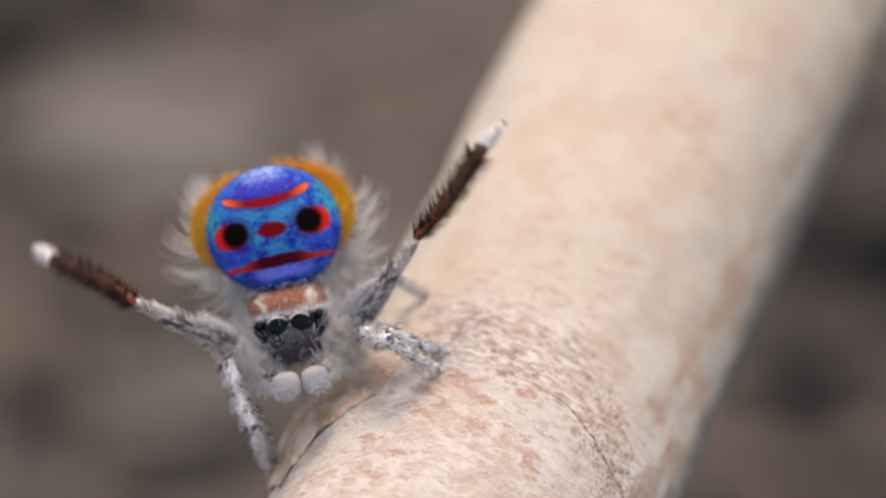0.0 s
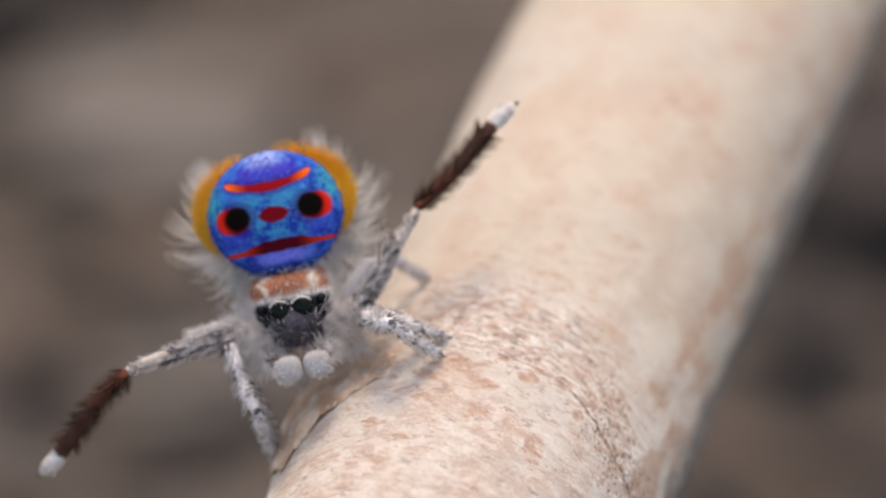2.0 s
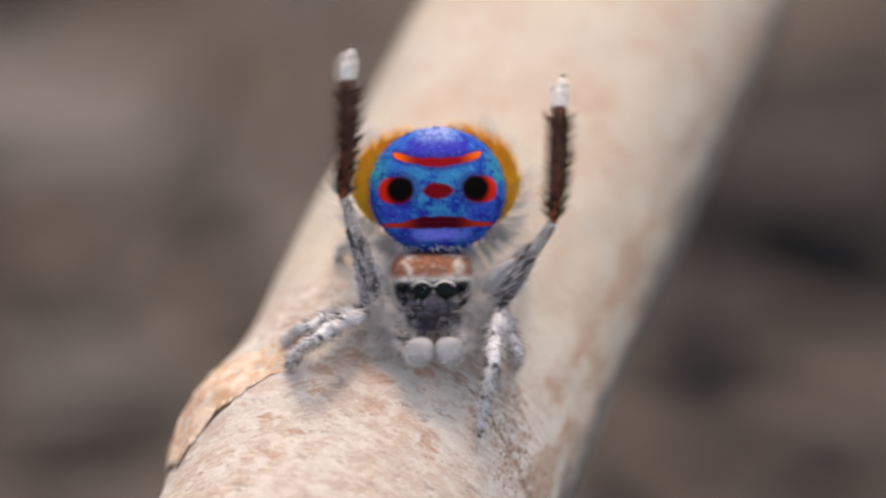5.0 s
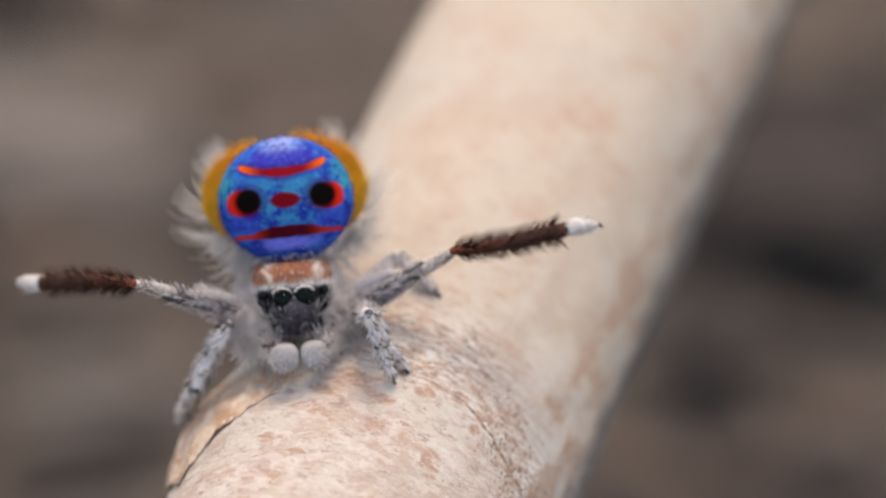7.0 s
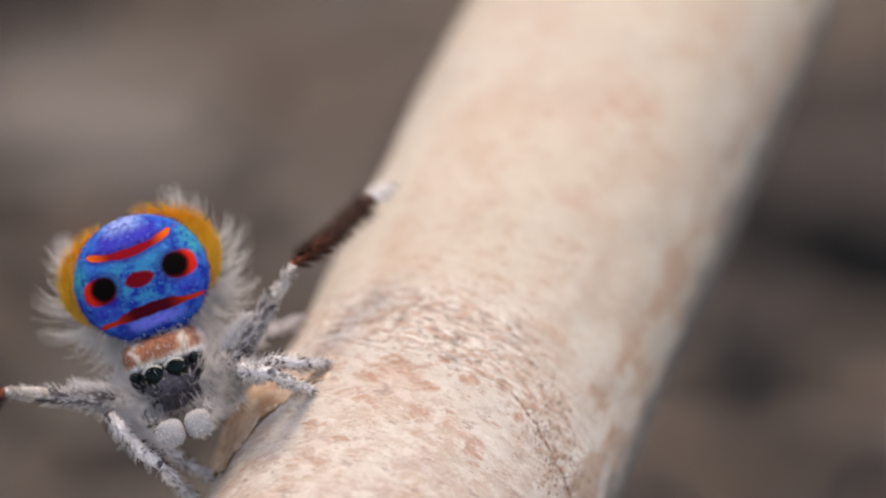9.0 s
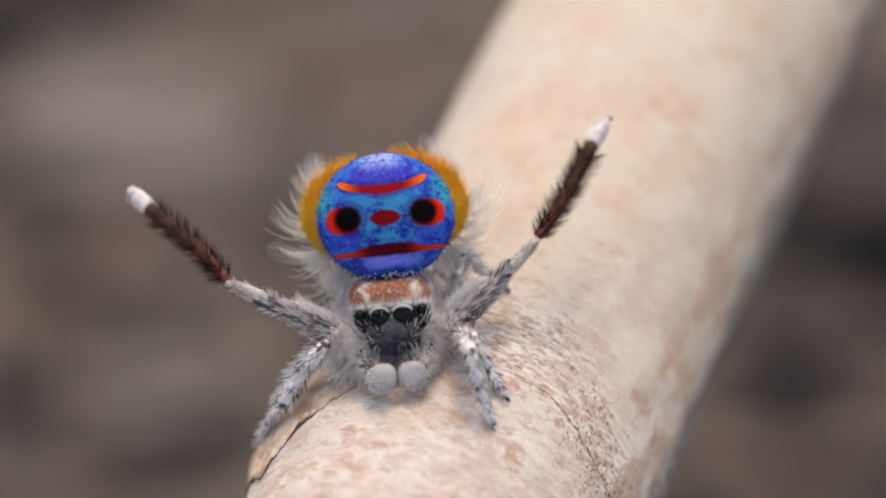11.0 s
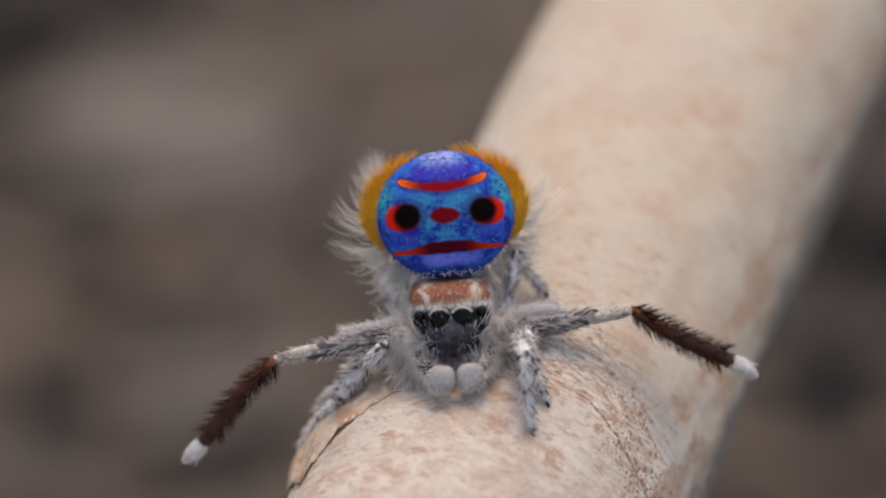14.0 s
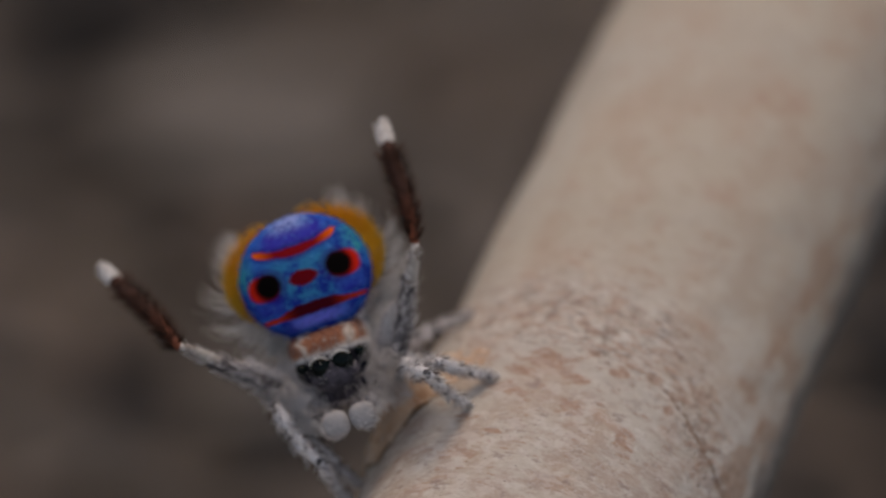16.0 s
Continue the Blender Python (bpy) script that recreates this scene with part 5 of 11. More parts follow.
    walk(legs["third_left"][0], [
        (0, pose(-0.001083, 0.000729, -0.000312, 23.60, -51.31, -0.00)),
        (0.1, pose(-0.001083, 0.000729, -0.000312, 29.65, -56.71, -0.00)),
        (0.2, pose(-0.001083, 0.000729, -0.000312, 32.99, -62.22, -0.00)),
        (0.3, pose(-0.001083, 0.000729, -0.000312, 31.48, -66.56, -0.00)),
        (0.5, pose(-0.001083, 0.000729, -0.000312, 25.07, -73.17, -0.00)),
        (0.7, pose(-0.001083, 0.000729, -0.000312, 26.85, -81.45, -0.00)),
        (0.8, pose(-0.001083, 0.000729, -0.000312, 23.00, -85.42, -0.00)),
        (0.9, pose(-0.001083, 0.000729, -0.000312, 14.10, -88.60, -0.00)),
        (1, pose(-0.001083, 0.000729, -0.000312, -175.14, -89.95, 180.00)),
        (1.1, pose(-0.001083, 0.000729, -0.000312, -161.97, -89.23, 180.00)),
        (1.2, pose(-0.001083, 0.000729, -0.000312, -160.42, -88.32, 180.00)),
        (1.5, pose(-0.001083, 0.000729, -0.000312, -159.42, -85.35, 180.00)),
        (1.6, pose(-0.001083, 0.000729, -0.000312, -157.45, -85.38, 180.00)),
        (2, pose(-0.001083, 0.000729, -0.000312, -164.18, -84.13, 180.00)),
        (2.1, pose(-0.001083, 0.000729, -0.000312, -161.12, -83.66, 180.00)),
        (2.2, pose(-0.001083, 0.000729, -0.000312, -155.41, -82.90, 180.00)),
        (2.3, pose(-0.001083, 0.000729, -0.000312, 0.00, -44.79, -0.00)),
        (2.4, pose(-0.001083, 0.000729, -0.000312, 24.24, -42.64, -0.00)),
        (2.5, pose(-0.001083, 0.000729, -0.000312, 23.88, -46.88, -0.00)),
        (2.6, pose(-0.001083, 0.000729, -0.000312, 21.60, -73.93, -0.00)),
        (2.7, pose(-0.001083, 0.000729, -0.000312, 29.13, -22.09, -0.00)),
        (2.8, pose(-0.001083, 0.000729, -0.000312, 10.78, -75.28, -0.00)),
        (2.9, pose(-0.001083, 0.000729, -0.000312, 33.46, -45.61, -0.00)),
        (3, pose(-0.001083, 0.000729, -0.000312, 38.11, -71.86, -0.00)),
        (3.1, pose(-0.001083, 0.000729, -0.000312, 31.21, -55.47, -0.00)),
        (3.2, pose(-0.001083, 0.000729, -0.000312, 32.69, -47.12, -0.00)),
        (3.3, pose(-0.001083, 0.000729, -0.000312, 18.64, -50.88, -0.00)),
        (3.4, pose(-0.001083, 0.000729, -0.000312, 0.00, -54.40, -0.00)),
        (3.5, pose(-0.001083, 0.000729, -0.000312, 0.00, -54.07, -0.00)),
        (3.6, pose(-0.001083, 0.000729, -0.000312, 0.00, -55.89, -0.00)),
        (3.8, pose(-0.001083, 0.000729, -0.000312, 0.00, -62.44, -0.00)),
        (3.9, pose(-0.001083, 0.000729, -0.000312, 0.00, -64.01, -0.00)),
        (4, pose(-0.001083, 0.000729, -0.000312, 16.50, -65.70, -0.00)),
        (4.1, pose(-0.001083, 0.000729, -0.000312, 19.30, -67.94, -0.00)),
        (4.3, pose(-0.001083, 0.000729, -0.000312, 16.82, -73.19, -0.00)),
        (4.5, pose(-0.001083, 0.000729, -0.000312, 23.68, -78.09, -0.00)),
        (4.6, pose(-0.001083, 0.000729, -0.000312, 21.58, -77.41, -0.00)),
        (4.8, pose(-0.001083, 0.000729, -0.000312, 28.86, -79.02, -0.00)),
        (4.9, pose(-0.001083, 0.000729, -0.000312, 31.58, -77.01, -0.00)),
        (5, pose(-0.001083, 0.000729, -0.000312, 18.81, -14.05, -0.00)),
        (5.1, pose(-0.001083, 0.000729, -0.000312, 19.05, -30.68, -0.00)),
        (5.2, pose(-0.001083, 0.000729, -0.000312, 0.00, -36.11, -0.00)),
        (5.3, pose(-0.001083, 0.000729, -0.000312, 0.00, -36.34, -0.00)),
        (5.4, pose(-0.001083, 0.000729, -0.000312, 11.31, -35.40, -0.00)),
        (5.5, pose(-0.001083, 0.000729, -0.000312, 17.34, -35.53, -0.00)),
        (6, pose(-0.001083, 0.000729, -0.000312, 23.33, -41.55, -0.00)),
        (6.6, pose(-0.001083, 0.000729, -0.000312, 26.08, -55.57, -0.00)),
        (7, pose(-0.001083, 0.000729, -0.000312, 28.23, -64.83, -0.00)),
        (7.3, pose(-0.001083, 0.000729, -0.000312, 28.81, -68.86, -0.00)),
        (7.4, pose(-0.001083, 0.000729, -0.000312, 26.06, -23.94, -0.00)),
        (7.5, pose(-0.001083, 0.000729, -0.000312, 25.32, -26.65, -0.00)),
        (7.6, pose(-0.001083, 0.000729, -0.000312, 26.32, -34.54, -0.00)),
        (7.7, pose(-0.001083, 0.000729, -0.000312, 26.34, -51.44, -0.00)),
        (7.8, pose(-0.001083, 0.000729, -0.000312, 39.59, -60.69, -0.00)),
        (7.9, pose(-0.001083, 0.000729, -0.000312, 32.37, -64.68, -0.00)),
        (8, pose(-0.001083, 0.000729, -0.000312, 29.86, -40.13, -0.00)),
        (8.2, pose(-0.001083, 0.000729, -0.000312, 31.67, -38.49, -0.00)),
        (8.3, pose(-0.001083, 0.000729, -0.000312, 32.49, -39.85, -0.00)),
        (8.5, pose(-0.001083, 0.000729, -0.000312, 39.55, -45.69, -0.00)),
        (8.7, pose(-0.001083, 0.000729, -0.000312, 35.59, -51.36, -0.00)),
        (8.9, pose(-0.001083, 0.000729, -0.000312, 29.32, -56.99, -0.00)),
        (9, pose(-0.001083, 0.000729, -0.000312, 25.70, -62.12, -0.00)),
        (9.1, pose(-0.001083, 0.000729, -0.000312, 22.84, -68.58, -0.00)),
        (9.2, pose(-0.001083, 0.000729, -0.000312, 20.76, -72.65, -0.00)),
        (9.3, pose(-0.001083, 0.000729, -0.000312, 19.20, -73.14, -0.00)),
        (9.4, pose(-0.001083, 0.000729, -0.000312, 19.48, -73.54, -0.00)),
        (9.5, pose(-0.001083, 0.000729, -0.000312, 26.23, -74.04, -0.00)),
        (9.6, pose(-0.001083, 0.000729, -0.000312, 29.68, -25.33, -0.00)),
        (9.7, pose(-0.001083, 0.000729, -0.000312, 38.47, -44.59, -0.00)),
        (9.8, pose(-0.001083, 0.000729, -0.000312, 43.85, -56.53, -0.00)),
        (9.9, pose(-0.001083, 0.000729, -0.000312, 34.78, -81.84, -0.00)),
        (10, pose(-0.001083, 0.000729, -0.000312, 29.12, -22.15, -0.00)),
        (10.1, pose(-0.001083, 0.000729, -0.000312, 34.91, -71.17, -0.00)),
        (10.2, pose(-0.001083, 0.000729, -0.000312, 29.55, -86.49, -0.00)),
        (10.3, pose(-0.001083, 0.000729, -0.000312, 33.16, -77.68, -0.00)),
        (10.4, pose(-0.001083, 0.000729, -0.000312, 30.14, -55.24, -0.00)),
        (10.5, pose(-0.001083, 0.000729, -0.000312, 17.90, -46.30, -0.00)),
        (10.7, pose(-0.001083, 0.000729, -0.000312, 0.00, -51.47, -0.00)),
        (11.3, pose(-0.001083, 0.000729, -0.000312, 0.00, -60.48, -0.00)),
        (11.5, pose(-0.001083, 0.000729, -0.000312, 10.67, -64.13, -0.00)),
        (11.6, pose(-0.001083, 0.000729, -0.000312, 13.87, -65.88, -0.00)),
        (11.9, pose(-0.001083, 0.000729, -0.000312, 18.08, -69.86, -0.00)),
        (12.3, pose(-0.001083, 0.000729, -0.000312, 16.84, -76.01, -0.00)),
        (12.4, pose(-0.001083, 0.000729, -0.000312, 1.93, -78.99, -0.00)),
        (12.5, pose(-0.001083, 0.000729, -0.000312, 0.00, -81.87, -0.00)),
        (12.6, pose(-0.001083, 0.000729, -0.000312, 0.00, -84.36, -0.00)),
        (12.7, pose(-0.001083, 0.000729, -0.000312, 13.85, -86.91, -0.00)),
        (12.8, pose(-0.001083, 0.000729, -0.000312, -162.08, -89.78, 180.00)),
        (12.9, pose(-0.001083, 0.000729, -0.000312, -163.66, -87.74, 180.00)),
        (13, pose(-0.001083, 0.000729, -0.000312, -173.67, -87.98, 180.00)),
        (13.1, pose(-0.001083, 0.000729, -0.000312, -169.52, -88.88, 180.00)),
        (13.2, pose(-0.001083, 0.000729, -0.000312, -163.08, -89.69, 180.00)),
        (13.5, pose(-0.001083, 0.000729, -0.000312, -169.53, -87.77, 180.00)),
        (13.8, pose(-0.001083, 0.000729, -0.000312, -172.17, -85.96, 180.00)),
        (14, pose(-0.001083, 0.000729, -0.000312, -171.22, -84.56, 180.00)),
        (14.2, pose(-0.001083, 0.000729, -0.000312, -165.24, -84.00, 180.00)),
        (14.3, pose(-0.001083, 0.000729, -0.000312, -165.89, -83.21, 180.00)),
        (14.4, pose(-0.001083, 0.000729, -0.000312, 0.00, -20.10, -0.00)),
        (14.5, pose(-0.001083, 0.000729, -0.000312, 0.00, -24.75, -0.00)),
        (14.6, pose(-0.001083, 0.000729, -0.000312, 10.86, -25.71, -0.00)),
        (14.7, pose(-0.001083, 0.000729, -0.000312, 13.68, -24.36, -0.00)),
        (14.8, pose(-0.001083, 0.000729, -0.000312, 14.12, -25.14, -0.00)),
        (14.9, pose(-0.001083, 0.000729, -0.000312, 17.28, -30.14, -0.00)),
        (15, pose(-0.001083, 0.000729, -0.000312, 22.36, -34.54, -0.00)),
        (15.1, pose(-0.001083, 0.000729, -0.000312, 30.98, -39.59, -0.00)),
        (15.2, pose(-0.001083, 0.000729, -0.000312, 31.95, -44.73, -0.00)),
        (15.3, pose(-0.001083, 0.000729, -0.000312, 36.36, -54.80, -0.00)),
        (15.4, pose(-0.001083, 0.000729, -0.000312, 31.51, -58.81, -0.00)),
        (15.5, pose(-0.001083, 0.000729, -0.000312, 37.41, -51.31, -0.00)),
        (15.6, pose(-0.001083, 0.000729, -0.000312, 34.68, -47.40, -0.00)),
        (15.7, pose(-0.001083, 0.000729, -0.000312, 26.01, -47.13, -0.00)),
        (16, pose(-0.001083, 0.000729, -0.000312, 18.46, -44.88, -0.00)),
    ])
    walk(legs["third_left"][1], [
        (0, pose(-0.002684, -0.000167, 0.000970, -33.05, -52.61, -0.00)),
        (0.1, pose(-0.002709, -0.000378, 0.000756, -33.88, -64.27, -0.00)),
        (0.2, pose(-0.002744, -0.000490, 0.000563, -32.37, -74.51, -0.00)),
        (0.3, pose(-0.002834, -0.000440, 0.000447, -31.69, -81.75, -0.00)),
        (0.4, pose(-0.002951, -0.000298, 0.000370, -31.76, -87.64, -0.00)),
        (0.5, pose(-0.003024, -0.000220, 0.000275, 149.03, -87.14, 180.00)),
        (0.7, pose(-0.003058, -0.000282, -0.000015, 151.06, -78.92, 180.00)),
        (0.8, pose(-0.003137, -0.000146, -0.000148, 154.36, -72.92, 180.00)),
        (0.9, pose(-0.003253, 0.000184, -0.000259, 158.87, -66.51, 180.00)),
        (1, pose(-0.003313, 0.000539, -0.000314, 163.00, -63.04, 180.00)),
        (1.1, pose(-0.003211, 0.000036, -0.000341, 165.93, -62.54, 180.00)),
        (1.2, pose(-0.003191, -0.000021, -0.000374, 167.50, -61.98, 180.00)),
        (1.4, pose(-0.003183, -0.000035, -0.000451, 171.87, -61.02, 180.00)),
        (1.5, pose(-0.003172, -0.000058, -0.000482, 176.50, -60.05, 180.00)),
        (1.6, pose(-0.003144, -0.000130, -0.000479, 167.62, -55.27, 180.00)),
        (1.7, pose(-0.003158, -0.000091, -0.000496, 166.56, -54.23, 180.00)),
        (1.9, pose(-0.003213, 0.000076, -0.000527, 162.71, -52.35, 180.00)),
        (2, pose(-0.003225, 0.000119, -0.000533, 161.57, -51.84, 180.00)),
        (2.1, pose(-0.003188, 0.000004, -0.000546, 162.43, -51.82, 180.00)),
        (2.2, pose(-0.003103, -0.000203, -0.000564, 165.04, -51.85, 180.00)),
        (2.3, pose(-0.002660, 0.000729, 0.001276, 0.00, -21.12, -0.00)),
        (2.4, pose(-0.002466, -0.000190, 0.001189, -24.88, -31.13, -0.00)),
        (2.5, pose(-0.002577, -0.000177, 0.001087, -28.88, -29.26, -0.00)),
        (2.6, pose(-0.003083, -0.000095, 0.000264, -25.93, -64.37, -0.00)),
        (2.7, pose(-0.001818, -0.000361, 0.001500, -27.98, -6.40, -0.00)),
        (2.8, pose(-0.003210, 0.000310, 0.000247, -11.78, -62.12, -0.00)),
        (2.9, pose(-0.002417, -0.000506, 0.000994, -26.98, -20.83, -0.00)),
        (3, pose(-0.002757, -0.000653, 0.000236, -5.16, -53.99, -0.00)),
        (3.1, pose(-0.002660, -0.000431, 0.000773, -17.07, -35.09, -0.00)),
        (3.2, pose(-0.002463, -0.000480, 0.000970, -16.26, -22.02, -0.00)),
        (3.3, pose(-0.002729, 0.000013, 0.001026, -29.16, -31.10, -0.00)),
        (3.4, pose(-0.002903, 0.000729, 0.000991, -29.57, -44.35, -0.00)),
        (3.5, pose(-0.002896, 0.000729, 0.001001, -17.83, -43.57, -0.00)),
        (3.6, pose(-0.002936, 0.000729, 0.000943, -28.98, -49.31, -0.00)),
        (3.7, pose(-0.003011, 0.000729, 0.000825, -26.93, -56.28, -0.00)),
        (3.8, pose(-0.003067, 0.000729, 0.000724, -22.97, -63.98, -0.00)),
        (3.9, pose(-0.003095, 0.000729, 0.000668, -27.49, -74.60, -0.00)),
        (4, pose(-0.003039, 0.000093, 0.000571, -26.07, -84.40, -0.00)),
        (4.1, pose(-0.003041, -0.000011, 0.000481, -16.74, -89.61, -0.00)),
        (4.2, pose(-0.003097, 0.000054, 0.000395, 180.00, -87.48, 180.00)),
        (4.3, pose(-0.003134, 0.000081, 0.000307, 180.00, -84.76, 180.00)),
        (4.4, pose(-0.003113, -0.000072, 0.000187, 164.45, -80.57, 180.00)),
        (4.5, pose(-0.003089, -0.000170, 0.000111, 154.45, -76.81, 180.00)),
        (4.6, pose(-0.003114, -0.000094, 0.000142, 155.26, -75.47, 180.00)),
        (4.7, pose(-0.003069, -0.000217, 0.000101, 166.23, -73.77, 180.00)),
        (4.8, pose(-0.003007, -0.000352, 0.000061, 180.00, -72.45, 180.00)),
        (4.9, pose(-0.002941, -0.000444, 0.000116, 166.17, -71.49, 180.00)),
        (5, pose(-0.001597, 0.000007, 0.001743, 0.00, 4.29, 0.00)),
        (5.1, pose(-0.002162, -0.000002, 0.001507, -29.05, -20.16, -0.00)),
        (5.2, pose(-0.002402, 0.000729, 0.001496, -26.19, -31.39, -0.00)),
        (5.3, pose(-0.002409, 0.000729, 0.001491, -22.82, -31.76, -0.00)),
        (5.4, pose(-0.002354, 0.000290, 0.001477, -20.31, -30.46, -0.00)),
        (5.5, pose(-0.002325, 0.000062, 0.001426, -16.24, -30.43, -0.00)),
        (5.6, pose(-0.002356, 0.000024, 0.001389, -15.52, -32.74, -0.00)),
        (5.9, pose(-0.002410, -0.000123, 0.001277, -25.01, -46.56, -0.00)),
        (6.2, pose(-0.002547, -0.000202, 0.001102, -28.91, -58.16, -0.00)),
        (6.7, pose(-0.002776, -0.000270, 0.000758, -32.69, -73.97, -0.00)),
        (7, pose(-0.002868, -0.000330, 0.000527, -32.74, -84.60, -0.00)),
        (7.2, pose(-0.002907, -0.000349, 0.000411, -32.02, -89.75, -0.00)),
        (7.3, pose(-0.002912, -0.000350, 0.000395, 148.15, -89.46, 180.00)),
        (7.4, pose(-0.001899, -0.000255, 0.001526, -25.33, -5.08, -0.00)),
        (7.5, pose(-0.001991, -0.000229, 0.001496, -29.60, -18.26, -0.00)),
        (7.6, pose(-0.002221, -0.000264, 0.001340, -22.74, -28.48, -0.00)),
        (7.7, pose(-0.002652, -0.000264, 0.000938, -40.64, -37.05, -0.00)),
        (7.8, pose(-0.002587, -0.000698, 0.000532, -43.20, -45.90, -0.00)),
        (7.9, pose(-0.002792, -0.000470, 0.000496, -36.81, -45.62, -0.00)),
        (8, pose(-0.002334, -0.000386, 0.001172, -34.74, -23.98, -0.00)),
        (8.1, pose(-0.002270, -0.000436, 0.001186, -35.34, -26.02, -0.00)),
        (8.2, pose(-0.002269, -0.000446, 0.001179, -36.44, -30.28, -0.00)),
        (8.3, pose(-0.002293, -0.000473, 0.001137, -38.53, -34.07, -0.00)),
        (8.4, pose(-0.002287, -0.000608, 0.001019, -38.64, -38.51, -0.00)),
        (8.5, pose(-0.002318, -0.000696, 0.000894, -38.76, -44.51, -0.00)),
        (8.6, pose(-0.002411, -0.000653, 0.000844, -40.00, -52.26, -0.00)),
        (8.7, pose(-0.002505, -0.000574, 0.000824, -38.05, -61.58, -0.00)),
        (8.8, pose(-0.002605, -0.000474, 0.000804, -34.56, -71.38, -0.00)),
        (8.9, pose(-0.002720, -0.000367, 0.000751, -31.42, -81.82, -0.00)),
        (9, pose(-0.002866, -0.000242, 0.000631, 154.50, -85.22, 180.00)),
        (9.1, pose(-0.003003, -0.000140, 0.000441, 153.96, -80.93, 180.00)),
        (9.2, pose(-0.003081, -0.000064, 0.000312, 149.90, -79.76, 180.00)),
        (9.3, pose(-0.003106, -0.000007, 0.000301, 149.34, -80.34, 180.00)),
        (9.4, pose(-0.003107, -0.000018, 0.000286, 149.92, -81.81, 180.00)),
        (9.5, pose(-0.003013, -0.000261, 0.000240, 150.49, -83.70, 180.00)),
        (9.6, pose(-0.001915, -0.000380, 0.001446, -16.47, -11.64, -0.00)),
        (9.7, pose(-0.002313, -0.000664, 0.000936, -26.79, -22.98, -0.00)),
        (9.8, pose(-0.002430, -0.000822, 0.000578, -38.29, -42.76, -0.00)),
        (9.9, pose(-0.002903, -0.000548, -0.000051, -28.91, -66.86, -0.00)),
        (10, pose(-0.001820, -0.000361, 0.001499, -32.83, -5.03, -0.00)),
        (10.1, pose(-0.002820, -0.000552, 0.000280, -32.42, -52.26, -0.00)),
        (10.2, pose(-0.003027, -0.000375, -0.000193, -30.50, -73.26, -0.00)),
        (10.3, pose(-0.002914, -0.000496, 0.000088, -34.68, -62.74, -0.00)),
        (10.4, pose(-0.002673, -0.000395, 0.000791, -31.47, -41.18, -0.00)),
        (10.5, pose(-0.002623, 0.000041, 0.001159, -22.16, -31.96, -0.00)),
        (10.6, pose(-0.002759, 0.000384, 0.001131, -20.77, -33.60, -0.00)),
        (10.7, pose(-0.002834, 0.000729, 0.001082, -18.74, -35.61, -0.00)),
        (10.8, pose(-0.002874, 0.000729, 0.001031, -17.45, -37.84, -0.00)),
        (10.9, pose(-0.002905, 0.000729, 0.000988, -18.42, -40.23, -0.00)),
        (11.1, pose(-0.002963, 0.000729, 0.000903, -24.89, -46.19, -0.00)),
        (11.3, pose(-0.003031, 0.000729, 0.000791, -31.07, -54.92, -0.00)),
        (11.5, pose(-0.003062, 0.000315, 0.000647, -34.24, -65.52, -0.00)),
        (11.6, pose(-0.003066, 0.000192, 0.000576, -34.84, -70.90, -0.00)),
        (11.8, pose(-0.003074, 0.000061, 0.000463, -35.37, -80.77, -0.00)),
        (12, pose(-0.003093, 0.000027, 0.000380, -35.16, -89.93, -0.00)),
        (12.2, pose(-0.003133, 0.000051, 0.000279, 147.18, -80.14, 180.00)),
        (12.3, pose(-0.003162, 0.000080, 0.000206, 150.05, -74.73, 180.00)),
        (12.4, pose(-0.003279, 0.000654, 0.000115, 162.95, -69.66, 180.00)),
        (12.5, pose(-0.003299, 0.000729, 0.000004, 180.00, -67.16, 180.00)),
        (12.6, pose(-0.003311, 0.000729, -0.000092, 180.00, -62.92, 180.00)),
        (12.7, pose(-0.003253, 0.000193, -0.000195, 166.88, -58.46, 180.00)),
        (12.8, pose(-0.003213, 0.000040, -0.000320, 159.10, -55.18, 180.00)),
        (12.9, pose(-0.003229, 0.000099, -0.000397, 157.81, -52.44, 180.00)),
        (13, pose(-0.003306, 0.000482, -0.000391, 167.74, -51.76, 180.00)),
        (13.1, pose(-0.003284, 0.000322, -0.000355, 166.70, -49.76, 180.00)),
        (13.2, pose(-0.003224, 0.000077, -0.000324, 164.63, -47.56, 180.00)),
        (13.3, pose(-0.003239, 0.000127, -0.000341, 165.90, -46.97, 180.00)),
        (13.5, pose(-0.003282, 0.000322, -0.000398, 166.89, -46.66, 180.00)),
        (13.8, pose(-0.003295, 0.000424, -0.000469, 164.73, -46.70, 180.00)),
        (13.9, pose(-0.003293, 0.000424, -0.000495, 163.81, -46.56, 180.00)),
        (14, pose(-0.003285, 0.000387, -0.000522, 162.61, -46.15, 180.00)),
        (14.2, pose(-0.003236, 0.000159, -0.000538, 156.68, -44.85, 180.00)),
        (14.3, pose(-0.003239, 0.000183, -0.000569, 155.85, -44.66, 180.00)),
        (14.4, pose(-0.001852, 0.000729, 0.001790, 0.00, -6.07, -0.00)),
        (14.5, pose(-0.002020, 0.000729, 0.001721, -27.94, -9.41, -0.00)),
        (14.6, pose(-0.002037, 0.000307, 0.001668, -35.23, -8.61, -0.00)),
        (14.7, pose(-0.001980, 0.000199, 0.001669, -34.88, -9.82, -0.00)),
        (14.8, pose(-0.002005, 0.000183, 0.001653, -34.36, -11.68, -0.00)),
        (14.9, pose(-0.002156, 0.000064, 0.001536, -32.91, -20.82, -0.00)),
        (15, pose(-0.002257, -0.000123, 0.001393, -29.07, -35.99, -0.00)),
        (15.1, pose(-0.002306, -0.000423, 0.001167, -28.12, -36.90, -0.00)),
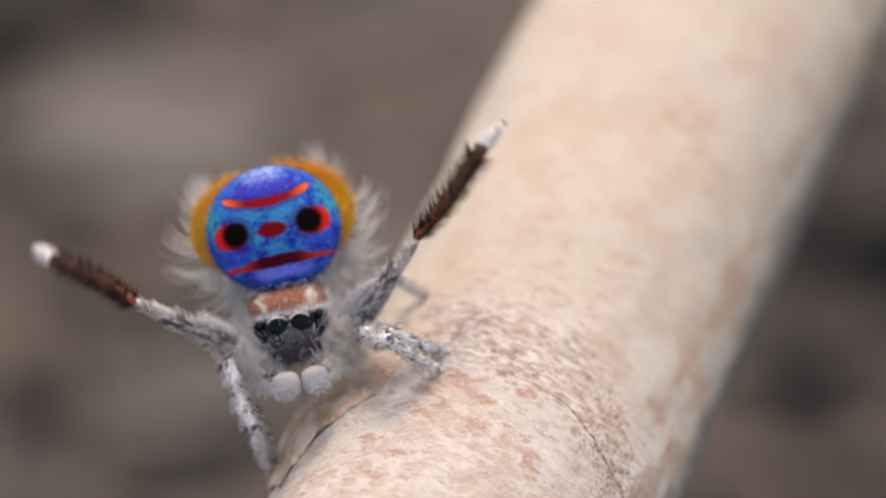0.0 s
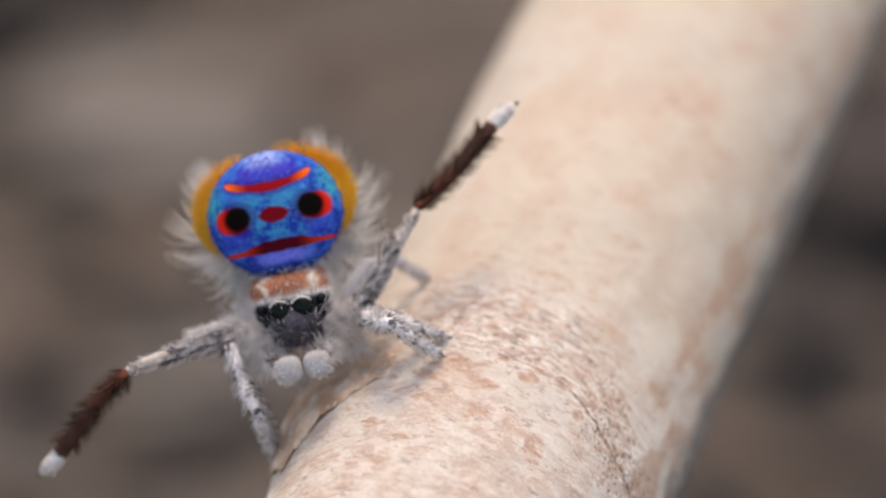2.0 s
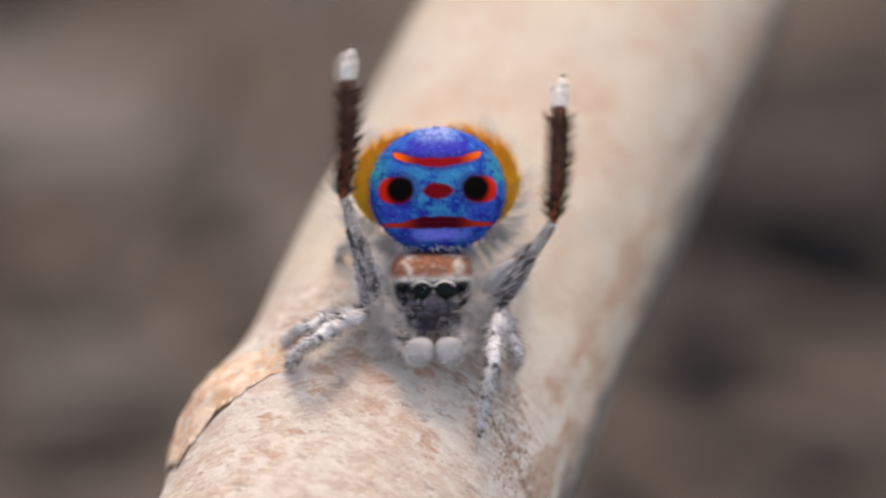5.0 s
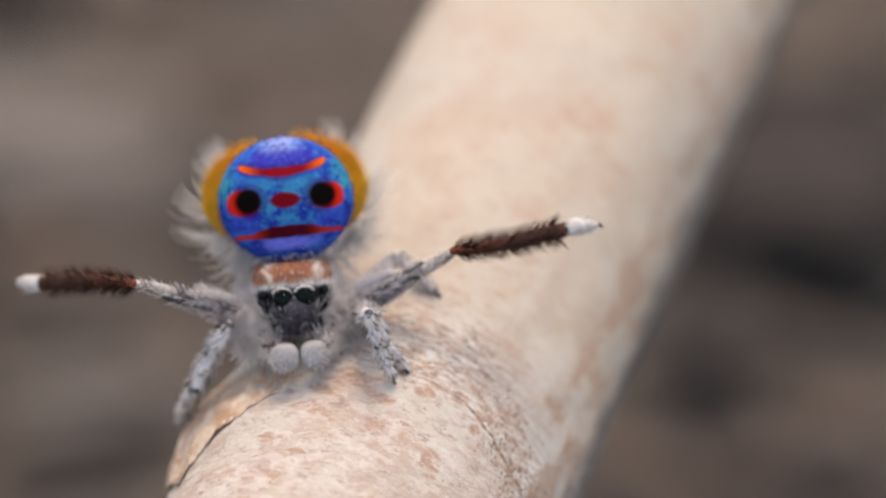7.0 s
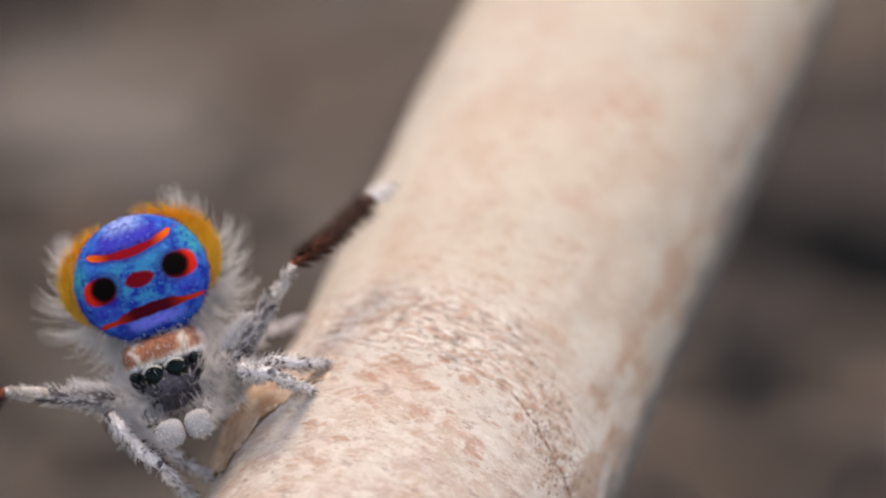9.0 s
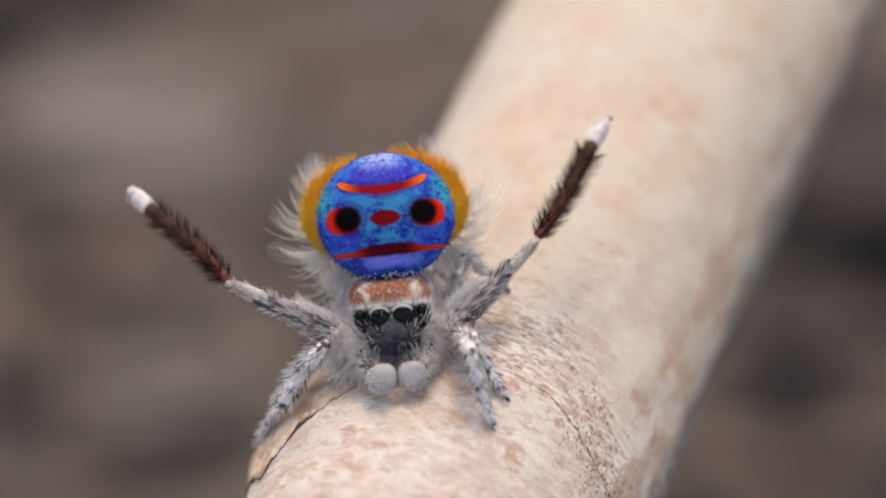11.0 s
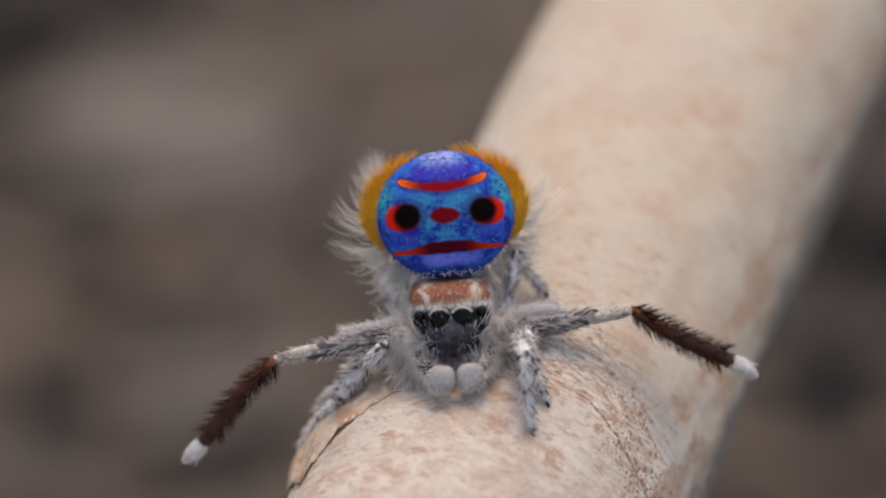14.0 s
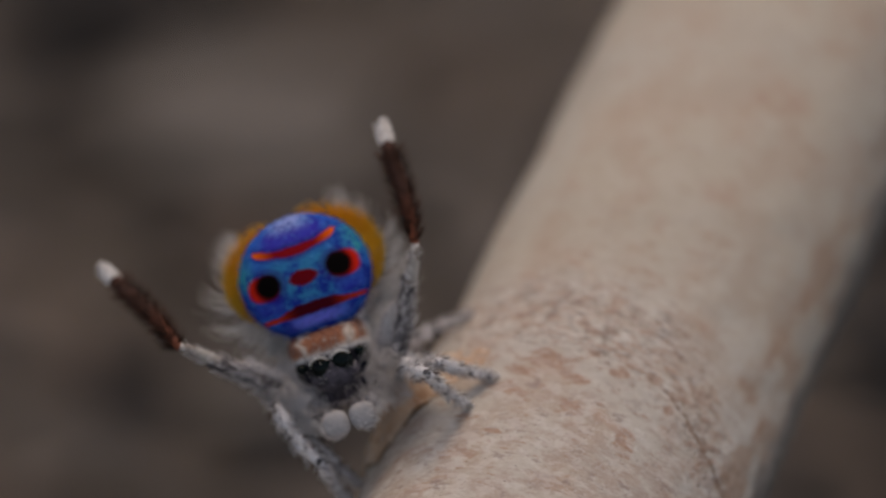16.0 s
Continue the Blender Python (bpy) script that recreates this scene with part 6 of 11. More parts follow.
        (15.2, pose(-0.002420, -0.000456, 0.001037, -35.16, -26.51, -0.00)),
        (15.3, pose(-0.002556, -0.000598, 0.000727, -30.76, -33.20, -0.00)),
        (15.4, pose(-0.002715, -0.000441, 0.000676, -32.13, -40.85, -0.00)),
        (15.5, pose(-0.002471, -0.000631, 0.000799, -33.41, -17.77, -0.00)),
        (15.6, pose(-0.002438, -0.000545, 0.000934, -37.78, -32.58, -0.00)),
        (15.7, pose(-0.002557, -0.000253, 0.001056, -38.63, -30.47, -0.00)),
        (15.8, pose(-0.002577, -0.000148, 0.001105, -38.45, -29.56, -0.00)),
        (16, pose(-0.002581, 0.000020, 0.001192, -33.58, -29.29, -0.00)),
    ])
    walk(legs["third_right"][0], [
        (0, pose(0.001083, 0.000729, -0.000312, 24.04, 48.46, 0.00)),
        (0.1, pose(0.001083, 0.000729, -0.000312, 32.08, 50.74, 0.00)),
        (0.2, pose(0.001083, 0.000729, -0.000312, 36.51, 52.30, 0.00)),
        (0.3, pose(0.001083, 0.000729, -0.000312, 32.66, 55.87, 0.00)),
        (0.4, pose(0.001083, 0.000729, -0.000312, 21.90, 61.74, 0.00)),
        (0.5, pose(0.001083, 0.000729, -0.000312, 10.62, 65.01, 0.00)),
        (0.6, pose(0.001083, 0.000729, -0.000312, 10.02, 66.13, 0.00)),
        (0.7, pose(0.001083, 0.000729, -0.000312, 11.94, 67.84, 0.00)),
        (0.9, pose(0.001083, 0.000729, -0.000312, 18.56, 76.31, 0.00)),
        (1, pose(0.001083, 0.000729, -0.000312, 16.02, 79.60, 0.00)),
        (1.1, pose(0.001083, 0.000729, -0.000312, 0.00, 81.79, 0.00)),
        (1.5, pose(0.001083, 0.000729, -0.000312, 0.00, 83.46, 0.00)),
        (1.6, pose(0.001083, 0.000729, -0.000312, 18.08, 36.93, 0.00)),
        (1.7, pose(0.001083, 0.000729, -0.000312, 8.92, 37.55, 0.00)),
        (1.8, pose(0.001083, 0.000729, -0.000312, 0.00, 40.11, 0.00)),
        (2, pose(0.001083, 0.000729, -0.000312, 0.00, 43.87, 0.00)),
        (2.2, pose(0.001083, 0.000729, -0.000312, 0.00, 41.86, 0.00)),
        (2.3, pose(0.001083, 0.000729, -0.000312, 0.00, 13.88, 0.00)),
        (2.4, pose(0.001083, 0.000729, -0.000312, 0.00, 14.56, 0.00)),
        (2.5, pose(0.001083, 0.000729, -0.000312, 18.70, 10.78, 0.00)),
        (2.6, pose(0.001083, 0.000729, -0.000312, 18.10, 24.26, 0.00)),
        (2.7, pose(0.001083, 0.000729, -0.000312, 9.24, 38.18, 0.00)),
        (2.8, pose(0.001083, 0.000729, -0.000312, 0.00, 41.64, 0.00)),
        (2.9, pose(0.001083, 0.000729, -0.000312, 16.63, 21.11, 0.00)),
        (3, pose(0.001083, 0.000729, -0.000312, 38.54, 33.78, 0.00)),
        (3.1, pose(0.001083, 0.000729, -0.000312, 32.36, 48.65, 0.00)),
        (3.2, pose(0.001083, 0.000729, -0.000312, 43.62, 23.68, 0.00)),
        (3.3, pose(0.001083, 0.000729, -0.000312, 37.50, 26.71, 0.00)),
        (3.4, pose(0.001083, 0.000729, -0.000312, 31.40, 31.80, 0.00)),
        (3.6, pose(0.001083, 0.000729, -0.000312, 37.01, 33.03, 0.00)),
        (3.8, pose(0.001083, 0.000729, -0.000312, 38.95, 43.45, 0.00)),
        (4, pose(0.001083, 0.000729, -0.000312, 47.21, 52.40, 0.00)),
        (4.1, pose(0.001083, 0.000729, -0.000312, 46.08, 58.61, 0.00)),
        (4.3, pose(0.001083, 0.000729, -0.000312, 40.53, 67.83, 0.00)),
        (4.5, pose(0.001083, 0.000729, -0.000312, 38.44, 70.90, 0.00)),
        (4.6, pose(0.001083, 0.000729, -0.000312, 35.93, 69.08, 0.00)),
        (4.8, pose(0.001083, 0.000729, -0.000312, 33.92, 75.30, 0.00)),
        (4.9, pose(0.001083, 0.000729, -0.000312, 24.57, 58.56, 0.00)),
        (5, pose(0.001083, 0.000729, -0.000312, 32.17, 35.39, 0.00)),
        (5.1, pose(0.001083, 0.000729, -0.000312, 47.25, 46.11, 0.00)),
        (5.2, pose(0.001083, 0.000729, -0.000312, 36.20, 32.96, 0.00)),
        (5.3, pose(0.001083, 0.000729, -0.000312, 37.32, 33.93, 0.00)),
        (5.5, pose(0.001083, 0.000729, -0.000312, 36.12, 40.31, 0.00)),
        (5.7, pose(0.001083, 0.000729, -0.000312, 31.03, 49.34, 0.00)),
        (6, pose(0.001083, 0.000729, -0.000312, 21.52, 58.73, 0.00)),
        (6.4, pose(0.001083, 0.000729, -0.000312, 16.34, 63.90, 0.00)),
        (6.6, pose(0.001083, 0.000729, -0.000312, 16.06, 65.46, 0.00)),
        (7.3, pose(0.001083, 0.000729, -0.000312, 20.48, 67.41, 0.00)),
        (7.4, pose(0.001083, 0.000729, -0.000312, 23.45, 26.66, 0.00)),
        (7.5, pose(0.001083, 0.000729, -0.000312, 30.31, 36.09, 0.00)),
        (7.6, pose(0.001083, 0.000729, -0.000312, 18.77, 43.53, 0.00)),
        (7.7, pose(0.001083, 0.000729, -0.000312, 32.82, 62.11, 0.00)),
        (7.8, pose(0.001083, 0.000729, -0.000312, 16.46, 12.66, 0.00)),
        (7.9, pose(0.001083, 0.000729, -0.000312, 12.81, 57.31, 0.00)),
        (8, pose(0.001083, 0.000729, -0.000312, 10.47, 18.50, 0.00)),
        (8.1, pose(0.001083, 0.000729, -0.000312, 9.73, 22.93, 0.00)),
        (8.2, pose(0.001083, 0.000729, -0.000312, 13.01, 29.21, 0.00)),
        (8.3, pose(0.001083, 0.000729, -0.000312, 14.23, 34.36, 0.00)),
        (8.5, pose(0.001083, 0.000729, -0.000312, 14.17, 36.29, 0.00)),
        (8.8, pose(0.001083, 0.000729, -0.000312, 11.06, 45.52, 0.00)),
        (9, pose(0.001083, 0.000729, -0.000312, 6.73, 53.08, 0.00)),
        (9.1, pose(0.001083, 0.000729, -0.000312, 0.00, 57.74, 0.00)),
        (9.2, pose(0.001083, 0.000729, -0.000312, 0.00, 61.22, 0.00)),
        (9.5, pose(0.001083, 0.000729, -0.000312, 0.00, 62.51, 0.00)),
        (9.6, pose(0.001083, 0.000729, -0.000312, 0.00, 19.62, 0.00)),
        (9.7, pose(0.001083, 0.000729, -0.000312, 24.29, 25.39, 0.00)),
        (9.8, pose(0.001083, 0.000729, -0.000312, 23.73, 25.33, 0.00)),
        (9.9, pose(0.001083, 0.000729, -0.000312, 26.02, 38.77, 0.00)),
        (10, pose(0.001083, 0.000729, -0.000312, 22.04, 46.73, 0.00)),
        (10.1, pose(0.001083, 0.000729, -0.000312, 8.74, 21.82, 0.00)),
        (10.2, pose(0.001083, 0.000729, -0.000312, 18.70, 23.94, 0.00)),
        (10.3, pose(0.001083, 0.000729, -0.000312, 22.26, 28.69, 0.00)),
        (10.4, pose(0.001083, 0.000729, -0.000312, 22.59, 34.50, 0.00)),
        (10.5, pose(0.001083, 0.000729, -0.000312, 20.58, 39.23, 0.00)),
        (10.7, pose(0.001083, 0.000729, -0.000312, 14.31, 44.69, 0.00)),
        (10.8, pose(0.001083, 0.000729, -0.000312, 10.53, 46.66, 0.00)),
        (11, pose(0.001083, 0.000729, -0.000312, 0.00, 50.39, 0.00)),
        (11.5, pose(0.001083, 0.000729, -0.000312, 0.00, 59.07, 0.00)),
        (11.7, pose(0.001083, 0.000729, -0.000312, 10.80, 61.39, 0.00)),
        (11.8, pose(0.001083, 0.000729, -0.000312, 14.76, 62.25, 0.00)),
        (12, pose(0.001083, 0.000729, -0.000312, 20.24, 63.75, 0.00)),
        (12.3, pose(0.001083, 0.000729, -0.000312, 25.96, 66.28, 0.00)),
        (12.4, pose(0.001083, 0.000729, -0.000312, 16.76, 69.35, 0.00)),
        (12.5, pose(0.001083, 0.000729, -0.000312, 0.00, 72.61, 0.00)),
        (12.6, pose(0.001083, 0.000729, -0.000312, 0.00, 74.66, 0.00)),
        (12.7, pose(0.001083, 0.000729, -0.000312, 7.43, 76.40, 0.00)),
        (12.8, pose(0.001083, 0.000729, -0.000312, 10.07, 77.88, 0.00)),
        (12.9, pose(0.001083, 0.000729, -0.000312, 10.53, 79.43, 0.00)),
        (13.1, pose(0.001083, 0.000729, -0.000312, 5.90, 81.87, 0.00)),
        (13.2, pose(0.001083, 0.000729, -0.000312, 0.00, 82.67, 0.00)),
        (14, pose(0.001083, 0.000729, -0.000312, 0.00, 86.60, 0.00)),
        (14.3, pose(0.001083, 0.000729, -0.000312, 180.00, 89.81, 180.00)),
        (14.4, pose(0.001083, 0.000729, -0.000312, 18.72, 31.29, 0.00)),
        (14.5, pose(0.001083, 0.000729, -0.000312, 28.65, 40.25, 0.00)),
        (14.6, pose(0.001083, 0.000729, -0.000312, 32.29, 38.30, 0.00)),
        (14.7, pose(0.001083, 0.000729, -0.000312, 28.26, 38.32, 0.00)),
        (14.8, pose(0.001083, 0.000729, -0.000312, 20.49, 38.99, 0.00)),
        (14.9, pose(0.001083, 0.000729, -0.000312, 11.88, 39.12, 0.00)),
        (15, pose(0.001083, 0.000729, -0.000312, 0.00, 38.85, 0.00)),
        (15.1, pose(0.001083, 0.000729, -0.000312, 13.80, 19.65, 0.00)),
        (15.2, pose(0.001083, 0.000729, -0.000312, 0.00, 53.44, 0.00)),
        (15.3, pose(0.001083, 0.000729, -0.000312, 26.44, 13.47, 0.00)),
        (15.4, pose(0.001083, 0.000729, -0.000312, 0.00, 51.87, 0.00)),
        (15.5, pose(0.001083, 0.000729, -0.000312, 13.85, 8.54, 0.00)),
        (15.6, pose(0.001083, 0.000729, -0.000312, 25.02, 28.87, 0.00)),
        (15.7, pose(0.001083, 0.000729, -0.000312, 15.00, 28.65, 0.00)),
        (16, pose(0.001083, 0.000729, -0.000312, 10.69, 30.06, 0.00)),
    ])
    walk(legs["third_right"][1], [
        (0, pose(0.002613, -0.000183, 0.001043, -12.20, 47.78, 0.00)),
        (0.1, pose(0.002552, -0.000460, 0.000888, -7.78, 57.49, 0.00)),
        (0.2, pose(0.002506, -0.000603, 0.000788, 0.00, 66.49, 0.00)),
        (0.3, pose(0.002643, -0.000479, 0.000745, -4.44, 72.10, 0.00)),
        (0.4, pose(0.002912, -0.000106, 0.000671, -18.72, 75.20, 0.00)),
        (0.5, pose(0.003077, 0.000316, 0.000617, -22.71, 80.21, 0.00)),
        (0.6, pose(0.003099, 0.000339, 0.000580, -19.86, 87.74, 0.00)),
        (0.7, pose(0.003111, 0.000266, 0.000514, 164.04, 85.27, 180.00)),
        (0.8, pose(0.003127, 0.000126, 0.000374, 166.65, 79.08, 180.00)),
        (0.9, pose(0.003145, 0.000016, 0.000190, 168.81, 73.80, 180.00)),
        (1, pose(0.003199, 0.000111, 0.000076, 169.82, 70.44, 180.00)),
        (1.1, pose(0.003298, 0.000729, 0.000007, 167.04, 69.78, 180.00)),
        (1.2, pose(0.003301, 0.000729, -0.000010, 172.33, 68.19, 180.00)),
        (1.3, pose(0.003303, 0.000729, -0.000025, 180.00, 66.32, 180.00)),
        (1.5, pose(0.003307, 0.000729, -0.000057, 180.00, 64.07, 180.00)),
        (1.6, pose(0.002361, 0.000034, 0.001389, 0.00, 39.62, 0.00)),
        (1.7, pose(0.002431, 0.000382, 0.001441, -10.99, 42.21, 0.00)),
        (1.8, pose(0.002525, 0.000729, 0.001400, -12.96, 46.78, 0.00)),
        (1.9, pose(0.002601, 0.000729, 0.001333, -10.77, 51.44, 0.00)),
        (2, pose(0.002634, 0.000729, 0.001302, -8.48, 54.15, 0.00)),
        (2.1, pose(0.002620, 0.000729, 0.001315, -7.25, 54.72, 0.00)),
        (2.2, pose(0.002577, 0.000729, 0.001355, -4.16, 54.75, 0.00)),
        (2.3, pose(0.001620, 0.000729, 0.001861, 0.00, -20.32, -0.00)),
        (2.4, pose(0.001646, 0.000729, 0.001854, -20.43, -15.38, -0.00)),
        (2.5, pose(0.001479, 0.000011, 0.001771, -25.91, -12.85, -0.00)),
        (2.6, pose(0.001957, 0.000033, 0.001628, -27.73, 4.61, 0.00)),
        (2.7, pose(0.002449, 0.000369, 0.001425, -29.31, 3.65, 0.00)),
        (2.8, pose(0.002570, 0.000729, 0.001361, -18.71, 21.05, 0.00)),
        (2.9, pose(0.001855, 0.000088, 0.001689, -27.96, -9.51, -0.00)),
        (3, pose(0.002056, -0.000666, 0.001143, -26.51, 7.31, 0.00)),
        (3.1, pose(0.002502, -0.000469, 0.000937, -24.30, 15.71, 0.00)),
        (3.2, pose(0.001734, -0.000816, 0.001172, -32.78, 4.62, 0.00)),
        (3.3, pose(0.001881, -0.000634, 0.001274, -32.58, 6.58, 0.00)),
        (3.4, pose(0.002090, -0.000437, 0.001312, -29.77, 8.30, 0.00)),
        (3.5, pose(0.002064, -0.000545, 0.001245, -22.17, 7.58, 0.00)),
        (3.6, pose(0.002057, -0.000619, 0.001186, -31.91, 14.89, 0.00)),
        (3.7, pose(0.002169, -0.000644, 0.001082, -34.33, 26.67, 0.00)),
        (3.8, pose(0.002280, -0.000678, 0.000952, -32.77, 39.16, 0.00)),
        (3.9, pose(0.002286, -0.000810, 0.000781, -32.19, 50.18, 0.00)),
        (4, pose(0.002288, -0.000914, 0.000615, -29.88, 59.47, 0.00)),
        (4.1, pose(0.002408, -0.000884, 0.000496, -24.66, 64.98, 0.00)),
        (4.2, pose(0.002543, -0.000811, 0.000401, -16.88, 68.81, 0.00)),
        (4.3, pose(0.002659, -0.000726, 0.000330, -14.43, 72.75, 0.00)),
        (4.4, pose(0.002713, -0.000686, 0.000281, -21.19, 79.97, 0.00)),
        (4.5, pose(0.002740, -0.000663, 0.000262, -25.83, 86.24, 0.00)),
        (4.6, pose(0.002776, -0.000585, 0.000335, -28.60, 89.11, 0.00)),
        (4.7, pose(0.002831, -0.000553, 0.000247, 158.48, 86.05, 180.00)),
        (4.8, pose(0.002880, -0.000520, 0.000159, 171.52, 82.96, 180.00)),
        (4.9, pose(0.002820, -0.000202, 0.000750, -21.80, 64.07, 0.00)),
        (5, pose(0.002180, -0.000463, 0.001232, -14.13, 4.02, 0.00)),
        (5.1, pose(0.002178, -0.000915, 0.000741, -16.61, 48.71, 0.00)),
        (5.2, pose(0.002066, -0.000593, 0.001203, -15.39, 8.51, 0.00)),
        (5.3, pose(0.002077, -0.000628, 0.001165, -16.21, 14.23, 0.00)),
        (5.4, pose(0.002142, -0.000627, 0.001120, -19.47, 18.62, 0.00)),
        (5.5, pose(0.002253, -0.000591, 0.001067, -22.25, 20.76, 0.00)),
        (5.6, pose(0.002392, -0.000522, 0.001004, -22.51, 22.34, 0.00)),
        (5.7, pose(0.002538, -0.000425, 0.000938, -20.17, 25.39, 0.00)),
        (5.8, pose(0.002674, -0.000308, 0.000873, -15.85, 29.21, 0.00)),
        (5.9, pose(0.002787, -0.000186, 0.000814, -10.03, 33.23, 0.00)),
        (6, pose(0.002863, -0.000092, 0.000769, -4.78, 37.11, 0.00)),
        (6.2, pose(0.002953, 0.000025, 0.000696, -8.60, 45.80, 0.00)),
        (6.4, pose(0.003012, 0.000099, 0.000633, -12.83, 56.29, 0.00)),
        (6.6, pose(0.003040, 0.000110, 0.000581, -12.48, 66.86, 0.00)),
        (6.8, pose(0.003040, 0.000058, 0.000543, -7.26, 75.87, 0.00)),
        (7, pose(0.003030, -0.000007, 0.000511, 0.00, 84.94, 0.00)),
        (7.2, pose(0.003021, -0.000050, 0.000493, 180.00, 88.83, 180.00)),
        (7.3, pose(0.003019, -0.000055, 0.000493, 180.00, 87.89, 180.00)),
        (7.4, pose(0.002004, -0.000162, 0.001523, -18.58, -4.99, -0.00)),
        (7.5, pose(0.002221, -0.000401, 0.001249, -15.46, 16.43, 0.00)),
        (7.6, pose(0.002543, 0.000009, 0.001224, -26.99, 31.53, 0.00)),
        (7.7, pose(0.002746, -0.000485, 0.000567, 0.00, 53.80, 0.00)),
        (7.8, pose(0.001553, 0.000095, 0.001782, -32.22, -14.48, -0.00)),
        (7.9, pose(0.002920, 0.000232, 0.000867, -28.34, 48.34, 0.00)),
        (8, pose(0.001782, 0.000322, 0.001775, -27.73, -12.17, -0.00)),
        (8.1, pose(0.001943, 0.000351, 0.001720, -27.65, -7.81, -0.00)),
        (8.2, pose(0.002147, 0.000225, 0.001591, -29.18, 1.01, 0.00)),
        (8.3, pose(0.002308, 0.000178, 0.001479, -30.48, 9.53, 0.00)),
        (8.5, pose(0.002367, 0.000181, 0.001437, -36.95, 22.38, 0.00)),
        (8.7, pose(0.002543, 0.000258, 0.001318, -40.72, 31.53, 0.00)),
        (8.8, pose(0.002651, 0.000299, 0.001227, -41.79, 38.04, 0.00)),
        (8.9, pose(0.002756, 0.000369, 0.001131, -40.72, 49.96, 0.00)),
        (9, pose(0.002860, 0.000467, 0.001023, -29.26, 70.31, 0.00)),
        (9.1, pose(0.002976, 0.000729, 0.000882, -27.08, 79.67, 0.00)),
        (9.2, pose(0.003045, 0.000729, 0.000765, -28.39, 83.12, 0.00)),
        (9.3, pose(0.003065, 0.000729, 0.000727, -28.31, 82.41, 0.00)),
        (9.5, pose(0.003069, 0.000729, 0.000721, -29.52, 82.10, 0.00)),
        (9.6, pose(0.001834, 0.000729, 0.001796, 0.00, -5.43, -0.00)),
        (9.7, pose(0.001958, -0.000192, 0.001531, -25.56, -4.20, -0.00)),
        (9.8, pose(0.001960, -0.000172, 0.001540, -31.70, 3.97, 0.00)),
        (9.9, pose(0.002343, -0.000253, 0.001256, -31.70, 13.81, 0.00)),
        (10, pose(0.002594, -0.000111, 0.001110, -30.26, 17.59, 0.00)),
        (10.1, pose(0.001905, 0.000389, 0.001742, -28.24, -10.01, -0.00)),
        (10.2, pose(0.001943, 0.000011, 0.001626, -30.46, 2.53, 0.00)),
        (10.3, pose(0.002077, -0.000119, 0.001505, -29.45, 9.32, 0.00)),
        (10.4, pose(0.002254, -0.000131, 0.001391, -26.90, 13.45, 0.00)),
        (10.5, pose(0.002408, -0.000058, 0.001311, -24.65, 17.21, 0.00)),
        (10.7, pose(0.002608, 0.000175, 0.001230, -21.09, 25.18, 0.00)),
        (10.8, pose(0.002683, 0.000320, 0.001198, -19.73, 28.88, 0.00)),
        (11, pose(0.002807, 0.000729, 0.001115, -18.18, 36.65, 0.00)),
        (11.2, pose(0.002899, 0.000729, 0.000996, -19.58, 44.87, 0.00)),
        (11.5, pose(0.003003, 0.000729, 0.000838, -27.98, 57.67, 0.00)),
        (11.7, pose(0.003013, 0.000309, 0.000741, -31.34, 66.81, 0.00)),
        (11.8, pose(0.002999, 0.000159, 0.000696, -32.08, 71.09, 0.00)),
        (11.9, pose(0.002982, 0.000045, 0.000655, -32.93, 75.10, 0.00)),
        (12.1, pose(0.002952, -0.000122, 0.000579, -33.97, 83.35, 0.00)),
        (12.3, pose(0.002926, -0.000251, 0.000497, 148.06, 86.95, 180.00)),
        (12.4, pose(0.003089, 0.000083, 0.000444, 160.22, 81.23, 180.00)),
        (12.5, pose(0.003219, 0.000729, 0.000357, 180.00, 77.67, 180.00)),
        (12.6, pose(0.003242, 0.000729, 0.000280, 159.83, 74.79, 180.00)),
        (12.7, pose(0.003240, 0.000440, 0.000210, 149.48, 71.91, 180.00)),
        (12.8, pose(0.003238, 0.000337, 0.000150, 152.97, 68.97, 180.00)),
        (12.9, pose(0.003246, 0.000320, 0.000091, 161.83, 67.15, 180.00)),
        (13, pose(0.003270, 0.000409, 0.000039, 174.84, 67.49, 180.00)),
        (13.1, pose(0.003287, 0.000499, 0.000002, 163.83, 65.29, 180.00)),
        (13.2, pose(0.003303, 0.000729, -0.000027, 158.13, 62.83, 180.00)),
        (13.3, pose(0.003307, 0.000729, -0.000062, 158.77, 61.64, 180.00)),
        (13.5, pose(0.003311, 0.000729, -0.000100, 164.47, 60.33, 180.00)),
        (13.8, pose(0.003314, 0.000729, -0.000136, 170.33, 58.51, 180.00)),
        (13.9, pose(0.003316, 0.000729, -0.000155, 170.95, 58.12, 180.00)),
        (14, pose(0.003317, 0.000729, -0.000180, 169.20, 57.81, 180.00)),
        (14.1, pose(0.003320, 0.000729, -0.000229, 162.20, 57.66, 180.00)),
        (14.2, pose(0.003321, 0.000729, -0.000285, 156.93, 57.76, 180.00)),
        (14.3, pose(0.003321, 0.000729, -0.000320, 155.40, 57.71, 180.00)),
        (14.4, pose(0.002184, 0.000010, 0.001499, -25.79, 12.15, 0.00)),
        (14.5, pose(0.002352, -0.000345, 0.001187, -16.44, 24.08, 0.00)),
        (14.6, pose(0.002256, -0.000467, 0.001173, -25.95, 23.66, 0.00)),
        (14.7, pose(0.002305, -0.000331, 0.001235, -27.34, 21.97, 0.00)),
        (14.8, pose(0.002402, -0.000055, 0.001318, -28.31, 19.32, 0.00)),
        (14.9, pose(0.002465, 0.000268, 0.001387, -32.67, 21.55, 0.00)),
        (15, pose(0.002487, 0.000729, 0.001431, -36.09, 25.42, 0.00)),
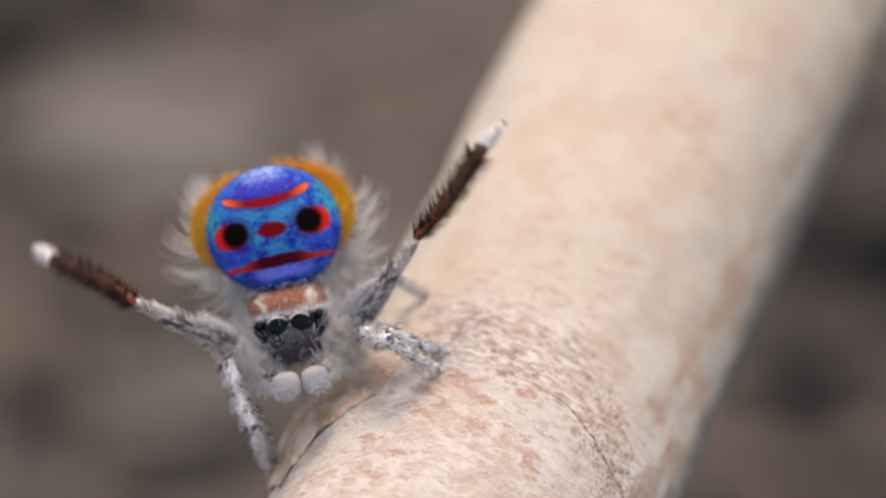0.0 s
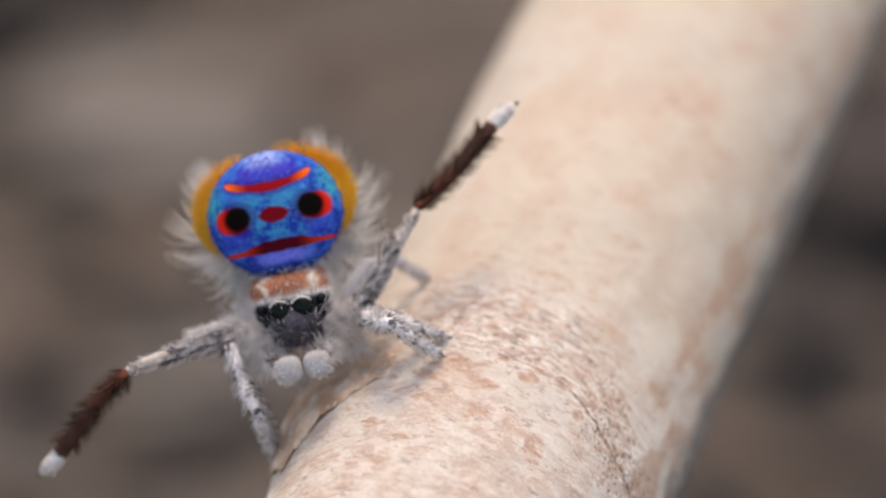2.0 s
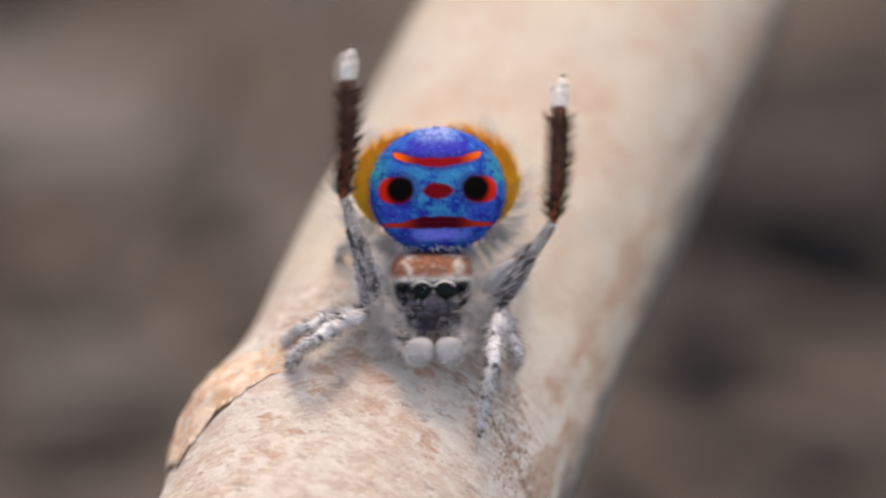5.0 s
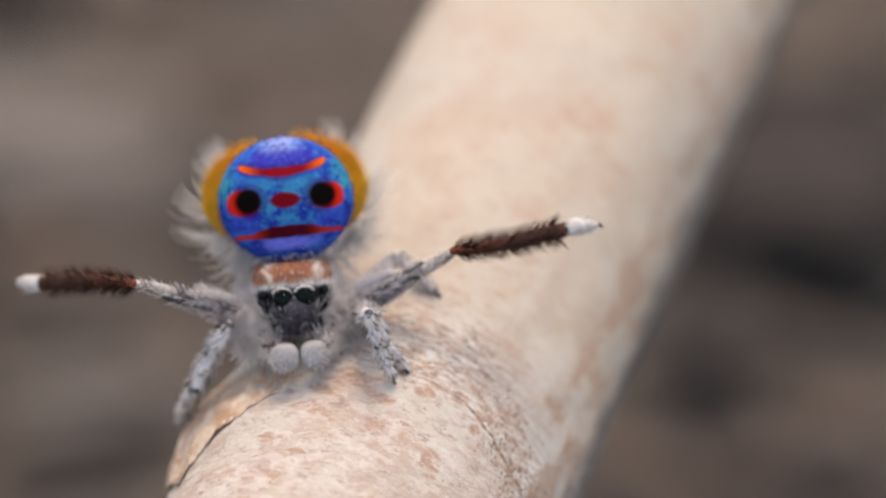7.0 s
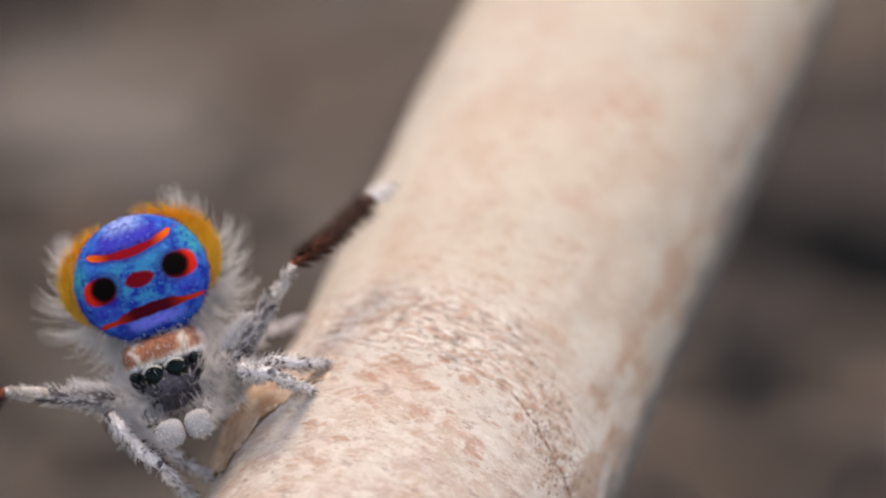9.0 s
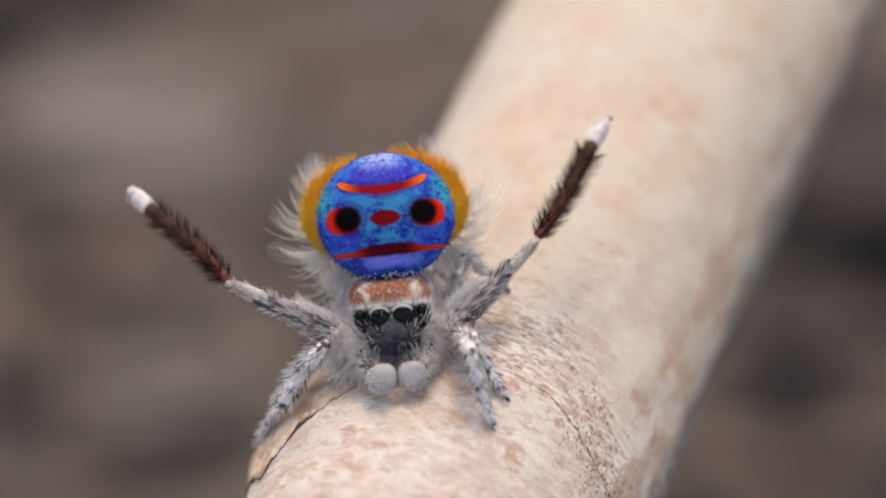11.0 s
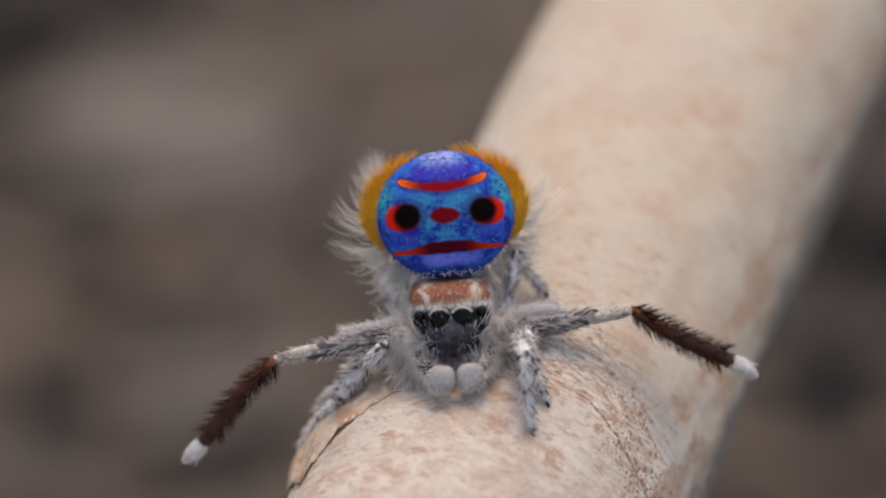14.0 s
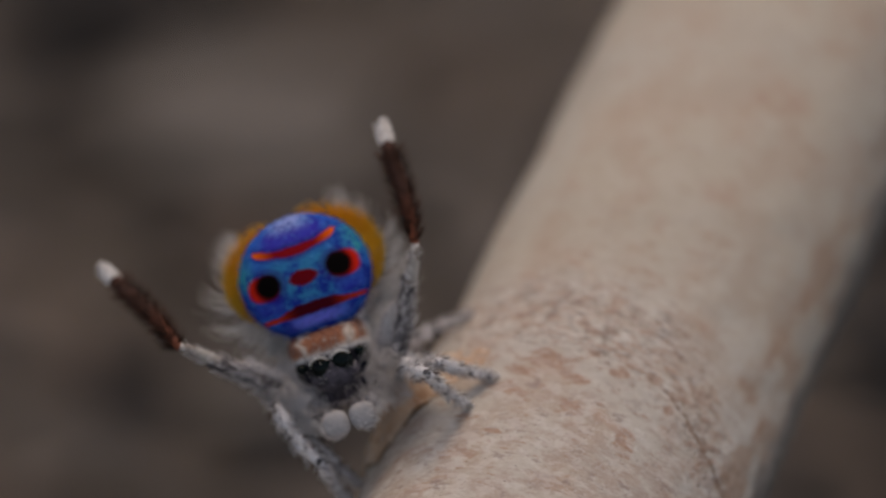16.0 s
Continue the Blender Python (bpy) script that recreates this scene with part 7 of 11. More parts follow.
        (15.1, pose(0.001814, 0.000195, 0.001735, -29.95, -8.14, -0.00)),
        (15.2, pose(0.002881, 0.000729, 0.001021, -33.13, 39.66, 0.00)),
        (15.3, pose(0.001550, -0.000268, 0.001637, -26.01, -19.03, -0.00)),
        (15.4, pose(0.002844, 0.000729, 0.001070, -8.30, 26.06, 0.00)),
        (15.5, pose(0.001405, 0.000193, 0.001837, -29.72, -17.96, -0.00)),
        (15.6, pose(0.002062, -0.000218, 0.001464, -32.78, 2.02, 0.00)),
        (15.7, pose(0.002120, 0.000149, 0.001585, -33.97, 2.28, 0.00)),
        (15.8, pose(0.002120, 0.000207, 0.001602, -31.47, 2.52, 0.00)),
        (16, pose(0.002185, 0.000314, 0.001592, -25.13, 2.29, 0.00)),
    ])
    walk(legs["first_left"][0], [
        (0, pose(-0.001270, 0.000416, -0.000437, -170.69, 9.21, 180.00)),
        (0.7, pose(-0.001270, 0.000416, -0.000437, -171.85, 9.03, 180.00)),
        (1.7, pose(-0.001270, 0.000416, -0.000437, -170.83, 8.86, 180.00)),
        (2.2, pose(-0.001270, 0.000416, -0.000437, -171.49, 10.52, 180.00)),
        (2.3, pose(-0.001270, 0.000416, -0.000437, -170.14, 10.06, 180.00)),
        (2.4, pose(-0.001270, 0.000416, -0.000437, -172.36, 5.91, 180.00)),
        (2.5, pose(-0.001270, 0.000416, -0.000437, -171.91, 1.81, 180.00)),
        (2.6, pose(-0.001270, 0.000416, -0.000437, -172.27, -8.52, 180.00)),
        (2.7, pose(-0.001270, 0.000416, -0.000437, 179.84, -11.22, 180.00)),
        (2.8, pose(-0.001270, 0.000416, -0.000437, -158.31, -17.62, 180.00)),
        (2.9, pose(-0.001270, 0.000416, -0.000437, -129.70, 39.53, 180.00)),
        (3, pose(-0.001270, 0.000416, -0.000437, -128.18, 1.68, 180.00)),
        (3.1, pose(-0.001270, 0.000416, -0.000437, -124.40, -38.45, 180.00)),
        (3.2, pose(-0.001270, 0.000416, -0.000437, -130.36, -57.44, 180.00)),
        (3.3, pose(-0.001270, 0.000416, -0.000437, -132.79, -61.40, 180.00)),
        (3.5, pose(-0.001270, 0.000416, -0.000437, -135.40, -65.25, 180.00)),
        (3.8, pose(-0.001270, 0.000416, -0.000437, -135.55, -63.32, 180.00)),
        (4.3, pose(-0.001270, 0.000416, -0.000437, -135.59, -64.37, 180.00)),
        (4.5, pose(-0.001270, 0.000416, -0.000437, -134.55, -63.23, 180.00)),
        (4.8, pose(-0.001270, 0.000416, -0.000437, -135.51, -63.70, 180.00)),
        (5, pose(-0.001270, 0.000416, -0.000437, -133.64, -65.40, 180.00)),
        (5.1, pose(-0.001270, 0.000416, -0.000437, -152.62, -68.06, 180.00)),
        (5.2, pose(-0.001270, 0.000416, -0.000437, 163.25, -59.85, 180.00)),
        (5.3, pose(-0.001270, 0.000416, -0.000437, 153.58, -52.61, 180.00)),
        (5.4, pose(-0.001270, 0.000416, -0.000437, 155.88, -49.10, 180.00)),
        (5.5, pose(-0.001270, 0.000416, -0.000437, 166.84, -47.72, 180.00)),
        (5.7, pose(-0.001270, 0.000416, -0.000437, 170.14, -45.19, 180.00)),
        (6.4, pose(-0.001270, 0.000416, -0.000437, 170.79, -39.09, 180.00)),
        (7.3, pose(-0.001270, 0.000416, -0.000437, 174.17, -28.13, 180.00)),
        (7.5, pose(-0.001270, 0.000416, -0.000437, 178.45, -19.77, 180.00)),
        (7.6, pose(-0.001270, 0.000416, -0.000437, 178.39, -13.59, 180.00)),
        (7.7, pose(-0.001270, 0.000416, -0.000437, 178.80, -14.50, 180.00)),
        (7.8, pose(-0.001270, 0.000416, -0.000437, 172.05, -7.34, 180.00)),
        (7.9, pose(-0.001270, 0.000416, -0.000437, -172.00, 11.26, 180.00)),
        (8, pose(-0.001270, 0.000416, -0.000437, -164.76, 23.28, 180.00)),
        (8.1, pose(-0.001270, 0.000416, -0.000437, -165.20, 25.44, 180.00)),
        (8.3, pose(-0.001270, 0.000416, -0.000437, -164.98, 26.18, 180.00)),
        (8.5, pose(-0.001270, 0.000416, -0.000437, -163.26, 24.57, 180.00)),
        (9, pose(-0.001270, 0.000416, -0.000437, -163.71, 26.88, 180.00)),
        (9.4, pose(-0.001270, 0.000416, -0.000437, -162.14, 25.84, 180.00)),
        (9.5, pose(-0.001270, 0.000416, -0.000437, -163.02, 26.43, 180.00)),
        (9.6, pose(-0.001270, 0.000416, -0.000437, -169.41, 27.66, 180.00)),
        (9.7, pose(-0.001270, 0.000416, -0.000437, -163.87, 19.25, 180.00)),
        (9.8, pose(-0.001270, 0.000416, -0.000437, -152.12, 17.21, 180.00)),
        (9.9, pose(-0.001270, 0.000416, -0.000437, -149.18, 17.72, 180.00)),
        (10, pose(-0.001270, 0.000416, -0.000437, -154.45, 20.71, 180.00)),
        (10.1, pose(-0.001270, 0.000416, -0.000437, -150.85, 11.09, 180.00)),
        (10.2, pose(-0.001270, 0.000416, -0.000437, -151.24, -3.28, 180.00)),
        (10.3, pose(-0.001270, 0.000416, -0.000437, -154.03, -21.56, 180.00)),
        (10.4, pose(-0.001270, 0.000416, -0.000437, -170.85, -28.68, 180.00)),
        (10.5, pose(-0.001270, 0.000416, -0.000437, 179.03, -30.58, 180.00)),
        (10.7, pose(-0.001270, 0.000416, -0.000437, 175.08, -37.73, 180.00)),
        (11, pose(-0.001270, 0.000416, -0.000437, 168.78, -41.56, 180.00)),
        (11.3, pose(-0.001270, 0.000416, -0.000437, 161.98, -41.57, 180.00)),
        (11.4, pose(-0.001270, 0.000416, -0.000437, 157.54, -41.50, 180.00)),
        (11.5, pose(-0.001270, 0.000416, -0.000437, 156.33, -41.90, 180.00)),
        (11.9, pose(-0.001270, 0.000416, -0.000437, 157.86, -43.89, 180.00)),
        (13, pose(-0.001270, 0.000416, -0.000437, 157.54, -41.63, 180.00)),
        (13.8, pose(-0.001270, 0.000416, -0.000437, 156.82, -44.88, 180.00)),
        (14.3, pose(-0.001270, 0.000416, -0.000437, 157.44, -42.35, 180.00)),
        (14.4, pose(-0.001270, 0.000416, -0.000437, -157.24, -34.94, 180.00)),
        (14.5, pose(-0.001270, 0.000416, -0.000437, -151.27, -32.62, 180.00)),
        (14.7, pose(-0.001270, 0.000416, -0.000437, -151.38, -31.37, 180.00)),
        (15, pose(-0.001270, 0.000416, -0.000437, -152.80, -22.27, 180.00)),
        (15.1, pose(-0.001270, 0.000416, -0.000437, -159.78, -28.57, 180.00)),
        (15.2, pose(-0.001270, 0.000416, -0.000437, -171.97, -15.74, 180.00)),
        (15.3, pose(-0.001270, 0.000416, -0.000437, 169.22, -5.75, 180.00)),
        (15.4, pose(-0.001270, 0.000416, -0.000437, -177.66, 16.57, 180.00)),
        (15.5, pose(-0.001270, 0.000416, -0.000437, 178.18, 21.58, 180.00)),
        (15.6, pose(-0.001270, 0.000416, -0.000437, -174.94, 18.81, 180.00)),
        (15.7, pose(-0.001270, 0.000416, -0.000437, -170.65, 17.56, 180.00)),
        (16, pose(-0.001270, 0.000416, -0.000437, -167.86, 19.65, 180.00)),
    ])
    walk(legs["first_left"][1], [
        (0, pose(-0.001053, 0.000194, -0.001776, 128.98, 7.33, 180.00)),
        (0.7, pose(-0.001057, 0.000222, -0.001781, 130.57, 7.29, 180.00)),
        (1.7, pose(-0.001061, 0.000197, -0.001778, 129.18, 7.07, 180.00)),
        (2.2, pose(-0.001022, 0.000213, -0.001774, 130.08, 8.47, 180.00)),
        (2.3, pose(-0.001034, 0.000181, -0.001771, 128.23, 7.94, 180.00)),
        (2.4, pose(-0.001130, 0.000234, -0.001792, 131.24, 4.81, 180.00)),
        (2.5, pose(-0.001227, 0.000223, -0.001797, 130.64, 1.46, 180.00)),
        (2.6, pose(-0.001472, 0.000232, -0.001784, 124.31, -6.52, 180.00)),
        (2.7, pose(-0.001538, 0.000420, -0.001785, 112.23, -7.12, 180.00)),
        (2.8, pose(-0.001657, -0.000092, -0.001654, 104.35, -6.97, 180.00)),
        (2.9, pose(-0.000712, -0.000641, -0.001114, 109.83, 20.40, 180.00)),
        (3, pose(-0.001245, -0.000664, -0.001286, 101.27, 0.35, 180.00)),
        (3.1, pose(-0.001753, -0.000718, -0.001045, 108.15, -17.86, 180.00)),
        (3.2, pose(-0.002020, -0.000631, -0.000916, 116.53, -36.45, 180.00)),
        (3.3, pose(-0.002090, -0.000592, -0.000884, 119.55, -41.54, 180.00)),
        (3.5, pose(-0.002159, -0.000549, -0.000847, 122.64, -46.58, 180.00)),
        (3.8, pose(-0.002147, -0.000546, -0.000878, 122.82, -45.13, 180.00)),
        (4.3, pose(-0.002155, -0.000545, -0.000862, 122.87, -46.01, 180.00)),
        (4.5, pose(-0.002131, -0.000563, -0.000872, 121.65, -44.34, 180.00)),
        (4.8, pose(-0.002149, -0.000547, -0.000872, 122.77, -45.41, 180.00)),
        (5, pose(-0.002133, -0.000578, -0.000832, 120.57, -45.35, 180.00)),
        (5.1, pose(-0.002402, -0.000216, -0.000893, 114.84, -47.12, 180.00)),
        (5.2, pose(-0.002408, 0.000813, -0.001098, 142.18, -56.23, 180.00)),
        (5.3, pose(-0.002248, 0.001028, -0.001185, 142.21, -50.62, 180.00)),
        (5.4, pose(-0.002218, 0.000978, -0.001259, 138.49, -46.12, 180.00)),
        (5.5, pose(-0.002260, 0.000729, -0.001338, 127.01, -40.58, 180.00)),
        (5.7, pose(-0.002231, 0.000652, -0.001392, 121.99, -36.28, 180.00)),
        (6.4, pose(-0.002126, 0.000636, -0.001490, 120.92, -30.72, 180.00)),
        (7.3, pose(-0.001915, 0.000556, -0.001643, 114.58, -19.53, 180.00)),
        (7.4, pose(-0.001830, 0.000502, -0.001690, 109.24, -14.11, 180.00)),
        (7.5, pose(-0.001735, 0.000454, -0.001730, 102.86, -6.96, 180.00)),
        (7.6, pose(-0.001593, 0.000455, -0.001773, 106.56, -6.81, 180.00)),
        (7.7, pose(-0.001614, 0.000445, -0.001768, 147.99, -13.19, 180.00)),
        (7.8, pose(-0.001444, 0.000607, -0.001787, 160.57, -7.10, 180.00)),
        (7.9, pose(-0.001004, 0.000225, -0.001772, 143.81, 9.83, 180.00)),
        (8, pose(-0.000746, 0.000055, -0.001655, 135.63, 19.18, 180.00)),
        (8.1, pose(-0.000700, 0.000065, -0.001637, 136.15, 21.07, 180.00)),
        (8.3, pose(-0.000685, 0.000060, -0.001629, 135.89, 21.65, 180.00)),
        (8.5, pose(-0.000723, 0.000021, -0.001634, 133.83, 19.96, 180.00)),
        (9, pose(-0.000674, 0.000031, -0.001614, 134.36, 21.96, 180.00)),
        (9.4, pose(-0.000700, -0.000005, -0.001615, 132.45, 20.76, 180.00)),
        (9.5, pose(-0.000685, 0.000015, -0.001614, 133.53, 21.44, 180.00)),
        (9.6, pose(-0.000643, 0.000164, -0.001634, 140.96, 23.77, 180.00)),
        (9.7, pose(-0.000835, 0.000035, -0.001684, 134.56, 15.70, 180.00)),
        (9.8, pose(-0.000911, -0.000226, -0.001598, 124.31, 12.50, 180.00)),
        (9.9, pose(-0.000911, -0.000288, -0.001562, 119.42, 12.00, 180.00)),
        (10, pose(-0.000832, -0.000176, -0.001597, 124.42, 15.19, 180.00)),
        (10.1, pose(-0.001039, -0.000253, -0.001615, 123.72, 7.95, 180.00)),
        (10.2, pose(-0.001339, -0.000245, -0.001640, 124.26, -2.36, 180.00)),
        (10.3, pose(-0.001724, -0.000185, -0.001587, 115.81, -13.99, 180.00)),
        (10.4, pose(-0.001921, 0.000198, -0.001628, 111.10, -17.50, 180.00)),
        (10.5, pose(-0.001969, 0.000440, -0.001620, 112.58, -20.06, 180.00)),
        (10.7, pose(-0.002108, 0.000534, -0.001520, 120.38, -29.08, 180.00)),
        (10.8, pose(-0.002144, 0.000587, -0.001485, 123.98, -32.21, 180.00)),
        (11, pose(-0.002165, 0.000684, -0.001446, 129.92, -35.73, 180.00)),
        (11.3, pose(-0.002137, 0.000842, -0.001415, 138.24, -38.20, 180.00)),
        (11.4, pose(-0.002112, 0.000942, -0.001389, 142.98, -39.46, 180.00)),
        (11.5, pose(-0.002111, 0.000968, -0.001374, 144.93, -40.30, 180.00)),
        (12, pose(-0.002154, 0.000930, -0.001356, 146.65, -42.27, 180.00)),
        (13, pose(-0.002114, 0.000942, -0.001387, 146.13, -40.08, 180.00)),
        (13.7, pose(-0.002163, 0.000957, -0.001332, 145.44, -43.28, 180.00)),
        (14.3, pose(-0.002125, 0.000944, -0.001375, 146.04, -40.78, 180.00)),
        (14.4, pose(-0.001996, -0.000115, -0.001476, 131.22, -27.63, 180.00)),
        (14.5, pose(-0.001920, -0.000244, -0.001452, 123.42, -23.67, 180.00)),
        (14.7, pose(-0.001898, -0.000242, -0.001467, 123.57, -22.78, 180.00)),
        (15, pose(-0.001733, -0.000212, -0.001569, 125.52, -16.44, 180.00)),
        (15.1, pose(-0.001887, -0.000059, -0.001570, 124.97, -21.51, 180.00)),
        (15.2, pose(-0.001639, 0.000224, -0.001747, 142.85, -13.68, 180.00)),
        (15.3, pose(-0.001406, 0.000673, -0.001781, 157.74, -5.56, 180.00)),
        (15.4, pose(-0.000879, 0.000360, -0.001754, 143.15, 14.64, 180.00)),
        (15.5, pose(-0.000765, 0.000460, -0.001715, 147.60, 19.66, 180.00)),
        (15.6, pose(-0.000829, 0.000295, -0.001733, 140.10, 16.28, 180.00)),
        (15.7, pose(-0.000861, 0.000193, -0.001730, 135.03, 14.61, 180.00)),
        (16, pose(-0.000818, 0.000127, -0.001703, 131.51, 15.88, 180.00)),
    ])
    walk(legs["second_left"][0], [
        (0, pose(-0.001312, 0.000937, -0.000458, -167.09, 14.06, 180.00)),
        (0.7, pose(-0.001312, 0.000937, -0.000458, -168.72, 13.74, 180.00)),
        (1.7, pose(-0.001312, 0.000937, -0.000458, -167.25, 13.67, 180.00)),
        (2.2, pose(-0.001312, 0.000937, -0.000458, -168.30, 15.30, 180.00)),
        (2.3, pose(-0.001312, 0.000937, -0.000458, -166.23, 14.83, 180.00)),
        (2.4, pose(-0.001312, 0.000937, -0.000458, -168.73, 9.99, 180.00)),
        (2.5, pose(-0.001312, 0.000937, -0.000458, -167.67, 5.50, 180.00)),
        (2.6, pose(-0.001312, 0.000937, -0.000458, -171.20, -3.84, 180.00)),
        (2.7, pose(-0.001312, 0.000937, -0.000458, -166.24, -6.49, 180.00)),
        (2.8, pose(-0.001312, 0.000937, -0.000458, -174.29, -14.25, 180.00)),
        (2.9, pose(-0.001312, 0.000937, -0.000458, -165.69, -27.73, 180.00)),
        (3, pose(-0.001312, 0.000937, -0.000458, -138.29, -0.85, 180.00)),
        (3.1, pose(-0.001312, 0.000937, -0.000458, -131.72, -58.18, 180.00)),
        (3.2, pose(-0.001312, 0.000937, -0.000458, -137.69, -73.85, 180.00)),
        (3.3, pose(-0.001312, 0.000937, -0.000458, -140.64, -76.46, 180.00)),
        (3.5, pose(-0.001312, 0.000937, -0.000458, -144.08, -79.04, 180.00)),
        (3.8, pose(-0.001312, 0.000937, -0.000458, -143.92, -77.09, 180.00)),
        (4.5, pose(-0.001312, 0.000937, -0.000458, -142.80, -77.42, 180.00)),
        (4.8, pose(-0.001312, 0.000937, -0.000458, -143.95, -77.47, 180.00)),
        (4.9, pose(-0.001312, 0.000937, -0.000458, -143.02, -77.79, 180.00)),
        (5, pose(-0.001312, 0.000937, -0.000458, -141.96, -79.98, 180.00)),
        (5.1, pose(-0.001312, 0.000937, -0.000458, -154.25, -77.28, 180.00)),
        (5.2, pose(-0.001312, 0.000937, -0.000458, 163.81, -63.13, 180.00)),
        (5.3, pose(-0.001312, 0.000937, -0.000458, 157.34, -53.20, 180.00)),
        (5.4, pose(-0.001312, 0.000937, -0.000458, 158.43, -49.03, 180.00)),
        (5.5, pose(-0.001312, 0.000937, -0.000458, 172.16, -47.51, 180.00)),
        (5.7, pose(-0.001312, 0.000937, -0.000458, 176.14, -44.55, 180.00)),
        (6.4, pose(-0.001312, 0.000937, -0.000458, 176.78, -37.57, 180.00)),
        (7.3, pose(-0.001312, 0.000937, -0.000458, -179.45, -24.89, 180.00)),
        (7.5, pose(-0.001312, 0.000937, -0.000458, -174.30, -14.13, 180.00)),
        (7.6, pose(-0.001312, 0.000937, -0.000458, -176.77, -4.29, 180.00)),
        (7.7, pose(-0.001312, 0.000937, -0.000458, -163.38, -6.56, 180.00)),
        (7.8, pose(-0.001312, 0.000937, -0.000458, -173.47, -0.33, 180.00)),
        (7.9, pose(-0.001312, 0.000937, -0.000458, -162.65, 23.23, 180.00)),
        (8, pose(-0.001312, 0.000937, -0.000458, -158.25, 37.27, 180.00)),
        (8.1, pose(-0.001312, 0.000937, -0.000458, -160.25, 39.35, 180.00)),
        (8.3, pose(-0.001312, 0.000937, -0.000458, -161.86, 40.16, 180.00)),
        (8.5, pose(-0.001312, 0.000937, -0.000458, -158.85, 39.08, 180.00)),
        (8.6, pose(-0.001312, 0.000937, -0.000458, -158.83, 39.47, 180.00)),
        (8.9, pose(-0.001312, 0.000937, -0.000458, -160.91, 41.06, 180.00)),
        (9.4, pose(-0.001312, 0.000937, -0.000458, -157.69, 40.65, 180.00)),
        (9.5, pose(-0.001312, 0.000937, -0.000458, -159.34, 40.96, 180.00)),
        (9.6, pose(-0.001312, 0.000937, -0.000458, -170.70, 40.42, 180.00)),
        (9.7, pose(-0.001312, 0.000937, -0.000458, -155.74, 33.40, 180.00)),
        (9.8, pose(-0.001312, 0.000937, -0.000458, -150.31, 30.81, 180.00)),
        (9.9, pose(-0.001312, 0.000937, -0.000458, -137.41, 31.31, 180.00)),
        (10, pose(-0.001312, 0.000937, -0.000458, -144.35, 33.21, 180.00)),
        (10.1, pose(-0.001312, 0.000937, -0.000458, -137.53, 23.88, 180.00)),
        (10.2, pose(-0.001312, 0.000937, -0.000458, -134.63, 7.64, 180.00)),
        (10.3, pose(-0.001312, 0.000937, -0.000458, -137.62, -11.41, 180.00)),
        (10.4, pose(-0.001312, 0.000937, -0.000458, -171.93, -20.98, 180.00)),
        (10.5, pose(-0.001312, 0.000937, -0.000458, 168.44, -26.05, 180.00)),
        (10.6, pose(-0.001312, 0.000937, -0.000458, 168.14, -34.30, 180.00)),
        (10.7, pose(-0.001312, 0.000937, -0.000458, 167.57, -39.95, 180.00)),
        (10.9, pose(-0.001312, 0.000937, -0.000458, 165.91, -45.83, 180.00)),
        (11.4, pose(-0.001312, 0.000937, -0.000458, 160.92, -47.79, 180.00)),
        (11.7, pose(-0.001312, 0.000937, -0.000458, 154.47, -48.97, 180.00)),
        (11.9, pose(-0.001312, 0.000937, -0.000458, 147.60, -48.56, 180.00)),
        (12, pose(-0.001312, 0.000937, -0.000458, 147.18, -48.35, 180.00)),
        (12.3, pose(-0.001312, 0.000937, -0.000458, 147.00, -46.31, 180.00)),
        (12.5, pose(-0.001312, 0.000937, -0.000458, 152.62, -47.59, 180.00)),
        (12.6, pose(-0.001312, 0.000937, -0.000458, 148.54, -46.95, 180.00)),
        (12.8, pose(-0.001312, 0.000937, -0.000458, 146.97, -46.21, 180.00)),
        (13, pose(-0.001312, 0.000937, -0.000458, 152.25, -46.27, 180.00)),
        (13.2, pose(-0.001312, 0.000937, -0.000458, 153.58, -49.22, 180.00)),
        (13.7, pose(-0.001312, 0.000937, -0.000458, 156.33, -52.05, 180.00)),
        (14.1, pose(-0.001312, 0.000937, -0.000458, 155.88, -50.53, 180.00)),
        (14.3, pose(-0.001312, 0.000937, -0.000458, 152.90, -47.45, 180.00)),
        (14.4, pose(-0.001312, 0.000937, -0.000458, 173.64, -46.79, 180.00)),
        (14.5, pose(-0.001312, 0.000937, -0.000458, 178.41, -45.35, 180.00)),
        (14.7, pose(-0.001312, 0.000937, -0.000458, 178.41, -43.88, 180.00)),
        (14.8, pose(-0.001312, 0.000937, -0.000458, 178.58, -41.30, 180.00)),
        (15, pose(-0.001312, 0.000937, -0.000458, 177.89, -33.09, 180.00)),
        (15.1, pose(-0.001312, 0.000937, -0.000458, 173.96, -23.09, 180.00)),
        (15.2, pose(-0.001312, 0.000937, -0.000458, -171.92, -11.17, 180.00)),
        (15.3, pose(-0.001312, 0.000937, -0.000458, 172.20, -1.53, 180.00)),
        (15.4, pose(-0.001312, 0.000937, -0.000458, 171.26, 23.07, 180.00)),
        (15.5, pose(-0.001312, 0.000937, -0.000458, 171.84, 28.33, 180.00)),
        (15.6, pose(-0.001312, 0.000937, -0.000458, 173.70, 25.94, 180.00)),
        (15.7, pose(-0.001312, 0.000937, -0.000458, -175.76, 25.58, 180.00)),
        (16, pose(-0.001312, 0.000937, -0.000458, -171.45, 28.21, 180.00)),
    ])
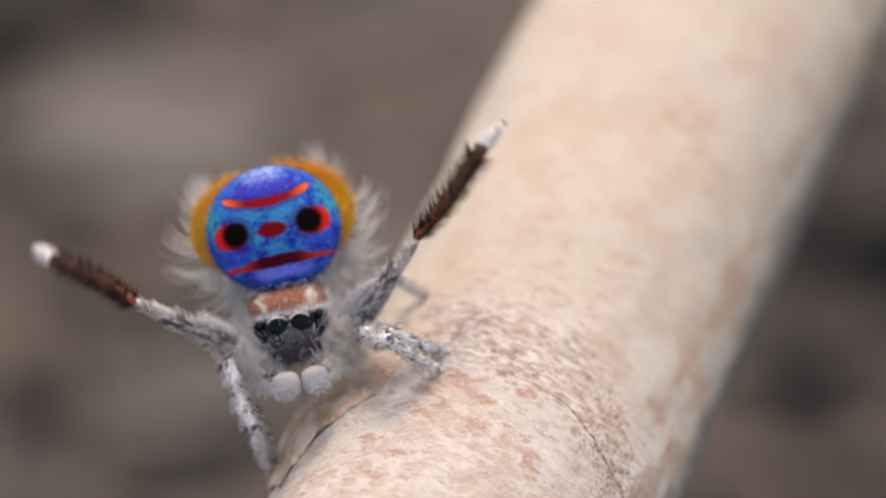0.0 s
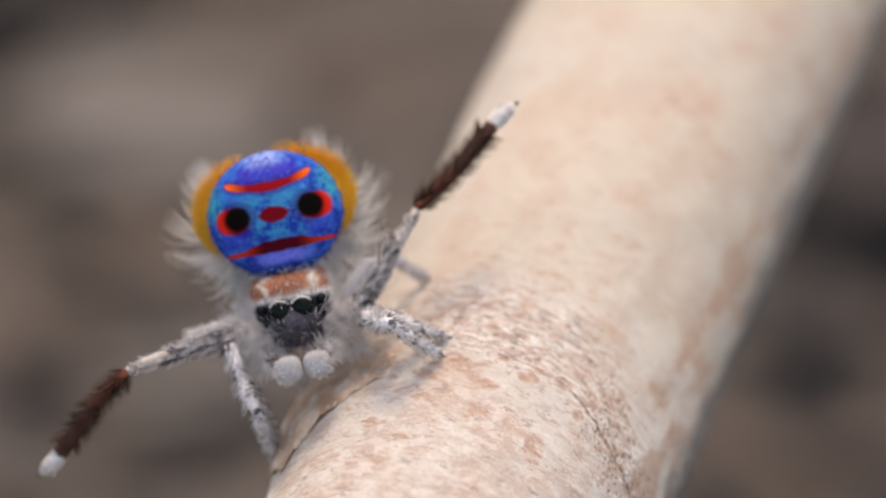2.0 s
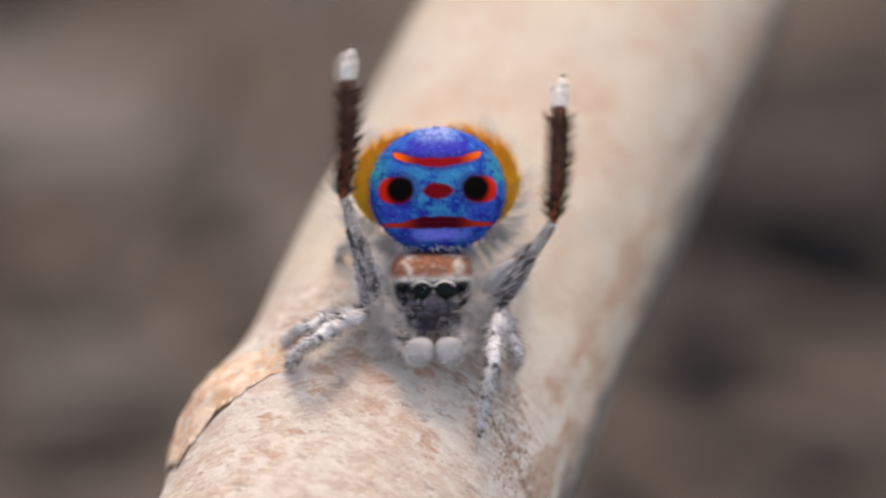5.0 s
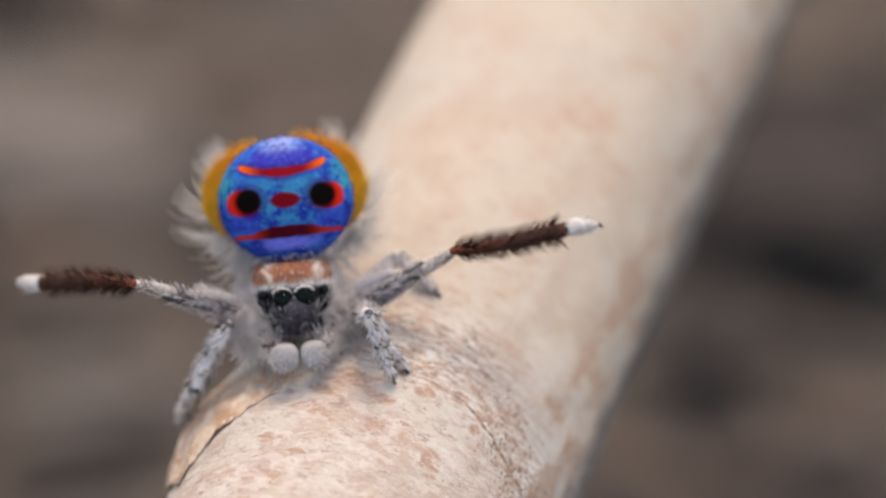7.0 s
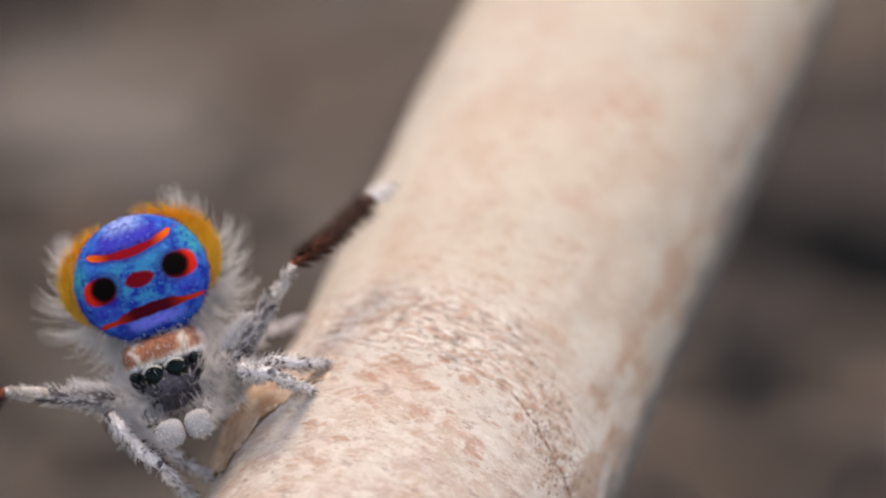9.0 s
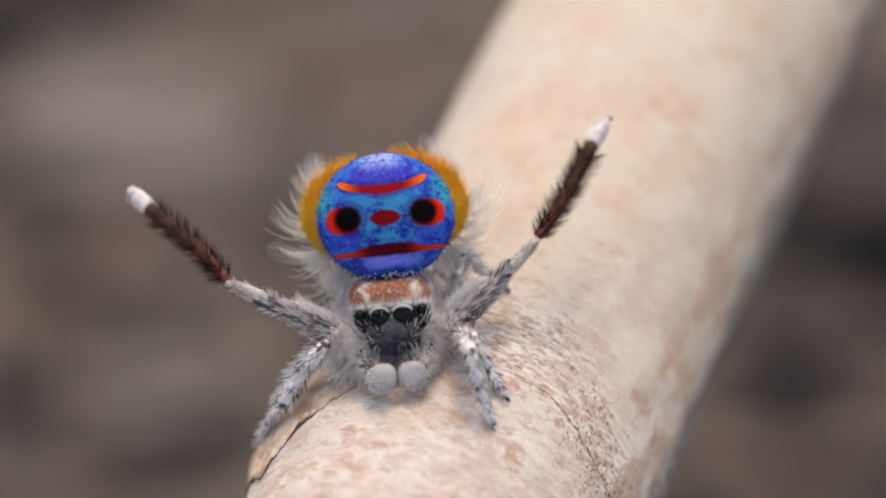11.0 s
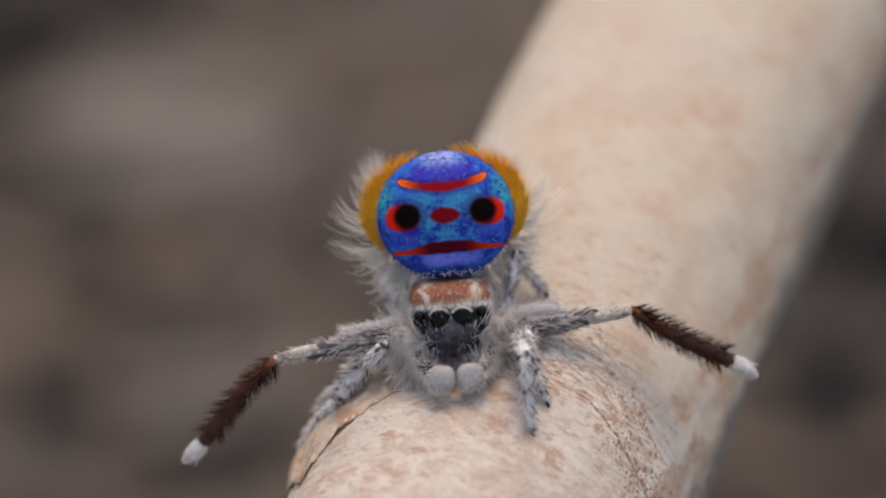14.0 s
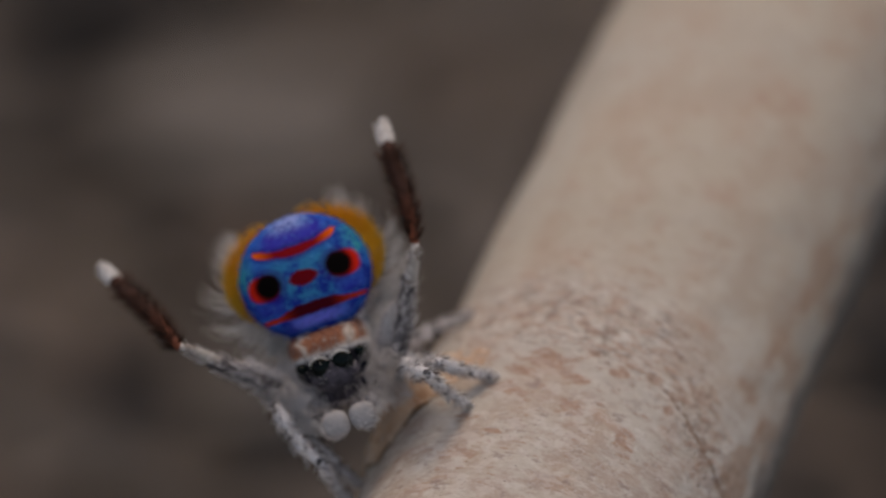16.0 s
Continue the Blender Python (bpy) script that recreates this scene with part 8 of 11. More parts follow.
    walk(legs["second_left"][1], [
        (0, pose(-0.001036, 0.000677, -0.001561, 136.32, 11.67, 180.00)),
        (0.7, pose(-0.001040, 0.000709, -0.001569, 138.19, 11.57, 180.00)),
        (1.7, pose(-0.001043, 0.000680, -0.001563, 136.50, 11.36, 180.00)),
        (2.2, pose(-0.001011, 0.000701, -0.001560, 137.71, 12.84, 180.00)),
        (2.3, pose(-0.001022, 0.000660, -0.001553, 135.31, 12.21, 180.00)),
        (2.4, pose(-0.001113, 0.000709, -0.001584, 138.20, 8.41, 180.00)),
        (2.5, pose(-0.001203, 0.000688, -0.001592, 136.99, 4.59, 180.00)),
        (2.6, pose(-0.001389, 0.000759, -0.001608, 142.99, -3.33, 180.00)),
        (2.7, pose(-0.001440, 0.000660, -0.001584, 114.34, -4.19, 180.00)),
        (2.8, pose(-0.001597, 0.000821, -0.001583, 109.77, -8.23, 180.00)),
        (2.9, pose(-0.001838, 0.000649, -0.001458, -81.92, 55.14, 0.00)),
        (3, pose(-0.001325, 0.000161, -0.001329, -82.93, 1.65, 0.00)),
        (3.1, pose(-0.001971, 0.000067, -0.000867, 99.07, -4.03, 180.00)),
        (3.2, pose(-0.002140, 0.000152, -0.000698, 112.43, -47.15, 180.00)),
        (3.3, pose(-0.002189, 0.000198, -0.000669, 117.03, -53.81, 180.00)),
        (3.4, pose(-0.002222, 0.000235, -0.000653, 120.30, -57.64, 180.00)),
        (3.5, pose(-0.002239, 0.000253, -0.000638, 121.80, -59.69, 180.00)),
        (3.9, pose(-0.002229, 0.000248, -0.000669, 121.42, -57.66, 180.00)),
        (4.3, pose(-0.002237, 0.000254, -0.000653, 121.89, -58.91, 180.00)),
        (4.5, pose(-0.002219, 0.000232, -0.000660, 120.09, -57.04, 180.00)),
        (4.8, pose(-0.002232, 0.000251, -0.000663, 121.63, -58.17, 180.00)),
        (5, pose(-0.002216, 0.000219, -0.000618, 118.92, -58.43, 180.00)),
        (5.1, pose(-0.002337, 0.000431, -0.000689, 112.38, -52.89, 180.00)),
        (5.2, pose(-0.002311, 0.001262, -0.000964, 146.86, -60.29, 180.00)),
        (5.3, pose(-0.002174, 0.001386, -0.001103, 145.96, -51.35, 180.00)),
        (5.4, pose(-0.002131, 0.001366, -0.001169, 143.79, -46.75, 180.00)),
        (5.5, pose(-0.002164, 0.001096, -0.001238, 130.29, -40.79, 180.00)),
        (5.7, pose(-0.002128, 0.001016, -0.001287, 124.69, -36.15, 180.00)),
        (6.4, pose(-0.002022, 0.001003, -0.001381, 123.70, -29.93, 180.00)),
        (7.3, pose(-0.001803, 0.000926, -0.001516, 117.32, -17.85, 180.00)),
        (7.5, pose(-0.001595, 0.000821, -0.001583, 105.01, -6.19, 180.00)),
        (7.6, pose(-0.001399, 0.000871, -0.001619, 105.70, -1.98, 180.00)),
        (7.7, pose(-0.001440, 0.000604, -0.001568, 128.37, -5.10, 180.00)),
        (7.8, pose(-0.001319, 0.000804, -0.001617, 160.44, -0.31, 180.00)),
        (7.9, pose(-0.000873, 0.000589, -0.001481, 150.41, 20.37, 180.00)),
        (8, pose(-0.000656, 0.000505, -0.001320, 146.21, 31.96, 180.00)),
        (8.1, pose(-0.000616, 0.000543, -0.001307, 148.14, 34.22, 180.00)),
        (8.3, pose(-0.000597, 0.000574, -0.001305, 149.67, 35.28, 180.00)),
        (8.5, pose(-0.000626, 0.000516, -0.001302, 146.79, 33.68, 180.00)),
        (8.9, pose(-0.000588, 0.000556, -0.001289, 148.76, 35.88, 180.00)),
        (9.4, pose(-0.000609, 0.000494, -0.001277, 145.68, 34.81, 180.00)),
        (9.5, pose(-0.000597, 0.000526, -0.001282, 147.26, 35.45, 180.00)),
        (9.6, pose(-0.000566, 0.000749, -0.001334, 157.91, 37.30, 180.00)),
        (9.7, pose(-0.000727, 0.000458, -0.001346, 143.79, 28.11, 180.00)),
        (9.8, pose(-0.000793, 0.000359, -0.001328, 139.63, 24.99, 180.00)),
        (9.9, pose(-0.000866, 0.000148, -0.001192, 133.40, 23.42, 180.00)),
        (10, pose(-0.000793, 0.000257, -0.001251, 141.64, 26.70, 180.00)),
        (10.1, pose(-0.000964, 0.000150, -0.001245, 139.35, 18.40, 180.00)),
        (10.2, pose(-0.001203, 0.000107, -0.001270, 136.94, 5.71, 180.00)),
        (10.3, pose(-0.001482, 0.000151, -0.001303, 116.01, -6.97, 180.00)),
        (10.4, pose(-0.001725, 0.000773, -0.001536, 94.37, 23.04, 180.00)),
        (10.5, pose(-0.001814, 0.001171, -0.001485, 93.99, 49.36, 180.00)),
        (10.6, pose(-0.001955, 0.001177, -0.001401, 96.70, 12.30, 180.00)),
        (10.7, pose(-0.002043, 0.001188, -0.001331, 99.99, -7.09, 180.00)),
        (10.8, pose(-0.002096, 0.001204, -0.001280, 103.26, -18.28, 180.00)),
        (10.9, pose(-0.002123, 0.001221, -0.001246, 106.16, -25.01, 180.00)),
        (11, pose(-0.002132, 0.001238, -0.001231, 108.51, -28.86, 180.00)),
        (11.3, pose(-0.002129, 0.001292, -0.001210, 114.72, -35.13, 180.00)),
        (11.6, pose(-0.002118, 0.001392, -0.001167, 123.45, -41.28, 180.00)),
        (11.9, pose(-0.002050, 0.001562, -0.001110, 134.88, -46.02, 180.00)),
        (12, pose(-0.002044, 0.001569, -0.001109, 135.82, -46.10, 180.00)),
        (12.3, pose(-0.002019, 0.001572, -0.001134, 135.63, -44.12, 180.00)),
        (12.5, pose(-0.002076, 0.001473, -0.001156, 129.29, -42.86, 180.00)),
        (12.6, pose(-0.002039, 0.001546, -0.001137, 133.90, -44.08, 180.00)),
        (12.8, pose(-0.002018, 0.001573, -0.001135, 135.60, -44.01, 180.00)),
        (13, pose(-0.002058, 0.001480, -0.001172, 129.73, -41.80, 180.00)),
        (13.3, pose(-0.002114, 0.001449, -0.001132, 127.63, -44.38, 180.00)),
        (13.7, pose(-0.002154, 0.001405, -0.001115, 124.48, -44.82, 180.00)),
        (14.1, pose(-0.002134, 0.001414, -0.001135, 125.10, -43.74, 180.00)),
        (14.3, pose(-0.002077, 0.001468, -0.001160, 128.94, -42.58, 180.00)),
        (14.4, pose(-0.002157, 0.001066, -0.001252, 116.50, -34.68, 180.00)),
        (14.5, pose(-0.002141, 0.000969, -0.001277, 104.87, -21.74, 180.00)),
        (14.6, pose(-0.002134, 0.000975, -0.001284, 105.70, -22.88, 180.00)),
        (14.8, pose(-0.002081, 0.000966, -0.001334, 104.30, -18.52, 180.00)),
        (15, pose(-0.001948, 0.000980, -0.001434, 106.53, -17.17, 180.00)),
        (15.1, pose(-0.001767, 0.001060, -0.001525, 103.88, -9.47, 180.00)),
        (15.2, pose(-0.001536, 0.000773, -0.001591, 132.43, -9.16, 180.00)),
        (15.3, pose(-0.001343, 0.001095, -0.001613, 160.71, -1.48, 180.00)),
        (15.4, pose(-0.000860, 0.001114, -0.001519, 159.79, 22.33, 180.00)),
        (15.5, pose(-0.000764, 0.001103, -0.001474, 160.37, 27.44, 180.00)),
        (15.6, pose(-0.000805, 0.001065, -0.001500, 157.55, 24.78, 180.00)),
        (15.7, pose(-0.000810, 0.000851, -0.001507, 147.30, 22.95, 180.00)),
        (16, pose(-0.000767, 0.000764, -0.001474, 142.80, 24.58, 180.00)),
    ])
    walk(legs["first_right"][0], [
        (0, pose(0.001270, 0.000416, -0.000437, -114.87, 65.92, 180.00)),
        (0.7, pose(0.001270, 0.000416, -0.000437, -115.63, 64.18, 180.00)),
        (2, pose(0.001270, 0.000416, -0.000437, -115.06, 65.87, 180.00)),
        (2.2, pose(0.001270, 0.000416, -0.000437, -114.86, 68.13, 180.00)),
        (2.3, pose(0.001270, 0.000416, -0.000437, -111.61, 73.05, 180.00)),
        (2.4, pose(0.001270, 0.000416, -0.000437, -107.60, 71.30, 180.00)),
        (2.5, pose(0.001270, 0.000416, -0.000437, -103.44, 72.42, 180.00)),
        (2.6, pose(0.001270, 0.000416, -0.000437, 85.48, 65.50, 0.00)),
        (2.7, pose(0.001270, 0.000416, -0.000437, 71.63, -25.15, -0.00)),
        (2.8, pose(0.001270, 0.000416, -0.000437, 83.14, 81.89, 0.00)),
        (2.9, pose(0.001270, 0.000416, -0.000437, -111.40, 51.51, 180.00)),
        (3, pose(0.001270, 0.000416, -0.000437, -159.57, 23.99, 180.00)),
        (3.1, pose(0.001270, 0.000416, -0.000437, -139.86, 10.80, 180.00)),
        (3.2, pose(0.001270, 0.000416, -0.000437, -137.25, -3.97, 180.00)),
        (3.4, pose(0.001270, 0.000416, -0.000437, -137.44, -11.95, 180.00)),
        (3.5, pose(0.001270, 0.000416, -0.000437, -137.05, -13.63, 180.00)),
        (3.8, pose(0.001270, 0.000416, -0.000437, -138.89, -12.60, 180.00)),
        (4.3, pose(0.001270, 0.000416, -0.000437, -138.03, -13.28, 180.00)),
        (4.5, pose(0.001270, 0.000416, -0.000437, -137.82, -11.57, 180.00)),
        (4.8, pose(0.001270, 0.000416, -0.000437, -138.52, -12.80, 180.00)),
        (5, pose(0.001270, 0.000416, -0.000437, -137.71, -12.03, 180.00)),
        (5.1, pose(0.001270, 0.000416, -0.000437, -106.52, -11.33, 180.00)),
        (5.2, pose(0.001270, 0.000416, -0.000437, 84.57, -57.88, -0.00)),
        (5.3, pose(0.001270, 0.000416, -0.000437, 85.25, -49.81, -0.00)),
        (5.4, pose(0.001270, 0.000416, -0.000437, 79.27, 4.26, 0.00)),
        (5.5, pose(0.001270, 0.000416, -0.000437, 76.47, 3.97, 0.00)),
        (5.7, pose(0.001270, 0.000416, -0.000437, 78.13, 0.72, 0.00)),
        (5.9, pose(0.001270, 0.000416, -0.000437, 80.74, -0.09, -0.00)),
        (6.2, pose(0.001270, 0.000416, -0.000437, 83.80, 1.61, 0.00)),
        (6.4, pose(0.001270, 0.000416, -0.000437, 85.38, 5.07, 0.00)),
        (6.6, pose(0.001270, 0.000416, -0.000437, 87.12, 19.38, 0.00)),
        (6.7, pose(0.001270, 0.000416, -0.000437, 87.80, 38.51, 0.00)),
        (6.8, pose(0.001270, 0.000416, -0.000437, 88.00, 68.41, 0.00)),
        (7, pose(0.001270, 0.000416, -0.000437, -93.08, 71.08, 180.00)),
        (7.2, pose(0.001270, 0.000416, -0.000437, -94.15, 63.37, 180.00)),
        (7.3, pose(0.001270, 0.000416, -0.000437, -94.47, 64.52, 180.00)),
        (7.4, pose(0.001270, 0.000416, -0.000437, -97.81, 57.31, 180.00)),
        (7.5, pose(0.001270, 0.000416, -0.000437, -100.46, 60.57, 180.00)),
        (7.6, pose(0.001270, 0.000416, -0.000437, 84.76, 45.34, 0.00)),
        (7.7, pose(0.001270, 0.000416, -0.000437, -94.74, -51.33, 180.00)),
        (7.8, pose(0.001270, 0.000416, -0.000437, -114.20, -19.32, 180.00)),
        (7.9, pose(0.001270, 0.000416, -0.000437, -110.75, 38.93, 180.00)),
        (8, pose(0.001270, 0.000416, -0.000437, -110.95, 71.52, 180.00)),
        (8.1, pose(0.001270, 0.000416, -0.000437, -113.66, 71.89, 180.00)),
        (8.3, pose(0.001270, 0.000416, -0.000437, -118.06, 66.67, 180.00)),
        (8.5, pose(0.001270, 0.000416, -0.000437, -117.17, 64.43, 180.00)),
        (8.9, pose(0.001270, 0.000416, -0.000437, -118.88, 66.66, 180.00)),
        (9.4, pose(0.001270, 0.000416, -0.000437, -116.96, 67.28, 180.00)),
        (9.5, pose(0.001270, 0.000416, -0.000437, -117.99, 67.07, 180.00)),
        (9.6, pose(0.001270, 0.000416, -0.000437, -121.95, 65.17, 180.00)),
        (9.7, pose(0.001270, 0.000416, -0.000437, -109.29, 64.21, 180.00)),
        (9.8, pose(0.001270, 0.000416, -0.000437, -112.51, 52.50, 180.00)),
        (9.9, pose(0.001270, 0.000416, -0.000437, -109.24, 68.27, 180.00)),
        (10, pose(0.001270, 0.000416, -0.000437, -126.52, 70.38, 180.00)),
        (10.1, pose(0.001270, 0.000416, -0.000437, -127.61, 60.26, 180.00)),
        (10.2, pose(0.001270, 0.000416, -0.000437, -120.34, 44.66, 180.00)),
        (10.3, pose(0.001270, 0.000416, -0.000437, 82.09, 3.06, 0.00)),
        (10.4, pose(0.001270, 0.000416, -0.000437, -99.87, 60.28, 180.00)),
        (10.5, pose(0.001270, 0.000416, -0.000437, -118.64, 32.37, 180.00)),
        (10.6, pose(0.001270, 0.000416, -0.000437, -113.69, 29.11, 180.00)),
        (10.8, pose(0.001270, 0.000416, -0.000437, -108.11, 22.09, 180.00)),
        (11, pose(0.001270, 0.000416, -0.000437, -106.42, 16.90, 180.00)),
        (11.3, pose(0.001270, 0.000416, -0.000437, -106.40, 12.03, 180.00)),
        (11.8, pose(0.001270, 0.000416, -0.000437, -108.11, 0.97, 180.00)),
        (12, pose(0.001270, 0.000416, -0.000437, -109.55, -0.87, 180.00)),
        (12.3, pose(0.001270, 0.000416, -0.000437, -111.36, 1.34, 180.00)),
        (12.5, pose(0.001270, 0.000416, -0.000437, -109.38, 2.84, 180.00)),
        (12.7, pose(0.001270, 0.000416, -0.000437, -111.69, 0.63, 180.00)),
        (13, pose(0.001270, 0.000416, -0.000437, -110.84, 3.71, 180.00)),
        (13.2, pose(0.001270, 0.000416, -0.000437, -107.49, 2.05, 180.00)),
        (13.7, pose(0.001270, 0.000416, -0.000437, -103.81, 1.72, 180.00)),
        (14.1, pose(0.001270, 0.000416, -0.000437, -105.52, 2.65, 180.00)),
        (14.3, pose(0.001270, 0.000416, -0.000437, -109.48, 3.12, 180.00)),
        (14.4, pose(0.001270, 0.000416, -0.000437, -117.01, 5.27, 180.00)),
        (14.5, pose(0.001270, 0.000416, -0.000437, -117.61, 13.25, 180.00)),
        (14.6, pose(0.001270, 0.000416, -0.000437, -118.37, 12.76, 180.00)),
        (14.7, pose(0.001270, 0.000416, -0.000437, -117.14, 14.69, 180.00)),
        (15, pose(0.001270, 0.000416, -0.000437, -112.72, 26.54, 180.00)),
        (15.1, pose(0.001270, 0.000416, -0.000437, 87.11, -36.18, -0.00)),
        (15.2, pose(0.001270, 0.000416, -0.000437, -113.50, -35.99, 180.00)),
        (15.3, pose(0.001270, 0.000416, -0.000437, -108.69, -16.52, 180.00)),
        (15.4, pose(0.001270, 0.000416, -0.000437, -106.81, 49.25, 180.00)),
        (15.5, pose(0.001270, 0.000416, -0.000437, -113.44, 53.79, 180.00)),
        (15.6, pose(0.001270, 0.000416, -0.000437, -116.14, 45.66, 180.00)),
        (15.7, pose(0.001270, 0.000416, -0.000437, -113.79, 45.15, 180.00)),
        (16, pose(0.001270, 0.000416, -0.000437, -112.11, 50.80, 180.00)),
    ])
    walk(legs["first_right"][1], [
        (0, pose(0.001766, -0.000755, -0.000659, 138.13, 45.27, 180.00)),
        (0.7, pose(0.001773, -0.000748, -0.000681, 138.51, 44.41, 180.00)),
        (2, pose(0.001769, -0.000753, -0.000661, 138.23, 45.35, 180.00)),
        (2.2, pose(0.001774, -0.000755, -0.000639, 138.13, 46.95, 180.00)),
        (2.3, pose(0.001725, -0.000784, -0.000576, 136.61, 48.32, 180.00)),
        (2.5, pose(0.001556, -0.000839, -0.000528, 133.58, 39.24, 180.00)),
        (2.6, pose(0.001363, -0.000871, -0.000395, 133.94, 26.87, 180.00)),
        (2.7, pose(0.001097, -0.000809, -0.000069, 154.39, 40.32, 180.00)),
        (2.8, pose(0.001423, -0.000865, -0.000416, 135.58, 36.21, 180.00)),
        (2.9, pose(0.001639, -0.000786, -0.000730, 139.62, 33.41, 180.00)),
        (3, pose(0.001762, -0.000034, -0.001543, 166.57, 21.96, 180.00)),
        (3.1, pose(0.001455, -0.000416, -0.001407, 155.04, 8.92, 180.00)),
        (3.2, pose(0.001205, -0.000460, -0.001383, 153.14, -3.22, 180.00)),
        (3.4, pose(0.001073, -0.000457, -0.001368, 153.27, -9.72, 180.00)),
        (3.5, pose(0.001047, -0.000463, -0.001356, 153.00, -11.07, 180.00)),
        (3.8, pose(0.001058, -0.000432, -0.001387, 154.32, -10.35, 180.00)),
        (5, pose(0.001071, -0.000452, -0.001371, 153.47, -9.81, 180.00)),
        (5.1, pose(0.001198, -0.000821, -0.000797, 144.82, -6.74, 180.00)),
        (5.2, pose(0.001167, -0.000869, -0.000372, 150.37, -35.92, 180.00)),
        (5.3, pose(0.001189, -0.000870, -0.000368, 148.54, -30.47, 180.00)),
        (5.4, pose(0.001288, -0.000852, -0.000197, 154.23, -18.42, 180.00)),
        (5.5, pose(0.001291, -0.000839, -0.000136, 156.37, -9.79, 180.00)),
        (5.7, pose(0.001274, -0.000847, -0.000172, 156.02, -2.33, 180.00)),
        (5.9, pose(0.001270, -0.000858, -0.000230, 155.56, 1.05, 180.00)),
        (6.4, pose(0.001279, -0.000870, -0.000334, 155.03, 5.46, 180.00)),
        (7, pose(0.001336, -0.000873, -0.000460, 154.93, 15.72, 180.00)),
        (7.3, pose(0.001361, -0.000871, -0.000481, 155.01, 19.59, 180.00)),
        (7.5, pose(0.001474, -0.000853, -0.000553, 155.76, 31.60, 180.00)),
        (7.6, pose(0.001354, -0.000869, -0.000354, 156.00, 34.99, 180.00)),
        (7.7, pose(0.001187, -0.000870, -0.000504, 133.85, -15.05, 180.00)),
        (7.8, pose(0.001095, -0.000761, -0.000937, 123.38, -11.25, 180.00)),
        (7.9, pose(0.001558, -0.000791, -0.000793, 121.23, 21.45, 180.00)),
        (8, pose(0.001708, -0.000789, -0.000584, 121.35, 41.85, 180.00)),
        (8.1, pose(0.001763, -0.000766, -0.000598, 123.04, 44.54, 180.00)),
        (8.3, pose(0.001828, -0.000723, -0.000678, 126.00, 44.02, 180.00)),
        (8.4, pose(0.001821, -0.000723, -0.000694, 125.99, 42.80, 180.00)),
        (8.5, pose(0.001802, -0.000732, -0.000692, 125.38, 41.77, 180.00)),
        (9, pose(0.001842, -0.000715, -0.000681, 126.50, 44.69, 180.00)),
        (9.4, pose(0.001810, -0.000734, -0.000663, 125.23, 43.72, 180.00)),
        (9.5, pose(0.001828, -0.000724, -0.000673, 125.95, 44.27, 180.00)),
        (9.6, pose(0.001890, -0.000679, -0.000724, 128.79, 45.28, 180.00)),
        (9.7, pose(0.001654, -0.000802, -0.000623, 120.38, 35.55, 180.00)),
        (9.8, pose(0.001662, -0.000776, -0.000738, 118.27, 29.09, 180.00)),
        (9.9, pose(0.001665, -0.000803, -0.000595, 114.77, 35.00, 180.00)),
        (10, pose(0.001994, -0.000621, -0.000695, 119.96, 47.19, 180.00)),
        (10.1, pose(0.001954, -0.000606, -0.000828, 115.16, 37.02, 180.00)),
        (10.2, pose(0.001729, -0.000698, -0.000901, 104.74, 16.42, 180.00)),
        (10.3, pose(0.001280, -0.000862, -0.000260, 138.93, 29.30, 180.00)),
        (10.4, pose(0.001462, -0.000856, -0.000547, 167.52, 31.57, 180.00)),
        (10.5, pose(0.001602, -0.000717, -0.000960, 173.06, 25.11, 180.00)),
        (10.7, pose(0.001464, -0.000794, -0.000841, 170.01, 17.80, 180.00)),
        (10.9, pose(0.001393, -0.000819, -0.000792, 169.05, 12.42, 180.00)),
        (11.4, pose(0.001333, -0.000821, -0.000799, 168.95, 6.39, 180.00)),
        (11.8, pose(0.001277, -0.000811, -0.000839, 169.37, 0.65, 180.00)),
        (12, pose(0.001264, -0.000800, -0.000869, 169.79, -0.60, 180.00)),
        (12.3, pose(0.001281, -0.000786, -0.000908, 170.35, 0.94, 180.00)),
        (12.5, pose(0.001291, -0.000801, -0.000865, 169.74, 1.94, 180.00)),
        (12.7, pose(0.001276, -0.000783, -0.000914, 170.45, 0.45, 180.00)),
        (13, pose(0.001300, -0.000790, -0.000896, 170.18, 2.59, 180.00)),
        (13.2, pose(0.001284, -0.000815, -0.000825, 169.20, 1.35, 180.00)),
        (13.7, pose(0.001280, -0.000837, -0.000745, 168.32, 1.04, 180.00)),
        (14.1, pose(0.001286, -0.000828, -0.000782, 168.71, 1.67, 180.00)),
        (14.3, pose(0.001294, -0.000801, -0.000867, 169.76, 2.13, 180.00)),
        (14.4, pose(0.001324, -0.000734, -0.001021, 149.19, 3.71, 180.00)),
        (14.5, pose(0.001407, -0.000728, -0.001020, 149.47, 9.40, 180.00)),
        (14.6, pose(0.001406, -0.000720, -0.001036, 149.83, 9.13, 180.00)),
        (14.7, pose(0.001420, -0.000732, -0.001007, 149.25, 10.37, 180.00)),
        (15, pose(0.001493, -0.000774, -0.000883, 147.34, 17.77, 180.00)),
        (15.1, pose(0.001232, -0.000873, -0.000385, 148.72, -13.89, 180.00)),
        (15.2, pose(0.000968, -0.000768, -0.000854, 137.07, -23.36, 180.00)),
        (15.3, pose(0.001153, -0.000807, -0.000834, 133.28, -9.65, 180.00)),
        (15.4, pose(0.001553, -0.000819, -0.000681, 132.55, 28.24, 180.00)),
        (15.5, pose(0.001685, -0.000768, -0.000741, 135.41, 35.21, 180.00)),
        (15.6, pose(0.001677, -0.000743, -0.000835, 136.78, 30.76, 180.00)),
